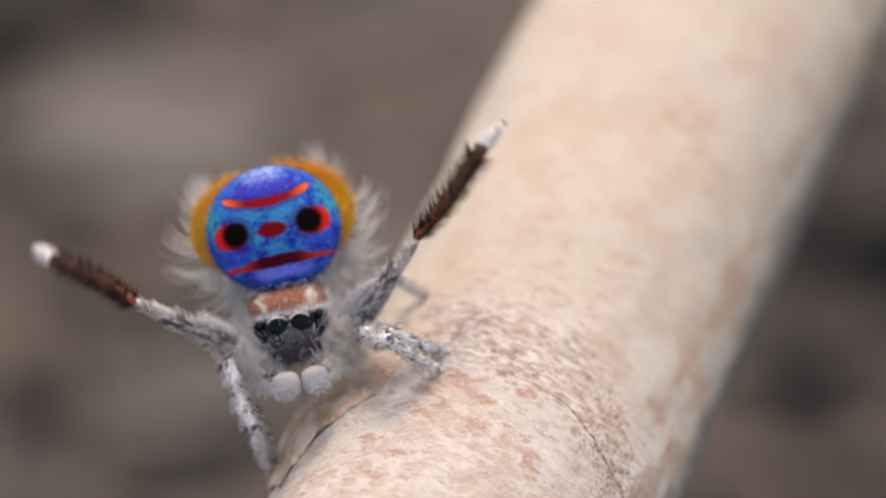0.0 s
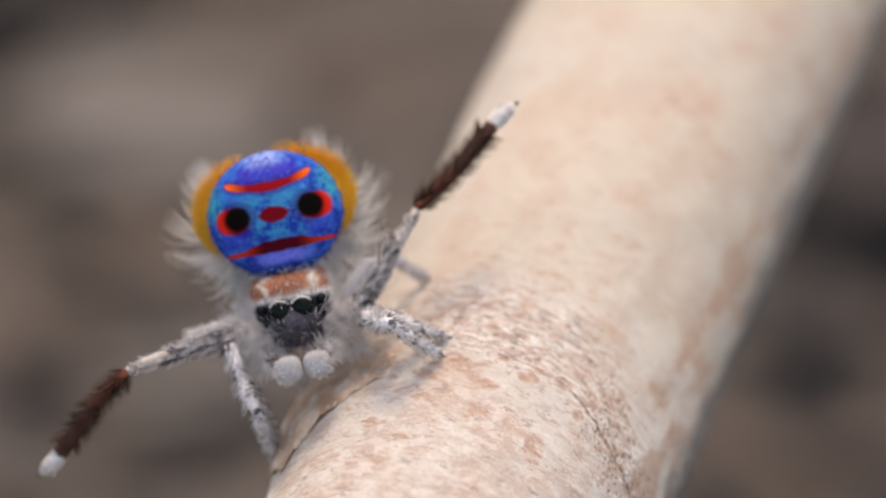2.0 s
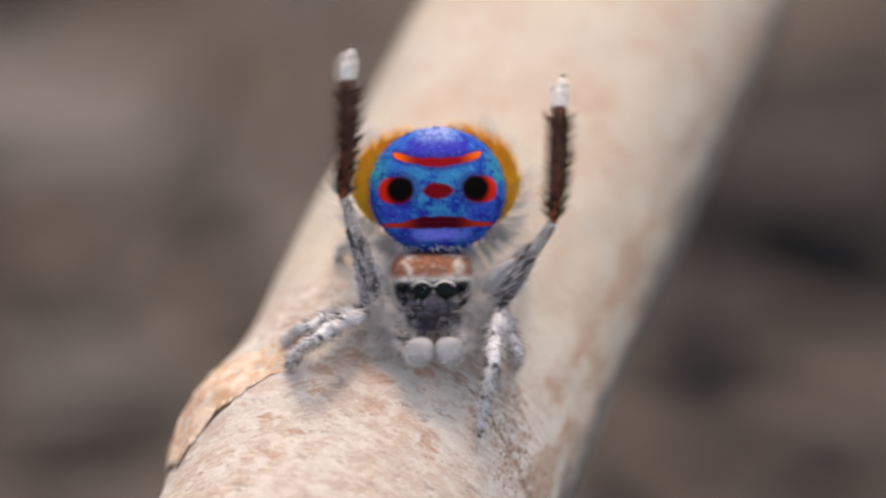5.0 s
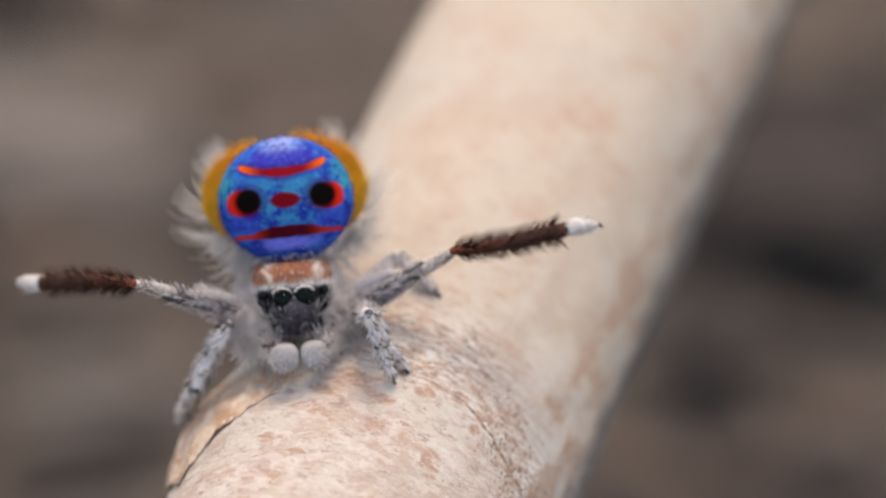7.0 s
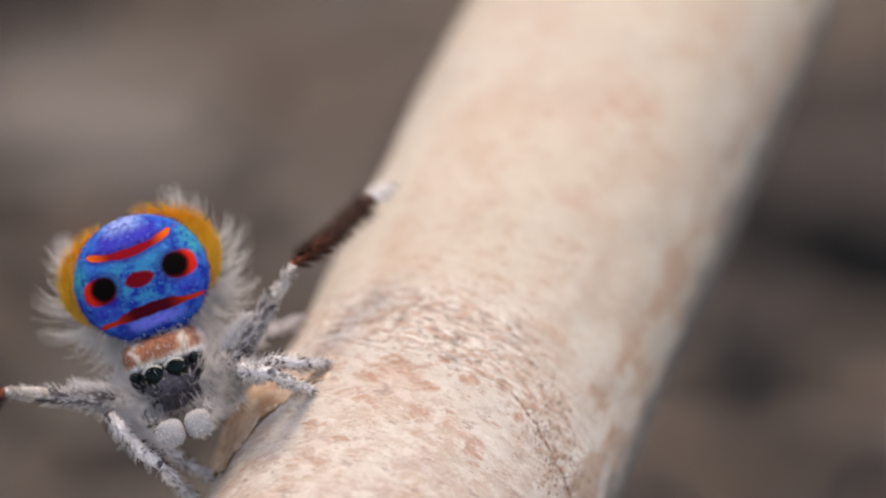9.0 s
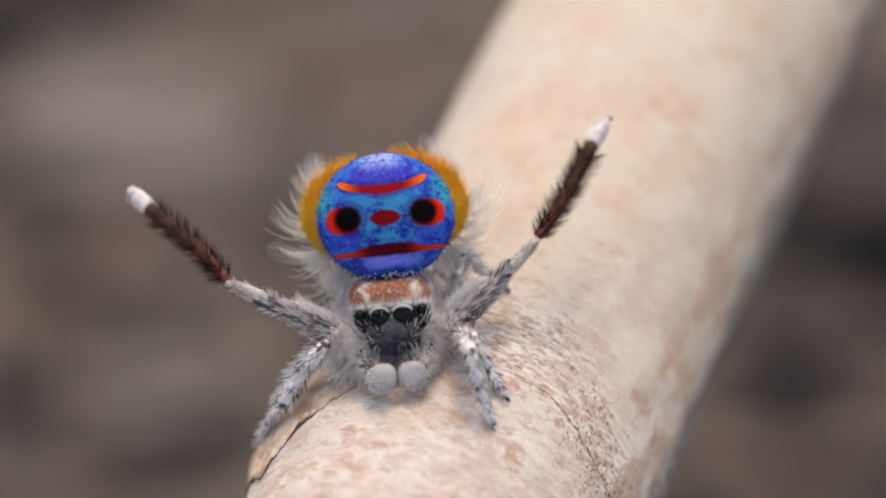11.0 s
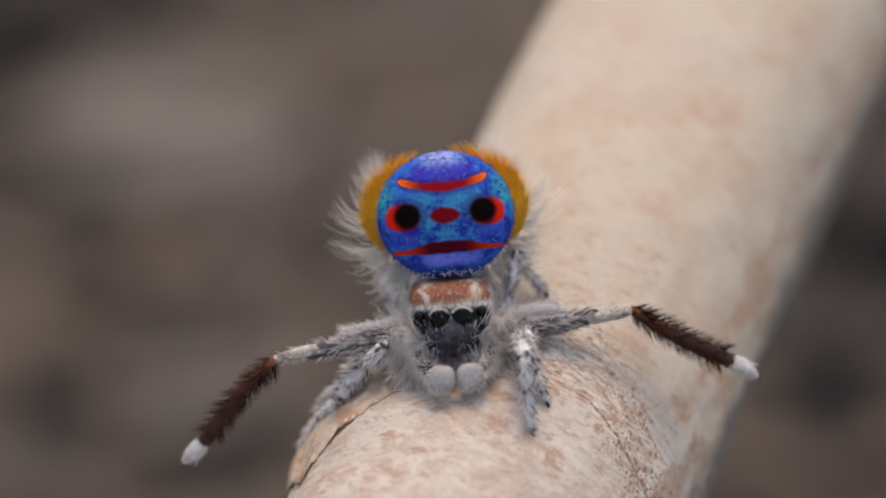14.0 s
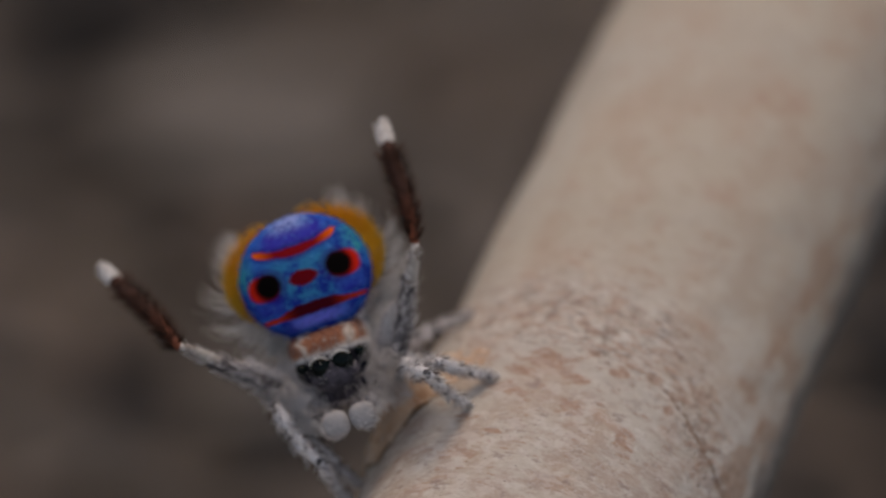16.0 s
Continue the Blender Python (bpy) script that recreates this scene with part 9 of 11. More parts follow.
        (15.7, pose(0.001639, -0.000765, -0.000805, 135.58, 29.41, 180.00)),
        (16, pose(0.001647, -0.000780, -0.000744, 134.78, 32.43, 180.00)),
    ])
    walk(legs["second_right"][0], [
        (0, pose(0.001312, 0.000937, -0.000458, -115.89, 78.84, 180.00)),
        (0.3, pose(0.001312, 0.000937, -0.000458, -116.80, 77.14, 180.00)),
        (0.7, pose(0.001312, 0.000937, -0.000458, -116.61, 76.96, 180.00)),
        (2.1, pose(0.001312, 0.000937, -0.000458, -116.14, 79.35, 180.00)),
        (2.2, pose(0.001312, 0.000937, -0.000458, -116.10, 80.82, 180.00)),
        (2.3, pose(0.001312, 0.000937, -0.000458, -112.13, 87.30, 180.00)),
        (2.4, pose(0.001312, 0.000937, -0.000458, 74.38, 87.81, 0.00)),
        (2.5, pose(0.001312, 0.000937, -0.000458, 80.00, 71.96, 0.00)),
        (2.6, pose(0.001312, 0.000937, -0.000458, 75.66, -22.52, -0.00)),
        (2.7, pose(0.001312, 0.000937, -0.000458, 53.82, -30.81, -0.00)),
        (2.8, pose(0.001312, 0.000937, -0.000458, 72.32, -29.78, -0.00)),
        (2.9, pose(0.001312, 0.000937, -0.000458, 84.23, 40.50, 0.00)),
        (3, pose(0.001312, 0.000937, -0.000458, -142.35, 64.88, 180.00)),
        (3.1, pose(0.001312, 0.000937, -0.000458, -145.30, 50.76, 180.00)),
        (3.2, pose(0.001312, 0.000937, -0.000458, -137.82, 32.00, 180.00)),
        (3.3, pose(0.001312, 0.000937, -0.000458, -136.46, 23.40, 180.00)),
        (3.4, pose(0.001312, 0.000937, -0.000458, -135.77, 16.64, 180.00)),
        (3.5, pose(0.001312, 0.000937, -0.000458, -135.34, 13.27, 180.00)),
        (3.6, pose(0.001312, 0.000937, -0.000458, -135.61, 14.94, 180.00)),
        (4, pose(0.001312, 0.000937, -0.000458, -135.98, 15.00, 180.00)),
        (4.3, pose(0.001312, 0.000937, -0.000458, -135.66, 13.28, 180.00)),
        (4.5, pose(0.001312, 0.000937, -0.000458, -135.95, 17.15, 180.00)),
        (4.8, pose(0.001312, 0.000937, -0.000458, -135.89, 13.98, 180.00)),
        (5, pose(0.001312, 0.000937, -0.000458, -136.06, 17.34, 180.00)),
        (5.1, pose(0.001312, 0.000937, -0.000458, -93.81, 85.81, 180.00)),
        (5.2, pose(0.001312, 0.000937, -0.000458, 70.75, 21.98, 0.00)),
        (5.3, pose(0.001312, 0.000937, -0.000458, 73.70, 14.49, 0.00)),
        (5.4, pose(0.001312, 0.000937, -0.000458, 66.76, 7.52, 0.00)),
        (5.5, pose(0.001312, 0.000937, -0.000458, 66.16, 0.07, 0.00)),
        (5.6, pose(0.001312, 0.000937, -0.000458, 67.88, -3.30, -0.00)),
        (5.8, pose(0.001312, 0.000937, -0.000458, 72.00, -5.84, -0.00)),
        (6, pose(0.001312, 0.000937, -0.000458, 75.40, -5.65, -0.00)),
        (6.4, pose(0.001312, 0.000937, -0.000458, 80.23, -2.16, -0.00)),
        (6.6, pose(0.001312, 0.000937, -0.000458, 83.11, 4.99, 0.00)),
        (6.7, pose(0.001312, 0.000937, -0.000458, 84.56, 13.77, 0.00)),
        (6.8, pose(0.001312, 0.000937, -0.000458, 85.72, 29.49, 0.00)),
        (7, pose(0.001312, 0.000937, -0.000458, 86.04, 75.50, 0.00)),
        (7.2, pose(0.001312, 0.000937, -0.000458, -95.17, 83.83, 180.00)),
        (7.3, pose(0.001312, 0.000937, -0.000458, -95.74, 80.70, 180.00)),
        (7.4, pose(0.001312, 0.000937, -0.000458, -101.18, 63.45, 180.00)),
        (7.5, pose(0.001312, 0.000937, -0.000458, -106.33, 62.90, 180.00)),
        (7.6, pose(0.001312, 0.000937, -0.000458, 69.13, -25.10, -0.00)),
        (7.7, pose(0.001312, 0.000937, -0.000458, 72.55, 4.73, 0.00)),
        (7.8, pose(0.001312, 0.000937, -0.000458, -98.31, 5.80, 180.00)),
        (7.9, pose(0.001312, 0.000937, -0.000458, -111.39, 74.34, 180.00)),
        (8, pose(0.001312, 0.000937, -0.000458, 60.73, 87.22, 0.00)),
        (8.2, pose(0.001312, 0.000937, -0.000458, -126.90, 86.65, 180.00)),
        (8.3, pose(0.001312, 0.000937, -0.000458, -129.50, 83.42, 180.00)),
        (8.4, pose(0.001312, 0.000937, -0.000458, -129.28, 82.12, 180.00)),
        (8.5, pose(0.001312, 0.000937, -0.000458, -127.93, 82.15, 180.00)),
        (9, pose(0.001312, 0.000937, -0.000458, -130.96, 82.88, 180.00)),
        (9.4, pose(0.001312, 0.000937, -0.000458, -128.38, 84.09, 180.00)),
        (9.5, pose(0.001312, 0.000937, -0.000458, -129.83, 83.38, 180.00)),
        (9.6, pose(0.001312, 0.000937, -0.000458, -134.87, 80.44, 180.00)),
        (9.7, pose(0.001312, 0.000937, -0.000458, 64.39, 89.82, 0.00)),
        (9.8, pose(0.001312, 0.000937, -0.000458, -116.48, 82.66, 180.00)),
        (9.9, pose(0.001312, 0.000937, -0.000458, -111.73, 87.94, 180.00)),
        (10, pose(0.001312, 0.000937, -0.000458, -123.74, 85.18, 180.00)),
        (10.1, pose(0.001312, 0.000937, -0.000458, -122.77, 76.11, 180.00)),
        (10.2, pose(0.001312, 0.000937, -0.000458, -106.48, 78.60, 180.00)),
        (10.3, pose(0.001312, 0.000937, -0.000458, 74.71, -28.07, -0.00)),
        (10.4, pose(0.001312, 0.000937, -0.000458, -104.02, 75.87, 180.00)),
        (10.5, pose(0.001312, 0.000937, -0.000458, -121.64, 49.17, 180.00)),
        (10.6, pose(0.001312, 0.000937, -0.000458, -112.82, 48.99, 180.00)),
        (10.7, pose(0.001312, 0.000937, -0.000458, -106.65, 49.11, 180.00)),
        (10.8, pose(0.001312, 0.000937, -0.000458, -102.42, 49.78, 180.00)),
        (11, pose(0.001312, 0.000937, -0.000458, -98.34, 51.34, 180.00)),
        (11.3, pose(0.001312, 0.000937, -0.000458, -96.47, 49.68, 180.00)),
        (11.5, pose(0.001312, 0.000937, -0.000458, -95.34, 45.79, 180.00)),
        (11.7, pose(0.001312, 0.000937, -0.000458, -94.75, 37.32, 180.00)),
        (11.9, pose(0.001312, 0.000937, -0.000458, -95.24, 26.76, 180.00)),
        (12.1, pose(0.001312, 0.000937, -0.000458, -96.81, 21.51, 180.00)),
        (12.3, pose(0.001312, 0.000937, -0.000458, -98.61, 22.40, 180.00)),
        (12.5, pose(0.001312, 0.000937, -0.000458, -96.80, 29.16, 180.00)),
        (12.7, pose(0.001312, 0.000937, -0.000458, -98.78, 20.79, 180.00)),
        (13, pose(0.001312, 0.000937, -0.000458, -98.72, 26.73, 180.00)),
        (13.1, pose(0.001312, 0.000937, -0.000458, -96.71, 29.86, 180.00)),
        (13.3, pose(0.001312, 0.000937, -0.000458, -93.43, 44.04, 180.00)),
        (13.4, pose(0.001312, 0.000937, -0.000458, -92.55, 57.60, 180.00)),
        (13.5, pose(0.001312, 0.000937, -0.000458, -91.97, 81.38, 180.00)),
        (13.6, pose(0.001312, 0.000937, -0.000458, 88.14, 74.74, 0.00)),
        (13.7, pose(0.001312, 0.000937, -0.000458, 88.08, 65.27, 0.00)),
        (13.8, pose(0.001312, 0.000937, -0.000458, 88.08, 67.74, 0.00)),
        (13.9, pose(0.001312, 0.000937, -0.000458, 88.08, 79.65, 0.00)),
        (14, pose(0.001312, 0.000937, -0.000458, -92.07, 82.57, 180.00)),
        (14.1, pose(0.001312, 0.000937, -0.000458, -92.71, 59.42, 180.00)),
        (14.2, pose(0.001312, 0.000937, -0.000458, -94.28, 40.53, 180.00)),
        (14.3, pose(0.001312, 0.000937, -0.000458, -96.99, 29.25, 180.00)),
        (14.4, pose(0.001312, 0.000937, -0.000458, -109.65, 25.10, 180.00)),
        (14.5, pose(0.001312, 0.000937, -0.000458, -113.91, 33.23, 180.00)),
        (14.6, pose(0.001312, 0.000937, -0.000458, -114.69, 32.25, 180.00)),
        (14.7, pose(0.001312, 0.000937, -0.000458, -113.54, 35.00, 180.00)),
        (14.9, pose(0.001312, 0.000937, -0.000458, -109.95, 46.11, 180.00)),
        (15, pose(0.001312, 0.000937, -0.000458, -109.57, 50.42, 180.00)),
        (15.1, pose(0.001312, 0.000937, -0.000458, 64.37, -4.55, -0.00)),
        (15.2, pose(0.001312, 0.000937, -0.000458, 85.18, -12.27, -0.00)),
        (15.3, pose(0.001312, 0.000937, -0.000458, 87.14, 30.00, 0.00)),
        (15.4, pose(0.001312, 0.000937, -0.000458, -112.93, 78.97, 180.00)),
        (15.5, pose(0.001312, 0.000937, -0.000458, -124.57, 75.15, 180.00)),
        (15.6, pose(0.001312, 0.000937, -0.000458, -127.92, 66.80, 180.00)),
        (15.7, pose(0.001312, 0.000937, -0.000458, -124.78, 67.48, 180.00)),
        (16, pose(0.001312, 0.000937, -0.000458, -124.40, 71.71, 180.00)),
    ])
    walk(legs["second_right"][1], [
        (0, pose(0.001776, -0.000037, -0.000550, 152.54, 58.90, 180.00)),
        (0.7, pose(0.001784, -0.000031, -0.000568, 152.85, 57.80, 180.00)),
        (1.6, pose(0.001771, -0.000039, -0.000552, 152.43, 58.36, 180.00)),
        (2, pose(0.001780, -0.000035, -0.000552, 152.66, 58.94, 180.00)),
        (2.2, pose(0.001782, -0.000035, -0.000534, 152.63, 60.71, 180.00)),
        (2.3, pose(0.001719, -0.000066, -0.000477, 151.06, 63.00, 180.00)),
        (2.5, pose(0.001491, -0.000129, -0.000400, 147.74, 55.66, 180.00)),
        (2.6, pose(0.001209, -0.000112, -0.000210, 150.64, 45.03, 180.00)),
        (2.7, pose(0.000985, 0.000063, 0.000091, 173.32, 37.45, 180.00)),
        (2.8, pose(0.001149, -0.000095, -0.000173, 170.54, 50.20, 180.00)),
        (2.9, pose(0.001383, -0.000140, -0.000375, 131.52, 35.41, 180.00)),
        (3, pose(0.002088, 0.000276, -0.000822, 138.43, 52.62, 180.00)),
        (3.1, pose(0.002001, 0.000321, -0.001021, 119.88, 35.54, 180.00)),
        (3.2, pose(0.001737, 0.000210, -0.001139, 107.41, 15.19, 180.00)),
        (3.3, pose(0.001624, 0.000191, -0.001179, 104.30, 8.62, 180.00)),
        (3.4, pose(0.001534, 0.000182, -0.001202, 102.46, 4.72, 180.00)),
        (3.5, pose(0.001489, 0.000176, -0.001208, 101.19, 2.82, 180.00)),
        (3.6, pose(0.001511, 0.000180, -0.001206, 102.01, 3.89, 180.00)),
        (3.8, pose(0.001502, 0.000185, -0.001214, 103.19, 4.48, 180.00)),
        (4, pose(0.001514, 0.000185, -0.001210, 103.04, 4.67, 180.00)),
        (4.3, pose(0.001490, 0.000180, -0.001212, 102.15, 3.55, 180.00)),
        (4.5, pose(0.001541, 0.000184, -0.001202, 102.97, 5.30, 180.00)),
        (4.8, pose(0.001500, 0.000183, -0.001213, 102.80, 4.18, 180.00)),
        (5, pose(0.001544, 0.000186, -0.001202, 103.28, 5.59, 180.00)),
        (5.1, pose(0.001384, -0.000143, -0.000463, 125.90, 18.52, 180.00)),
        (5.2, pose(0.001446, -0.000085, -0.000127, 168.62, -35.90, 180.00)),
        (5.3, pose(0.001388, -0.000102, -0.000164, 171.35, -28.16, 180.00)),
        (5.4, pose(0.001368, -0.000058, -0.000035, 178.37, -11.47, 180.00)),
        (5.5, pose(0.001312, -0.000053, -0.000020, -179.76, -0.10, 180.00)),
        (5.6, pose(0.001288, -0.000066, -0.000051, 179.67, 5.22, 180.00)),
        (5.7, pose(0.001279, -0.000080, -0.000089, 179.03, 8.65, 180.00)),
        (5.9, pose(0.001281, -0.000103, -0.000158, 178.01, 12.10, 180.00)),
        (6.4, pose(0.001305, -0.000130, -0.000274, 176.78, 16.22, 180.00)),
        (7, pose(0.001384, -0.000143, -0.000439, 176.19, 26.55, 180.00)),
        (7.3, pose(0.001419, -0.000140, -0.000476, 176.32, 30.53, 180.00)),
        (7.5, pose(0.001583, -0.000102, -0.000597, 178.05, 42.42, 180.00)),
        (7.6, pose(0.001148, -0.000075, -0.000109, 179.29, 39.57, 180.00)),
        (7.7, pose(0.001339, -0.000096, -0.000135, 143.13, -8.00, 180.00)),
        (7.8, pose(0.001328, -0.000134, -0.000614, 123.77, 2.22, 180.00)),
        (7.9, pose(0.001692, -0.000071, -0.000565, 128.60, 46.91, 180.00)),
        (8, pose(0.001841, -0.000008, -0.000432, 132.99, 68.59, 180.00)),
        (8.1, pose(0.001909, 0.000034, -0.000453, 135.66, 69.48, 180.00)),
        (8.3, pose(0.001996, 0.000101, -0.000537, 139.79, 66.39, 180.00)),
        (8.5, pose(0.001971, 0.000083, -0.000549, 138.69, 64.43, 180.00)),
        (8.9, pose(0.002017, 0.000120, -0.000549, 140.89, 66.45, 180.00)),
        (9.4, pose(0.001981, 0.000088, -0.000527, 139.00, 66.44, 180.00)),
        (9.5, pose(0.002001, 0.000106, -0.000538, 140.03, 66.53, 180.00)),
        (9.6, pose(0.002065, 0.000170, -0.000585, 143.71, 66.17, 180.00)),
        (9.7, pose(0.001780, -0.000039, -0.000457, 130.84, 63.24, 180.00)),
        (9.8, pose(0.001791, -0.000032, -0.000520, 127.61, 56.31, 180.00)),
        (9.9, pose(0.001712, -0.000069, -0.000473, 117.68, 52.25, 180.00)),
        (10, pose(0.001911, 0.000037, -0.000509, 135.26, 64.62, 180.00)),
        (10.1, pose(0.001881, 0.000027, -0.000599, 130.63, 54.98, 180.00)),
        (10.2, pose(0.001613, -0.000101, -0.000519, 120.73, 42.47, 180.00)),
        (10.3, pose(0.001178, -0.000107, -0.000206, 154.53, 51.30, 180.00)),
        (10.4, pose(0.001566, -0.000114, -0.000522, 179.38, 48.86, 180.00)),
        (10.5, pose(0.001742, 0.000015, -0.000830, -176.39, 40.49, 180.00)),
        (10.6, pose(0.001629, -0.000061, -0.000734, -179.83, 36.71, 180.00)),
        (10.7, pose(0.001547, -0.000100, -0.000661, 178.40, 33.05, 180.00)),
        (10.9, pose(0.001454, -0.000130, -0.000574, 177.05, 27.02, 180.00)),
        (11.5, pose(0.001384, -0.000141, -0.000528, 176.56, 17.13, 180.00)),
        (11.8, pose(0.001360, -0.000142, -0.000536, 176.52, 11.25, 180.00)),
        (12, pose(0.001356, -0.000140, -0.000561, 176.61, 9.38, 180.00)),
        (12.3, pose(0.001374, -0.000134, -0.000608, 176.90, 11.16, 180.00)),
        (12.5, pose(0.001374, -0.000138, -0.000570, 176.69, 12.77, 180.00)),
        (12.7, pose(0.001371, -0.000133, -0.000613, 176.92, 10.46, 180.00)),
        (13, pose(0.001386, -0.000133, -0.000605, 176.91, 13.41, 180.00)),
        (13.2, pose(0.001362, -0.000142, -0.000526, 176.50, 12.30, 180.00)),
        (13.7, pose(0.001345, -0.000145, -0.000443, 176.37, 12.52, 180.00)),
        (14.1, pose(0.001356, -0.000145, -0.000484, 176.40, 13.06, 180.00)),
        (14.3, pose(0.001376, -0.000138, -0.000573, 176.71, 13.01, 180.00)),
        (14.4, pose(0.001466, -0.000083, -0.000788, 155.73, 16.56, 180.00)),
        (14.5, pose(0.001552, -0.000053, -0.000825, 157.20, 23.48, 180.00)),
        (14.6, pose(0.001553, -0.000047, -0.000841, 157.50, 23.01, 180.00)),
        (14.7, pose(0.001560, -0.000056, -0.000812, 157.06, 24.63, 180.00)),
        (15, pose(0.001591, -0.000083, -0.000689, 155.70, 33.76, 180.00)),
        (15.1, pose(0.001275, -0.000039, 0.000009, 164.03, 6.32, 180.00)),
        (15.2, pose(0.001293, -0.000142, -0.000369, 143.11, -13.19, 180.00)),
        (15.3, pose(0.001339, -0.000144, -0.000411, 141.23, 11.59, 180.00)),
        (15.4, pose(0.001726, -0.000060, -0.000539, 145.95, 55.83, 180.00)),
        (15.5, pose(0.001906, 0.000045, -0.000616, 151.53, 59.69, 180.00)),
        (15.6, pose(0.001924, 0.000083, -0.000720, 153.43, 53.83, 180.00)),
        (15.7, pose(0.001883, 0.000048, -0.000695, 151.64, 53.14, 180.00)),
        (16, pose(0.001893, 0.000044, -0.000650, 151.43, 56.61, 180.00)),
    ])
    walk(legs["fourth_left"][0], [
        (0, pose(-0.000833, 0.001354, -0.000292, 110.04, 42.90, 180.00)),
        (0.7, pose(-0.000833, 0.001354, -0.000292, 111.20, 40.20, 180.00)),
        (1, pose(-0.000833, 0.001354, -0.000292, 110.89, 41.68, 180.00)),
        (1.6, pose(-0.000833, 0.001354, -0.000292, 110.08, 41.28, 180.00)),
        (2.2, pose(-0.000833, 0.001354, -0.000292, 111.02, 44.97, 180.00)),
        (2.3, pose(-0.000833, 0.001354, -0.000292, 108.23, 46.25, 180.00)),
        (2.4, pose(-0.000833, 0.001354, -0.000292, 107.06, 25.70, 180.00)),
        (2.5, pose(-0.000833, 0.001354, -0.000292, 105.11, 6.38, 180.00)),
        (2.6, pose(-0.000833, 0.001354, -0.000292, 111.16, -32.23, 180.00)),
        (2.7, pose(-0.000833, 0.001354, -0.000292, 112.96, -57.39, 180.00)),
        (2.8, pose(-0.000833, 0.001354, -0.000292, -41.32, 3.98, 0.00)),
        (2.9, pose(-0.000833, 0.001354, -0.000292, -46.62, 26.28, 0.00)),
        (3, pose(-0.000833, 0.001354, -0.000292, -40.09, -7.92, -0.00)),
        (3.1, pose(-0.000833, 0.001354, -0.000292, -25.30, -21.16, -0.00)),
        (3.2, pose(-0.000833, 0.001354, -0.000292, -23.42, -22.83, -0.00)),
        (3.5, pose(-0.000833, 0.001354, -0.000292, -26.09, -25.67, -0.00)),
        (4.8, pose(-0.000833, 0.001354, -0.000292, -26.23, -25.70, -0.00)),
        (5, pose(-0.000833, 0.001354, -0.000292, -24.57, -24.11, -0.00)),
        (5.1, pose(-0.000833, 0.001354, -0.000292, -35.54, -33.11, -0.00)),
        (5.2, pose(-0.000833, 0.001354, -0.000292, -49.16, -79.60, -0.00)),
        (5.3, pose(-0.000833, 0.001354, -0.000292, 124.04, -77.12, 180.00)),
        (5.4, pose(-0.000833, 0.001354, -0.000292, -59.82, -83.66, -0.00)),
        (5.5, pose(-0.000833, 0.001354, -0.000292, -61.28, -72.08, -0.00)),
        (5.6, pose(-0.000833, 0.001354, -0.000292, -62.55, -69.10, -0.00)),
        (5.8, pose(-0.000833, 0.001354, -0.000292, -64.53, -67.47, -0.00)),
        (6.4, pose(-0.000833, 0.001354, -0.000292, -68.40, -71.87, -0.00)),
        (6.8, pose(-0.000833, 0.001354, -0.000292, -72.77, -72.27, -0.00)),
        (7.2, pose(-0.000833, 0.001354, -0.000292, -76.67, -69.80, -0.00)),
        (7.3, pose(-0.000833, 0.001354, -0.000292, -77.32, -67.18, -0.00)),
        (7.4, pose(-0.000833, 0.001354, -0.000292, -80.44, -48.88, -0.00)),
        (7.5, pose(-0.000833, 0.001354, -0.000292, -80.81, -16.78, -0.00)),
        (7.6, pose(-0.000833, 0.001354, -0.000292, -73.17, -65.06, -0.00)),
        (7.7, pose(-0.000833, 0.001354, -0.000292, 122.98, -33.62, 180.00)),
        (7.8, pose(-0.000833, 0.001354, -0.000292, 123.05, -28.23, 180.00)),
        (7.9, pose(-0.000833, 0.001354, -0.000292, 115.75, 43.47, 180.00)),
        (8, pose(-0.000833, 0.001354, -0.000292, 121.93, 78.67, 180.00)),
        (8.1, pose(-0.000833, 0.001354, -0.000292, 125.16, 79.66, 180.00)),
        (8.3, pose(-0.000833, 0.001354, -0.000292, 128.46, 77.74, 180.00)),
        (8.5, pose(-0.000833, 0.001354, -0.000292, 126.46, 78.14, 180.00)),
        (8.9, pose(-0.000833, 0.001354, -0.000292, 129.10, 79.04, 180.00)),
        (9.3, pose(-0.000833, 0.001354, -0.000292, 127.13, 81.21, 180.00)),
        (9.5, pose(-0.000833, 0.001354, -0.000292, 128.09, 80.22, 180.00)),
        (9.6, pose(-0.000833, 0.001354, -0.000292, 133.19, 72.96, 180.00)),
        (9.7, pose(-0.000833, 0.001354, -0.000292, 117.91, 73.97, 180.00)),
        (9.8, pose(-0.000833, 0.001354, -0.000292, 116.19, 62.11, 180.00)),
        (9.9, pose(-0.000833, 0.001354, -0.000292, 107.20, 51.53, 180.00)),
        (10, pose(-0.000833, 0.001354, -0.000292, 115.26, 71.54, 180.00)),
        (10.1, pose(-0.000833, 0.001354, -0.000292, 113.40, 70.83, 180.00)),
        (10.2, pose(-0.000833, 0.001354, -0.000292, 104.47, 55.01, 180.00)),
        (10.3, pose(-0.000833, 0.001354, -0.000292, -68.23, -7.70, -0.00)),
        (10.4, pose(-0.000833, 0.001354, -0.000292, -43.84, -3.33, -0.00)),
        (10.5, pose(-0.000833, 0.001354, -0.000292, -44.19, 11.97, 0.00)),
        (10.6, pose(-0.000833, 0.001354, -0.000292, -42.95, 2.89, 0.00)),
        (10.7, pose(-0.000833, 0.001354, -0.000292, -41.17, -4.05, -0.00)),
        (10.8, pose(-0.000833, 0.001354, -0.000292, -39.34, -8.98, -0.00)),
        (10.9, pose(-0.000833, 0.001354, -0.000292, -37.90, -12.17, -0.00)),
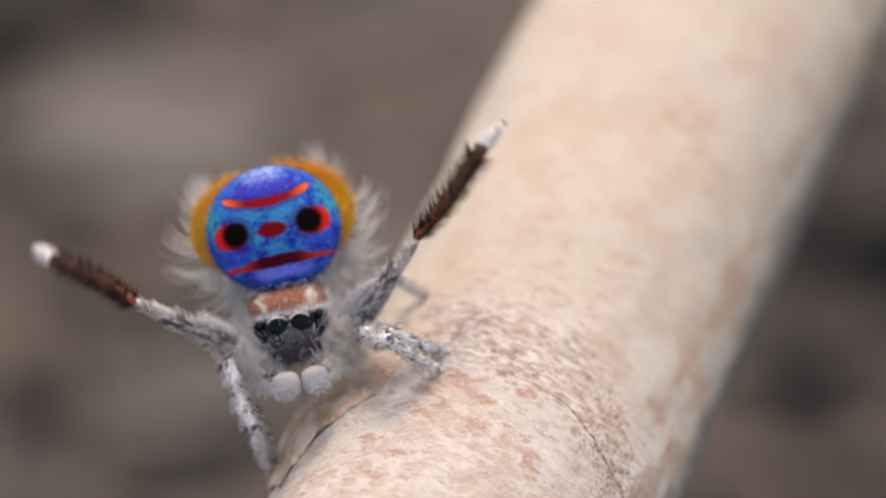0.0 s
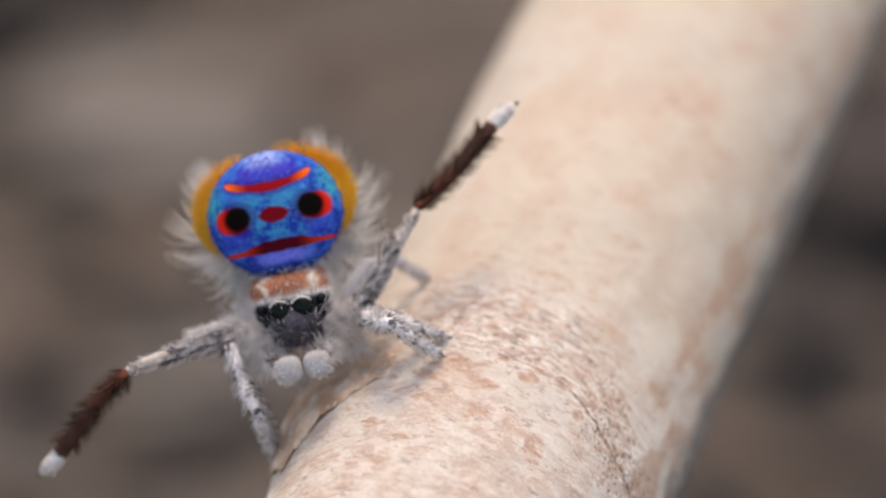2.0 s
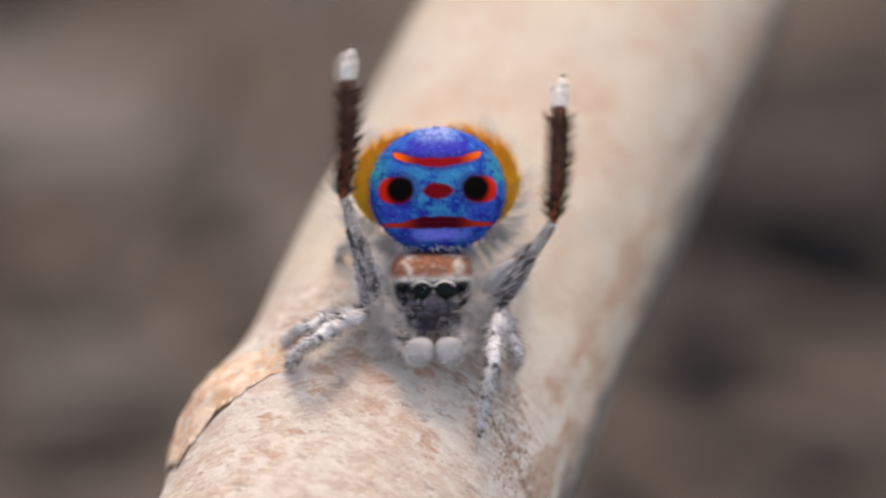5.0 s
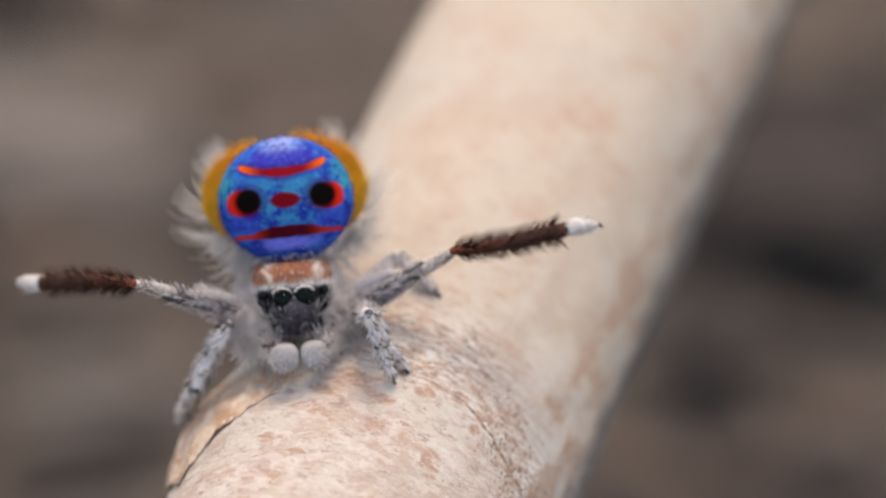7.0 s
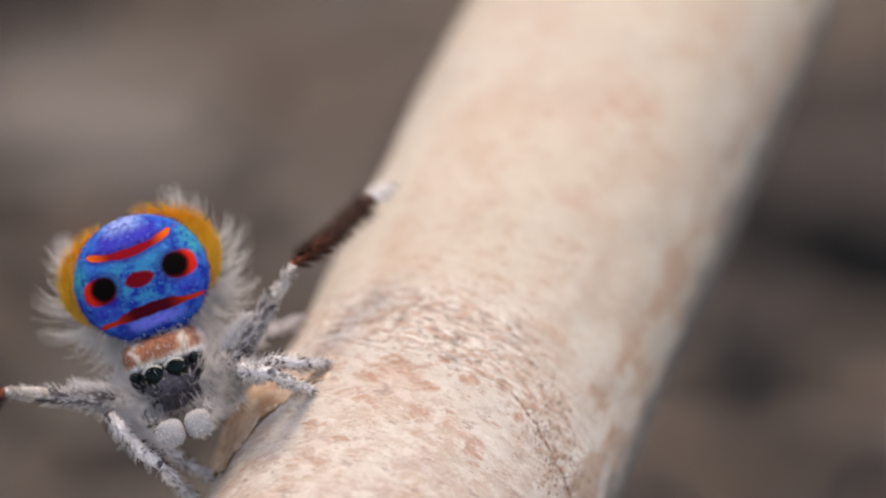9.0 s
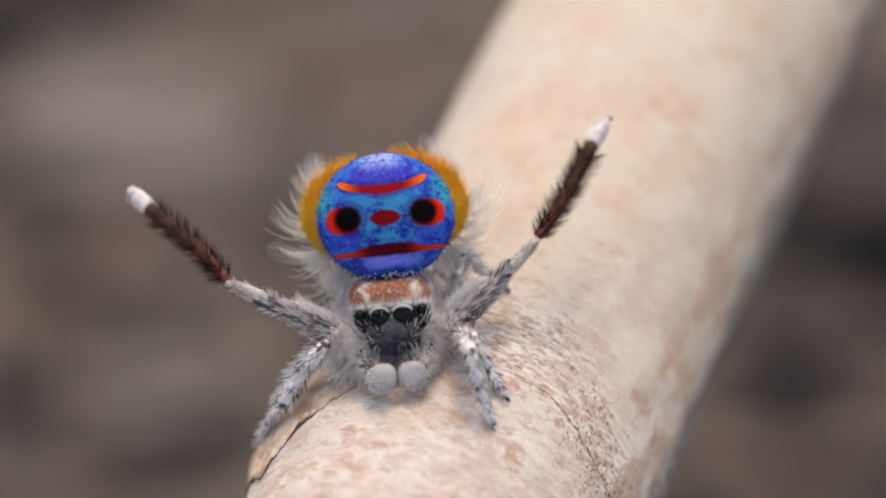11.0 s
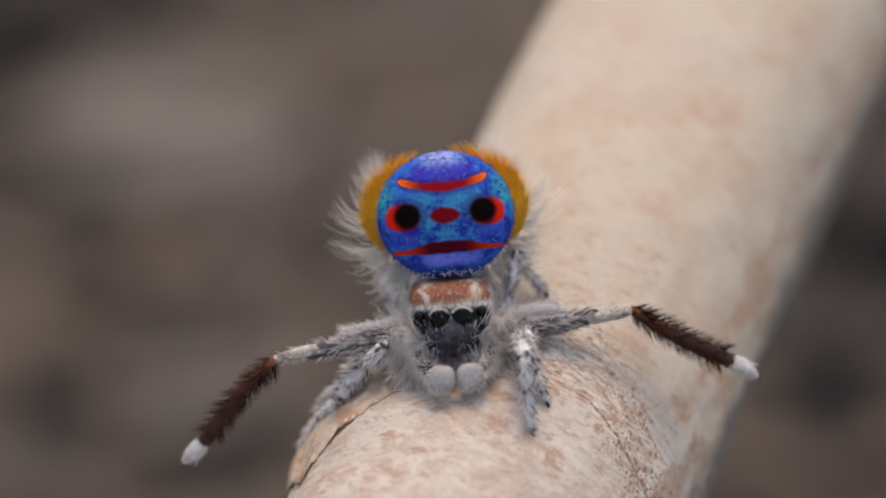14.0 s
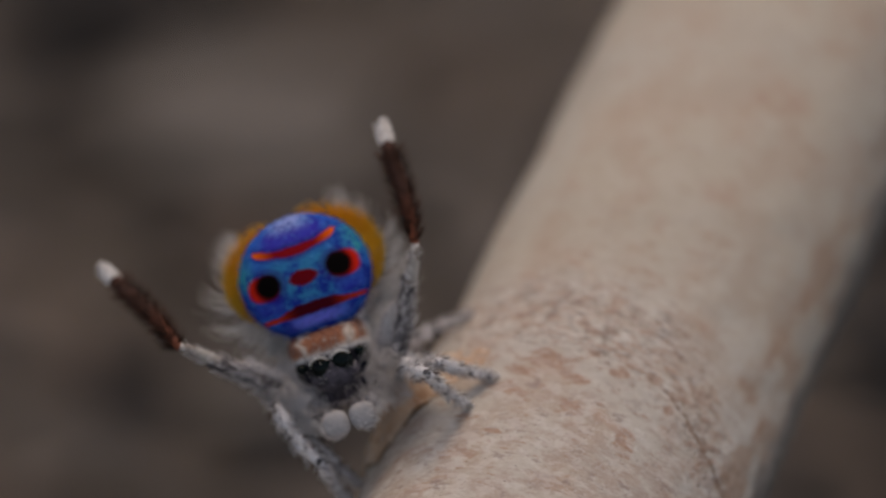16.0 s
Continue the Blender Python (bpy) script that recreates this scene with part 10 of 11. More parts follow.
        (11.7, pose(-0.000833, 0.001354, -0.000292, -34.88, -21.61, -0.00)),
        (12.1, pose(-0.000833, 0.001354, -0.000292, -36.31, -23.57, -0.00)),
        (12.3, pose(-0.000833, 0.001354, -0.000292, -38.37, -22.94, -0.00)),
        (12.5, pose(-0.000833, 0.001354, -0.000292, -36.89, -21.84, -0.00)),
        (12.7, pose(-0.000833, 0.001354, -0.000292, -38.39, -23.38, -0.00)),
        (13, pose(-0.000833, 0.001354, -0.000292, -38.85, -21.58, -0.00)),
        (13.2, pose(-0.000833, 0.001354, -0.000292, -34.51, -21.91, -0.00)),
        (13.5, pose(-0.000833, 0.001354, -0.000292, -31.42, -21.77, -0.00)),
        (13.7, pose(-0.000833, 0.001354, -0.000292, -30.48, -21.65, -0.00)),
        (14, pose(-0.000833, 0.001354, -0.000292, -31.56, -21.54, -0.00)),
        (14.3, pose(-0.000833, 0.001354, -0.000292, -37.11, -21.72, -0.00)),
        (14.4, pose(-0.000833, 0.001354, -0.000292, -56.66, -27.75, -0.00)),
        (14.5, pose(-0.000833, 0.001354, -0.000292, -57.04, -17.82, -0.00)),
        (15, pose(-0.000833, 0.001354, -0.000292, -58.94, -16.30, -0.00)),
        (15.1, pose(-0.000833, 0.001354, -0.000292, -60.87, -13.30, -0.00)),
        (15.2, pose(-0.000833, 0.001354, -0.000292, -77.32, -71.22, -0.00)),
        (15.3, pose(-0.000833, 0.001354, -0.000292, 114.62, -30.13, 180.00)),
        (15.4, pose(-0.000833, 0.001354, -0.000292, 114.57, 63.86, 180.00)),
        (15.5, pose(-0.000833, 0.001354, -0.000292, 123.50, 66.50, 180.00)),
        (15.6, pose(-0.000833, 0.001354, -0.000292, 121.82, 66.21, 180.00)),
        (15.7, pose(-0.000833, 0.001354, -0.000292, 118.40, 70.71, 180.00)),
        (16, pose(-0.000833, 0.001354, -0.000292, 118.57, 78.64, 180.00)),
    ])
    walk(legs["fourth_left"][1], [
        (0, pose(-0.000498, 0.002703, -0.000652, -171.30, 23.26, 180.00)),
        (0.2, pose(-0.000494, 0.002695, -0.000679, -171.75, 23.26, 180.00)),
        (0.7, pose(-0.000498, 0.002693, -0.000688, -171.84, 23.21, 180.00)),
        (1.7, pose(-0.000508, 0.002704, -0.000658, -171.25, 23.16, 180.00)),
        (2.2, pose(-0.000469, 0.002695, -0.000656, -171.76, 23.54, 180.00)),
        (2.3, pose(-0.000508, 0.002718, -0.000602, -170.50, 23.23, 180.00)),
        (2.4, pose(-0.000650, 0.002727, -0.000671, -170.02, 22.01, 180.00)),
        (2.5, pose(-0.000791, 0.002741, -0.000664, -169.29, 21.12, 180.00)),
        (2.6, pose(-0.001110, 0.002694, -0.000730, -169.79, 18.64, 180.00)),
        (2.7, pose(-0.001305, 0.002677, -0.000594, -164.29, 19.72, 180.00)),
        (2.8, pose(-0.000758, 0.002302, 0.000785, -174.68, 34.23, 180.00)),
        (2.9, pose(-0.000396, 0.002398, 0.000593, 147.78, 73.86, 180.00)),
        (3, pose(-0.000984, 0.002279, 0.000797, 137.17, 59.33, 180.00)),
        (3.1, pose(-0.001302, 0.001968, 0.000920, 119.11, 35.62, 180.00)),
        (3.2, pose(-0.001344, 0.001925, 0.000924, 114.03, -24.53, 180.00)),
        (3.3, pose(-0.001362, 0.001950, 0.000904, 117.09, -42.28, 180.00)),
        (3.4, pose(-0.001381, 0.001974, 0.000883, 119.83, -52.33, 180.00)),
        (3.5, pose(-0.001392, 0.001985, 0.000872, 120.98, -57.74, 180.00)),
        (3.6, pose(-0.001387, 0.001981, 0.000877, 120.49, -54.62, 180.00)),
        (3.8, pose(-0.001392, 0.001990, 0.000869, 121.42, -52.45, 180.00)),
        (4, pose(-0.001388, 0.001985, 0.000874, 120.92, -52.12, 180.00)),
        (4.3, pose(-0.001394, 0.001989, 0.000869, 121.37, -55.47, 180.00)),
        (4.5, pose(-0.001380, 0.001974, 0.000883, 119.80, -50.68, 180.00)),
        (4.8, pose(-0.001392, 0.001989, 0.000870, 121.31, -53.46, 180.00)),
        (5, pose(-0.001367, 0.001951, 0.000901, 117.25, -51.66, 180.00)),
        (5.1, pose(-0.001472, 0.002189, 0.000688, 118.97, -71.73, 180.00)),
        (5.2, pose(-0.001757, 0.002441, -0.000122, 130.04, -82.55, 180.00)),
        (5.3, pose(-0.001617, 0.002544, -0.000471, 126.60, -57.51, 180.00)),
        (5.4, pose(-0.001551, 0.002596, -0.000212, 130.88, -30.34, 180.00)),
        (5.5, pose(-0.001490, 0.002614, -0.000079, 135.14, -16.73, 180.00)),
        (5.6, pose(-0.001452, 0.002629, -0.000055, 136.25, -11.97, 180.00)),
        (5.8, pose(-0.001404, 0.002651, -0.000055, 137.85, -6.80, 180.00)),
        (6.4, pose(-0.001336, 0.002689, -0.000127, 140.56, -1.18, 180.00)),
        (7, pose(-0.001185, 0.002742, -0.000176, 144.06, 8.10, 180.00)),
        (7.3, pose(-0.001124, 0.002755, -0.000169, 144.94, 11.34, 180.00)),
        (7.5, pose(-0.000899, 0.002772, -0.000072, 146.00, 22.70, 180.00)),
        (7.6, pose(-0.001210, 0.002729, -0.000116, 164.91, 13.53, 180.00)),
        (7.7, pose(-0.001266, 0.002559, -0.000943, -173.97, 14.70, 180.00)),
        (7.8, pose(-0.001204, 0.002558, -0.000982, -170.05, 16.98, 180.00)),
        (7.9, pose(-0.000404, 0.002648, -0.000744, -165.18, 22.74, 180.00)),
        (8, pose(-0.000088, 0.002573, -0.000441, -169.24, 26.59, 180.00)),
        (8.1, pose(-0.000019, 0.002528, -0.000440, -171.64, 28.48, 180.00)),
        (8.3, pose(0.000040, 0.002479, -0.000481, -174.28, 30.47, 180.00)),
        (8.5, pose(0.000003, 0.002509, -0.000467, -172.66, 29.15, 180.00)),
        (8.9, pose(0.000057, 0.002469, -0.000464, -174.82, 31.13, 180.00)),
        (9.4, pose(0.000019, 0.002503, -0.000422, -172.99, 29.77, 180.00)),
        (9.5, pose(0.000041, 0.002484, -0.000442, -173.98, 30.52, 180.00)),
        (9.6, pose(0.000107, 0.002401, -0.000580, -178.40, 33.42, 180.00)),
        (9.7, pose(-0.000186, 0.002623, -0.000477, -166.52, 24.61, 180.00)),
        (9.8, pose(-0.000273, 0.002643, -0.000588, -168.30, 24.43, 180.00)),
        (9.9, pose(-0.000500, 0.002726, -0.000556, 173.37, 25.70, 180.00)),
        (10, pose(-0.000251, 0.002653, -0.000486, 124.29, 56.75, 180.00)),
        (10.1, pose(-0.000294, 0.002672, -0.000479, 122.55, 55.47, 180.00)),
        (10.2, pose(-0.000539, 0.002745, -0.000497, 115.08, 40.80, 180.00)),
        (10.3, pose(-0.000904, 0.002688, 0.000237, 135.47, 30.63, 180.00)),
        (10.4, pose(-0.000893, 0.002349, 0.000743, 159.99, 43.49, 180.00)),
        (10.5, pose(-0.000619, 0.002355, 0.000716, 174.02, 43.89, 180.00)),
        (10.7, pose(-0.000909, 0.002299, 0.000787, 171.04, 39.24, 180.00)),
        (10.9, pose(-0.001072, 0.002236, 0.000817, 167.64, 35.41, 180.00)),
        (11.7, pose(-0.001267, 0.002175, 0.000804, 164.31, 22.19, 180.00)),
        (12, pose(-0.001298, 0.002187, 0.000782, 164.97, 18.74, 180.00)),
        (12.3, pose(-0.001272, 0.002246, 0.000746, 168.15, 20.23, 180.00)),
        (12.5, pose(-0.001260, 0.002216, 0.000775, 166.54, 21.75, 180.00)),
        (12.7, pose(-0.001280, 0.002246, 0.000742, 168.16, 19.62, 180.00)),
        (13, pose(-0.001244, 0.002255, 0.000749, 168.65, 22.10, 180.00)),
        (13.2, pose(-0.001275, 0.002168, 0.000807, 163.89, 21.57, 180.00)),
        (13.7, pose(-0.001290, 0.002082, 0.000859, 159.14, 22.34, 180.00)),
        (14.1, pose(-0.001277, 0.002128, 0.000834, 161.71, 22.55, 180.00)),
        (14.3, pose(-0.001257, 0.002220, 0.000773, 166.78, 21.94, 180.00)),
        (14.4, pose(-0.001201, 0.002554, 0.000407, 132.56, 14.26, 180.00)),
        (14.5, pose(-0.001072, 0.002559, 0.000453, 132.97, 26.71, 180.00)),
        (14.6, pose(-0.001074, 0.002566, 0.000441, 133.48, 26.04, 180.00)),
        (14.8, pose(-0.001056, 0.002564, 0.000451, 133.30, 27.94, 180.00)),
        (15, pose(-0.001041, 0.002584, 0.000420, 134.89, 27.66, 180.00)),
        (15.1, pose(-0.000994, 0.002609, 0.000389, 133.58, 30.25, 180.00)),
        (15.2, pose(-0.001132, 0.002755, -0.000190, 176.23, 17.28, 180.00)),
        (15.3, pose(-0.001133, 0.002660, -0.000809, -178.50, 15.37, 180.00)),
        (15.4, pose(-0.000297, 0.002660, -0.000555, -178.47, 27.16, 180.00)),
        (15.5, pose(-0.000106, 0.002552, -0.000608, 175.78, 31.83, 180.00)),
        (15.6, pose(-0.000140, 0.002575, -0.000597, 176.99, 30.80, 180.00)),
        (15.7, pose(-0.000188, 0.002618, -0.000517, 179.26, 29.68, 180.00)),
        (16, pose(-0.000159, 0.002615, -0.000427, 179.15, 30.81, 180.00)),
    ])
    walk(legs["fourth_right"][0], [
        (0, pose(0.000833, 0.001354, -0.000292, -10.06, 50.95, 0.00)),
        (0.7, pose(0.000833, 0.001354, -0.000292, -10.47, 51.79, 0.00)),
        (2.2, pose(0.000833, 0.001354, -0.000292, -9.67, 50.17, 0.00)),
        (2.5, pose(0.000833, 0.001354, -0.000292, -4.11, 41.85, 0.00)),
        (2.6, pose(0.000833, 0.001354, -0.000292, -0.34, 39.82, 0.00)),
        (2.7, pose(0.000833, 0.001354, -0.000292, -4.60, 42.08, 0.00)),
        (2.8, pose(0.000833, 0.001354, -0.000292, -23.42, 36.04, 0.00)),
        (2.9, pose(0.000833, 0.001354, -0.000292, -16.37, 35.18, 0.00)),
        (3, pose(0.000833, 0.001354, -0.000292, 11.72, 39.20, 0.00)),
        (3.1, pose(0.000833, 0.001354, -0.000292, -9.71, 46.31, 0.00)),
        (3.2, pose(0.000833, 0.001354, -0.000292, -11.49, 45.09, 0.00)),
        (3.5, pose(0.000833, 0.001354, -0.000292, -10.33, 43.09, 0.00)),
        (5, pose(0.000833, 0.001354, -0.000292, -10.69, 43.74, 0.00)),
        (5.1, pose(0.000833, 0.001354, -0.000292, -8.71, 44.76, 0.00)),
        (5.2, pose(0.000833, 0.001354, -0.000292, 3.81, 10.13, 0.00)),
        (5.3, pose(0.000833, 0.001354, -0.000292, -0.00, 14.01, 0.00)),
        (5.4, pose(0.000833, 0.001354, -0.000292, -7.30, 22.90, 0.00)),
        (5.5, pose(0.000833, 0.001354, -0.000292, -6.78, 28.66, 0.00)),
        (5.7, pose(0.000833, 0.001354, -0.000292, -5.40, 34.87, 0.00)),
        (6, pose(0.000833, 0.001354, -0.000292, -4.50, 40.27, 0.00)),
        (6.4, pose(0.000833, 0.001354, -0.000292, -3.91, 44.54, 0.00)),
        (7, pose(0.000833, 0.001354, -0.000292, -2.82, 54.03, 0.00)),
        (7.3, pose(0.000833, 0.001354, -0.000292, -2.48, 56.97, 0.00)),
        (7.4, pose(0.000833, 0.001354, -0.000292, -1.64, 64.54, 0.00)),
        (7.5, pose(0.000833, 0.001354, -0.000292, -0.46, 74.18, 0.00)),
        (7.6, pose(0.000833, 0.001354, -0.000292, -4.41, 39.76, 0.00)),
        (7.7, pose(0.000833, 0.001354, -0.000292, -14.97, 42.38, 0.00)),
        (7.8, pose(0.000833, 0.001354, -0.000292, -51.92, 53.46, 0.00)),
        (7.9, pose(0.000833, 0.001354, -0.000292, -44.40, 67.01, 0.00)),
        (8.1, pose(0.000833, 0.001354, -0.000292, -42.71, 70.03, 0.00)),
        (8.3, pose(0.000833, 0.001354, -0.000292, -41.07, 75.01, 0.00)),
        (8.4, pose(0.000833, 0.001354, -0.000292, -41.25, 75.85, 0.00)),
        (9.4, pose(0.000833, 0.001354, -0.000292, -41.12, 74.57, 0.00)),
        (9.6, pose(0.000833, 0.001354, -0.000292, -39.87, 77.34, 0.00)),
        (9.7, pose(0.000833, 0.001354, -0.000292, -46.48, 69.75, 0.00)),
        (9.8, pose(0.000833, 0.001354, -0.000292, -49.29, 72.67, 0.00)),
        (9.9, pose(0.000833, 0.001354, -0.000292, -59.54, 70.54, 0.00)),
        (10, pose(0.000833, 0.001354, -0.000292, -24.16, 50.10, 0.00)),
        (10.1, pose(0.000833, 0.001354, -0.000292, -19.87, 62.38, 0.00)),
        (10.2, pose(0.000833, 0.001354, -0.000292, -11.17, 47.13, 0.00)),
        (10.3, pose(0.000833, 0.001354, -0.000292, 4.73, 33.51, 0.00)),
        (10.4, pose(0.000833, 0.001354, -0.000292, -3.95, 38.38, 0.00)),
        (10.5, pose(0.000833, 0.001354, -0.000292, -4.99, 48.58, 0.00)),
        (10.6, pose(0.000833, 0.001354, -0.000292, -4.07, 40.73, 0.00)),
        (10.7, pose(0.000833, 0.001354, -0.000292, -2.99, 34.92, 0.00)),
        (10.9, pose(0.000833, 0.001354, -0.000292, -0.80, 27.80, 0.00)),
        (11.5, pose(0.000833, 0.001354, -0.000292, 3.58, 21.29, 0.00)),
        (11.9, pose(0.000833, 0.001354, -0.000292, 6.66, 20.22, 0.00)),
        (12.3, pose(0.000833, 0.001354, -0.000292, 3.99, 22.85, 0.00)),
        (12.5, pose(0.000833, 0.001354, -0.000292, 4.39, 21.66, 0.00)),
        (13, pose(0.000833, 0.001354, -0.000292, 3.13, 23.22, 0.00)),
        (13.2, pose(0.000833, 0.001354, -0.000292, 6.05, 19.87, 0.00)),
        (13.6, pose(0.000833, 0.001354, -0.000292, 8.86, 17.43, 0.00)),
        (14.1, pose(0.000833, 0.001354, -0.000292, 7.06, 18.61, 0.00)),
        (14.3, pose(0.000833, 0.001354, -0.000292, 4.19, 21.83, 0.00)),
        (14.4, pose(0.000833, 0.001354, -0.000292, -2.17, 41.77, 0.00)),
        (14.5, pose(0.000833, 0.001354, -0.000292, -0.03, 40.49, 0.00)),
        (14.6, pose(0.000833, 0.001354, -0.000292, -0.49, 40.61, 0.00)),
        (15, pose(0.000833, 0.001354, -0.000292, 3.57, 40.51, 0.00)),
        (15.1, pose(0.000833, 0.001354, -0.000292, 2.07, 40.09, 0.00)),
        (15.2, pose(0.000833, 0.001354, -0.000292, -7.39, 41.46, 0.00)),
        (15.3, pose(0.000833, 0.001354, -0.000292, -37.29, 47.84, 0.00)),
        (15.4, pose(0.000833, 0.001354, -0.000292, -28.54, 57.80, 0.00)),
        (15.5, pose(0.000833, 0.001354, -0.000292, -34.20, 69.21, 0.00)),
        (15.6, pose(0.000833, 0.001354, -0.000292, -37.06, 79.10, 0.00)),
        (15.7, pose(0.000833, 0.001354, -0.000292, -35.35, 74.63, 0.00)),
        (15.9, pose(0.000833, 0.001354, -0.000292, -37.29, 77.56, 0.00)),
        (16, pose(0.000833, 0.001354, -0.000292, -37.33, 76.96, 0.00)),
    ])
    walk(legs["fourth_right"][1], [
        (0, pose(0.001932, 0.001605, 0.000600, 146.42, 45.40, 180.00)),
        (0.7, pose(0.001943, 0.001615, 0.000582, 147.05, 43.96, 180.00)),
        (2, pose(0.001934, 0.001607, 0.000596, 146.54, 45.61, 180.00)),
        (2.2, pose(0.001921, 0.001595, 0.000616, 145.80, 47.38, 180.00)),
        (2.3, pose(0.001867, 0.001546, 0.000687, 142.61, 47.82, 180.00)),
        (2.4, pose(0.001822, 0.001500, 0.000740, 139.46, 36.44, 180.00)),
        (2.5, pose(0.001789, 0.001456, 0.000776, 136.37, 27.70, 180.00)),
        (2.6, pose(0.001753, 0.001362, 0.000812, 132.09, -1.79, 180.00)),
        (2.7, pose(0.001793, 0.001469, 0.000772, 146.38, -31.29, 180.00)),
        (2.8, pose(0.001609, 0.001925, 0.000775, 169.73, -46.21, 180.00)),
        (2.9, pose(0.001627, 0.001759, 0.000835, 144.44, -66.91, 180.00)),
        (3, pose(0.001722, 0.001062, 0.000799, 99.78, 49.51, 180.00)),
        (3.1, pose(0.001857, 0.001596, 0.000687, 128.93, 67.42, 180.00)),
        (3.2, pose(0.001830, 0.001640, 0.000702, 113.82, 31.84, 180.00)),
        (3.3, pose(0.001813, 0.001619, 0.000725, 110.88, 12.19, 180.00)),
        (3.4, pose(0.001804, 0.001614, 0.000735, 110.21, -3.52, 180.00)),
        (3.5, pose(0.001799, 0.001611, 0.000741, 109.75, -11.59, 180.00)),
        (3.6, pose(0.001802, 0.001614, 0.000737, 110.19, -7.39, 180.00)),
        (3.8, pose(0.001804, 0.001625, 0.000732, 111.83, -7.81, 180.00)),
        (4, pose(0.001804, 0.001622, 0.000733, 111.38, -6.26, 180.00)),
        (4.2, pose(0.001801, 0.001620, 0.000736, 111.06, -10.29, 180.00)),
        (4.3, pose(0.001801, 0.001618, 0.000737, 110.87, -10.45, 180.00)),
        (4.5, pose(0.001806, 0.001617, 0.000733, 110.68, -2.03, 180.00)),
        (4.8, pose(0.001803, 0.001622, 0.000734, 111.41, -8.47, 180.00)),
        (4.9, pose(0.001804, 0.001615, 0.000735, 110.40, -3.75, 180.00)),
        (5, pose(0.001809, 0.001620, 0.000729, 111.10, 2.93, 180.00)),
        (5.1, pose(0.001833, 0.001571, 0.000717, 121.62, 56.79, 180.00)),
        (5.2, pose(0.001085, 0.001258, 0.001120, 166.36, 45.69, 180.00)),
        (5.3, pose(0.001181, 0.001354, 0.001103, 175.27, 17.47, 180.00)),
        (5.4, pose(0.001388, 0.001536, 0.001021, -169.15, 25.08, 180.00)),
        (5.5, pose(0.001517, 0.001523, 0.000960, -167.84, 29.74, 180.00)),
        (5.6, pose(0.001592, 0.001503, 0.000919, -168.95, 31.32, 180.00)),
        (5.9, pose(0.001731, 0.001472, 0.000824, -170.63, 32.25, 180.00)),
        (6.4, pose(0.001838, 0.001452, 0.000730, -171.69, 32.53, 180.00)),
        (7, pose(0.001994, 0.001424, 0.000551, -173.16, 41.47, 180.00)),
        (7.3, pose(0.002036, 0.001416, 0.000491, -173.61, 46.59, 180.00)),
        (7.4, pose(0.002130, 0.001395, 0.000326, -174.73, 56.53, 180.00)),
        (7.5, pose(0.002215, 0.001365, 0.000100, -176.30, 71.52, 180.00)),
        (7.6, pose(0.001749, 0.001464, 0.000810, -176.60, 59.01, 180.00)),
        (7.7, pose(0.001769, 0.001725, 0.000734, 126.90, -39.14, 180.00)),
        (7.8, pose(0.001545, 0.002485, 0.000236, 127.90, -29.03, 180.00)),
        (7.9, pose(0.001778, 0.002359, 0.000109, 115.14, 58.90, 180.00)),
        (8, pose(0.001788, 0.002358, 0.000086, -52.96, 80.23, 0.00)),
        (8.3, pose(0.001879, 0.002298, -0.000011, -48.19, 87.89, 0.00)),
        (8.4, pose(0.001880, 0.002301, -0.000028, -48.23, 88.91, 0.00)),
        (9.4, pose(0.001876, 0.002298, -0.000004, -48.32, 87.38, 0.00)),
        (9.5, pose(0.001885, 0.002291, -0.000012, -47.80, 87.98, 0.00)),
        (9.6, pose(0.001909, 0.002275, -0.000050, 133.56, 89.55, 180.00)),
        (9.7, pose(0.001761, 0.002395, 0.000051, -54.97, 82.26, 0.00)),
        (9.8, pose(0.001728, 0.002443, -0.000012, -57.41, 86.59, 0.00)),
        (9.9, pose(0.001520, 0.002592, -0.000049, -68.31, 88.03, 0.00)),
        (10, pose(0.001839, 0.001942, 0.000549, 113.38, 79.09, 180.00)),
        (10.1, pose(0.002030, 0.001842, 0.000335, 142.17, 75.61, 180.00)),
        (10.2, pose(0.001866, 0.001632, 0.000668, 126.16, 43.98, 180.00)),
        (10.3, pose(0.001623, 0.001235, 0.000902, 133.44, 58.20, 180.00)),
        (10.4, pose(0.001723, 0.001452, 0.000832, 174.12, 68.16, 180.00)),
        (10.5, pose(0.001906, 0.001479, 0.000656, 172.50, 61.57, 180.00)),
        (10.6, pose(0.001768, 0.001456, 0.000795, 171.27, 55.56, 180.00)),
        (10.7, pose(0.001654, 0.001428, 0.000885, 169.81, 51.25, 180.00)),
        (10.8, pose(0.001566, 0.001400, 0.000943, 168.28, 48.03, 180.00)),
        (11, pose(0.001464, 0.001354, 0.000999, 165.77, 43.85, 180.00)),
        (11.3, pose(0.001396, 0.001308, 0.001030, 163.24, 39.38, 180.00)),
        (11.6, pose(0.001337, 0.001239, 0.001049, 159.40, 32.94, 180.00)),
        (11.8, pose(0.001322, 0.001196, 0.001050, 156.95, 28.08, 180.00)),
        (12, pose(0.001337, 0.001191, 0.001044, 156.65, 24.33, 180.00)),
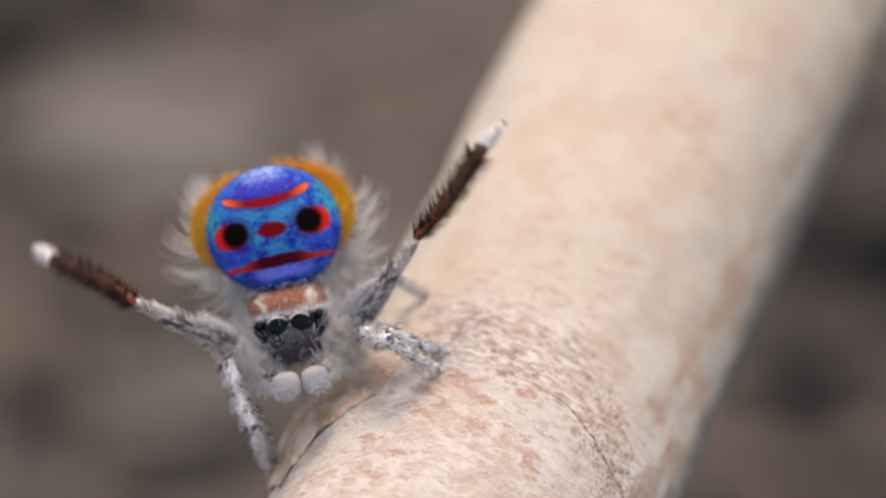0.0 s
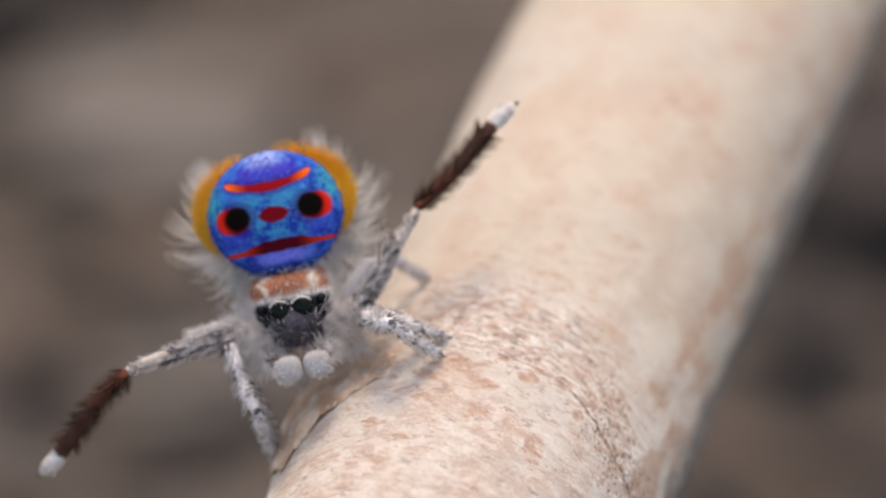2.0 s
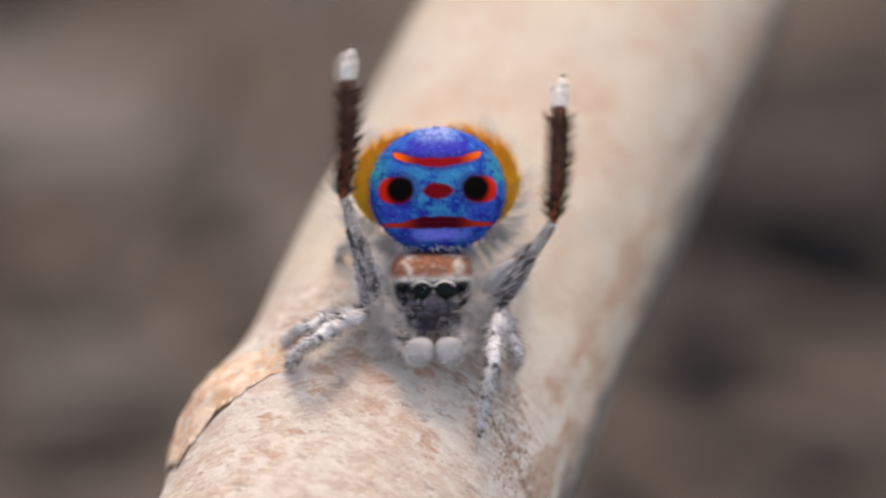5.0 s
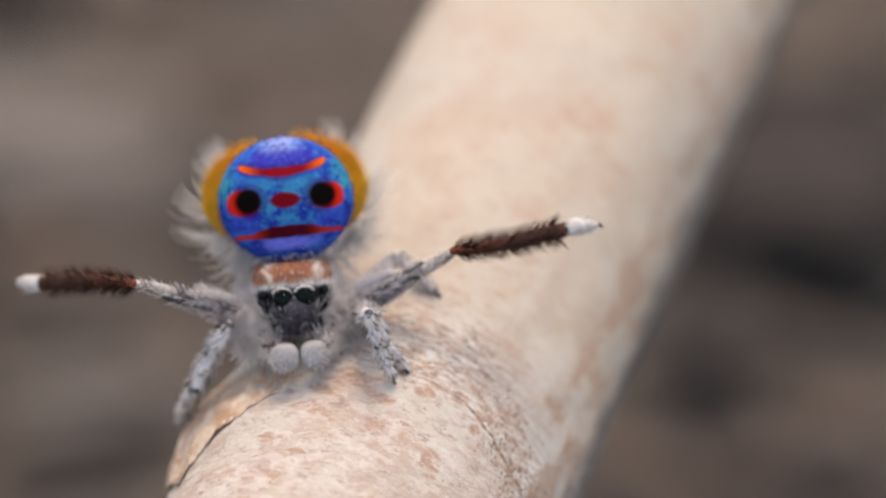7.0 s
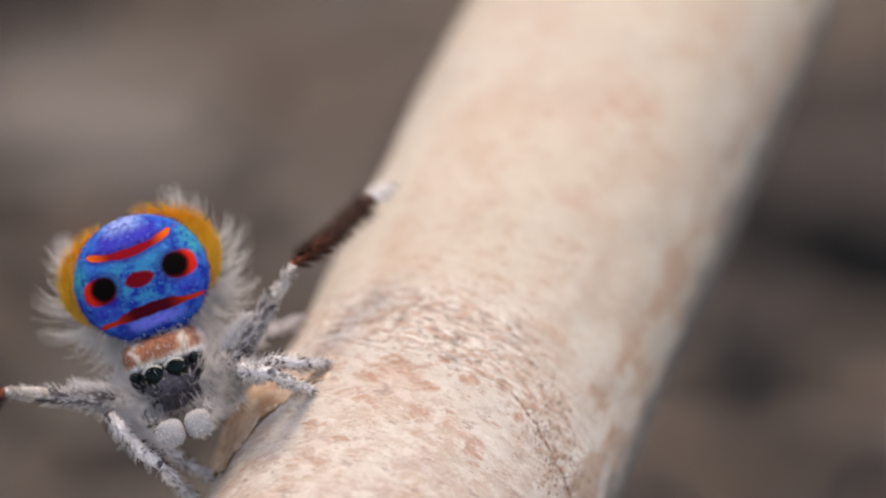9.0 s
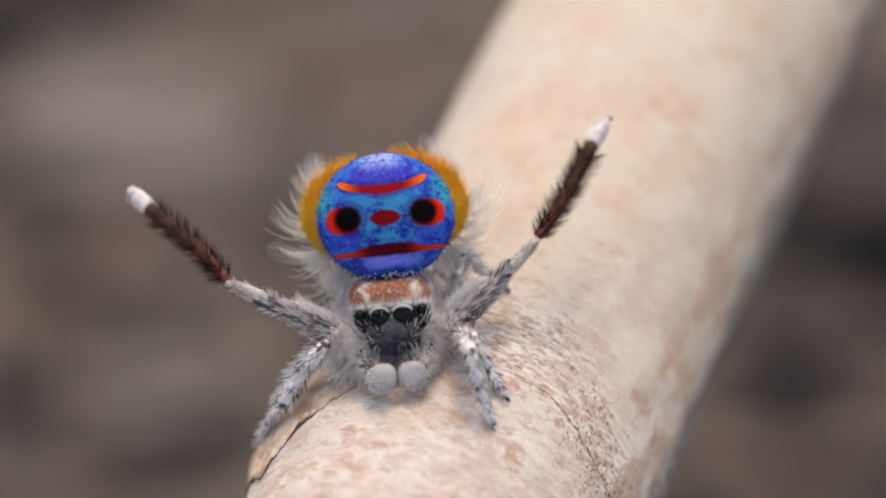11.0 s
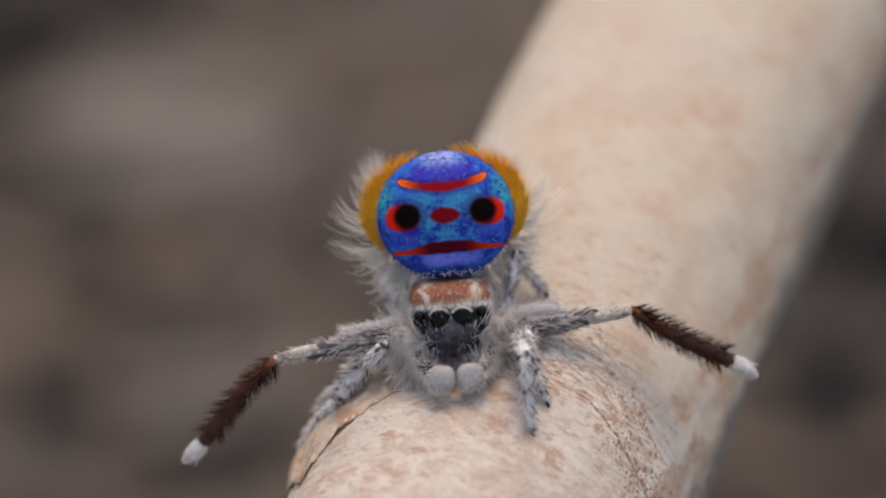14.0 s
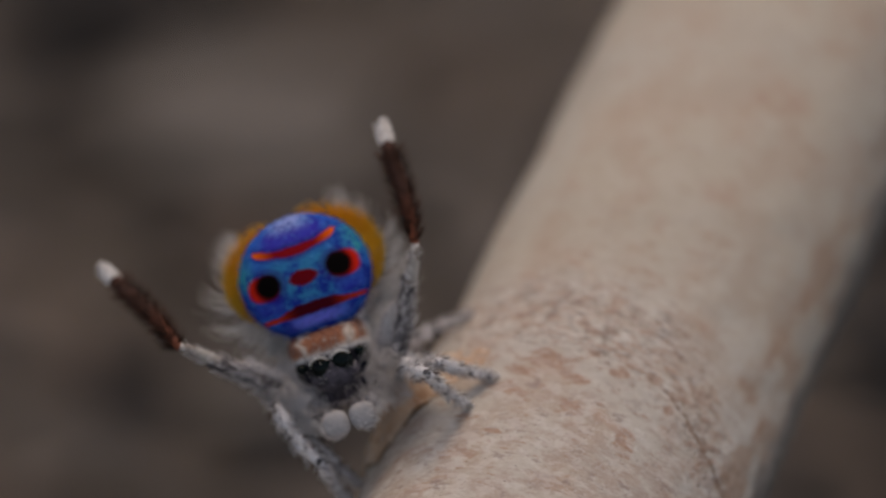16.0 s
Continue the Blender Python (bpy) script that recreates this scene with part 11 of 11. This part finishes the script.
        (12.3, pose(0.001390, 0.001254, 0.001029, 160.23, 23.93, 180.00)),
        (12.5, pose(0.001362, 0.001244, 0.001040, 159.66, 28.00, 180.00)),
        (12.7, pose(0.001391, 0.001249, 0.001028, 159.97, 22.77, 180.00)),
        (13, pose(0.001399, 0.001275, 0.001027, 161.43, 26.93, 180.00)),
        (13.2, pose(0.001319, 0.001202, 0.001052, 157.30, 29.86, 180.00)),
        (13.6, pose(0.001258, 0.001132, 0.001063, 153.23, 34.19, 180.00)),
        (13.8, pose(0.001256, 0.001132, 0.001064, 153.23, 34.72, 180.00)),
        (14.1, pose(0.001288, 0.001177, 0.001060, 155.85, 33.00, 180.00)),
        (14.3, pose(0.001366, 0.001249, 0.001039, 159.94, 28.13, 180.00)),
        (14.4, pose(0.001789, 0.001408, 0.000779, 124.67, -32.87, 180.00)),
        (14.5, pose(0.001766, 0.001354, 0.000801, 119.33, -1.37, 180.00)),
        (14.6, pose(0.001768, 0.001366, 0.000799, 120.54, -2.29, 180.00)),
        (14.8, pose(0.001760, 0.001312, 0.000805, 114.35, 1.00, 180.00)),
        (14.9, pose(0.001763, 0.001279, 0.000801, 109.77, -2.92, 180.00)),
        (15, pose(0.001765, 0.001264, 0.000799, 107.22, -3.72, 180.00)),
        (15.1, pose(0.001758, 0.001302, 0.000807, 107.69, 28.88, 180.00)),
        (15.2, pose(0.001776, 0.001538, 0.000776, 123.82, -57.02, 180.00)),
        (15.3, pose(0.001680, 0.002224, 0.000476, 135.96, -33.12, 180.00)),
        (15.4, pose(0.001901, 0.002040, 0.000381, 120.11, 56.93, 180.00)),
        (15.5, pose(0.001944, 0.002161, 0.000130, 131.12, 82.67, 180.00)),
        (15.6, pose(0.001959, 0.002219, -0.000075, 135.62, 83.84, 180.00)),
        (15.7, pose(0.001963, 0.002185, 0.000019, 133.00, 78.33, 180.00)),
        (15.9, pose(0.001949, 0.002224, -0.000045, 135.97, 88.36, 180.00)),
        (16, pose(0.001946, 0.002225, -0.000034, -43.70, 89.71, 0.00)),
    ])


motions()
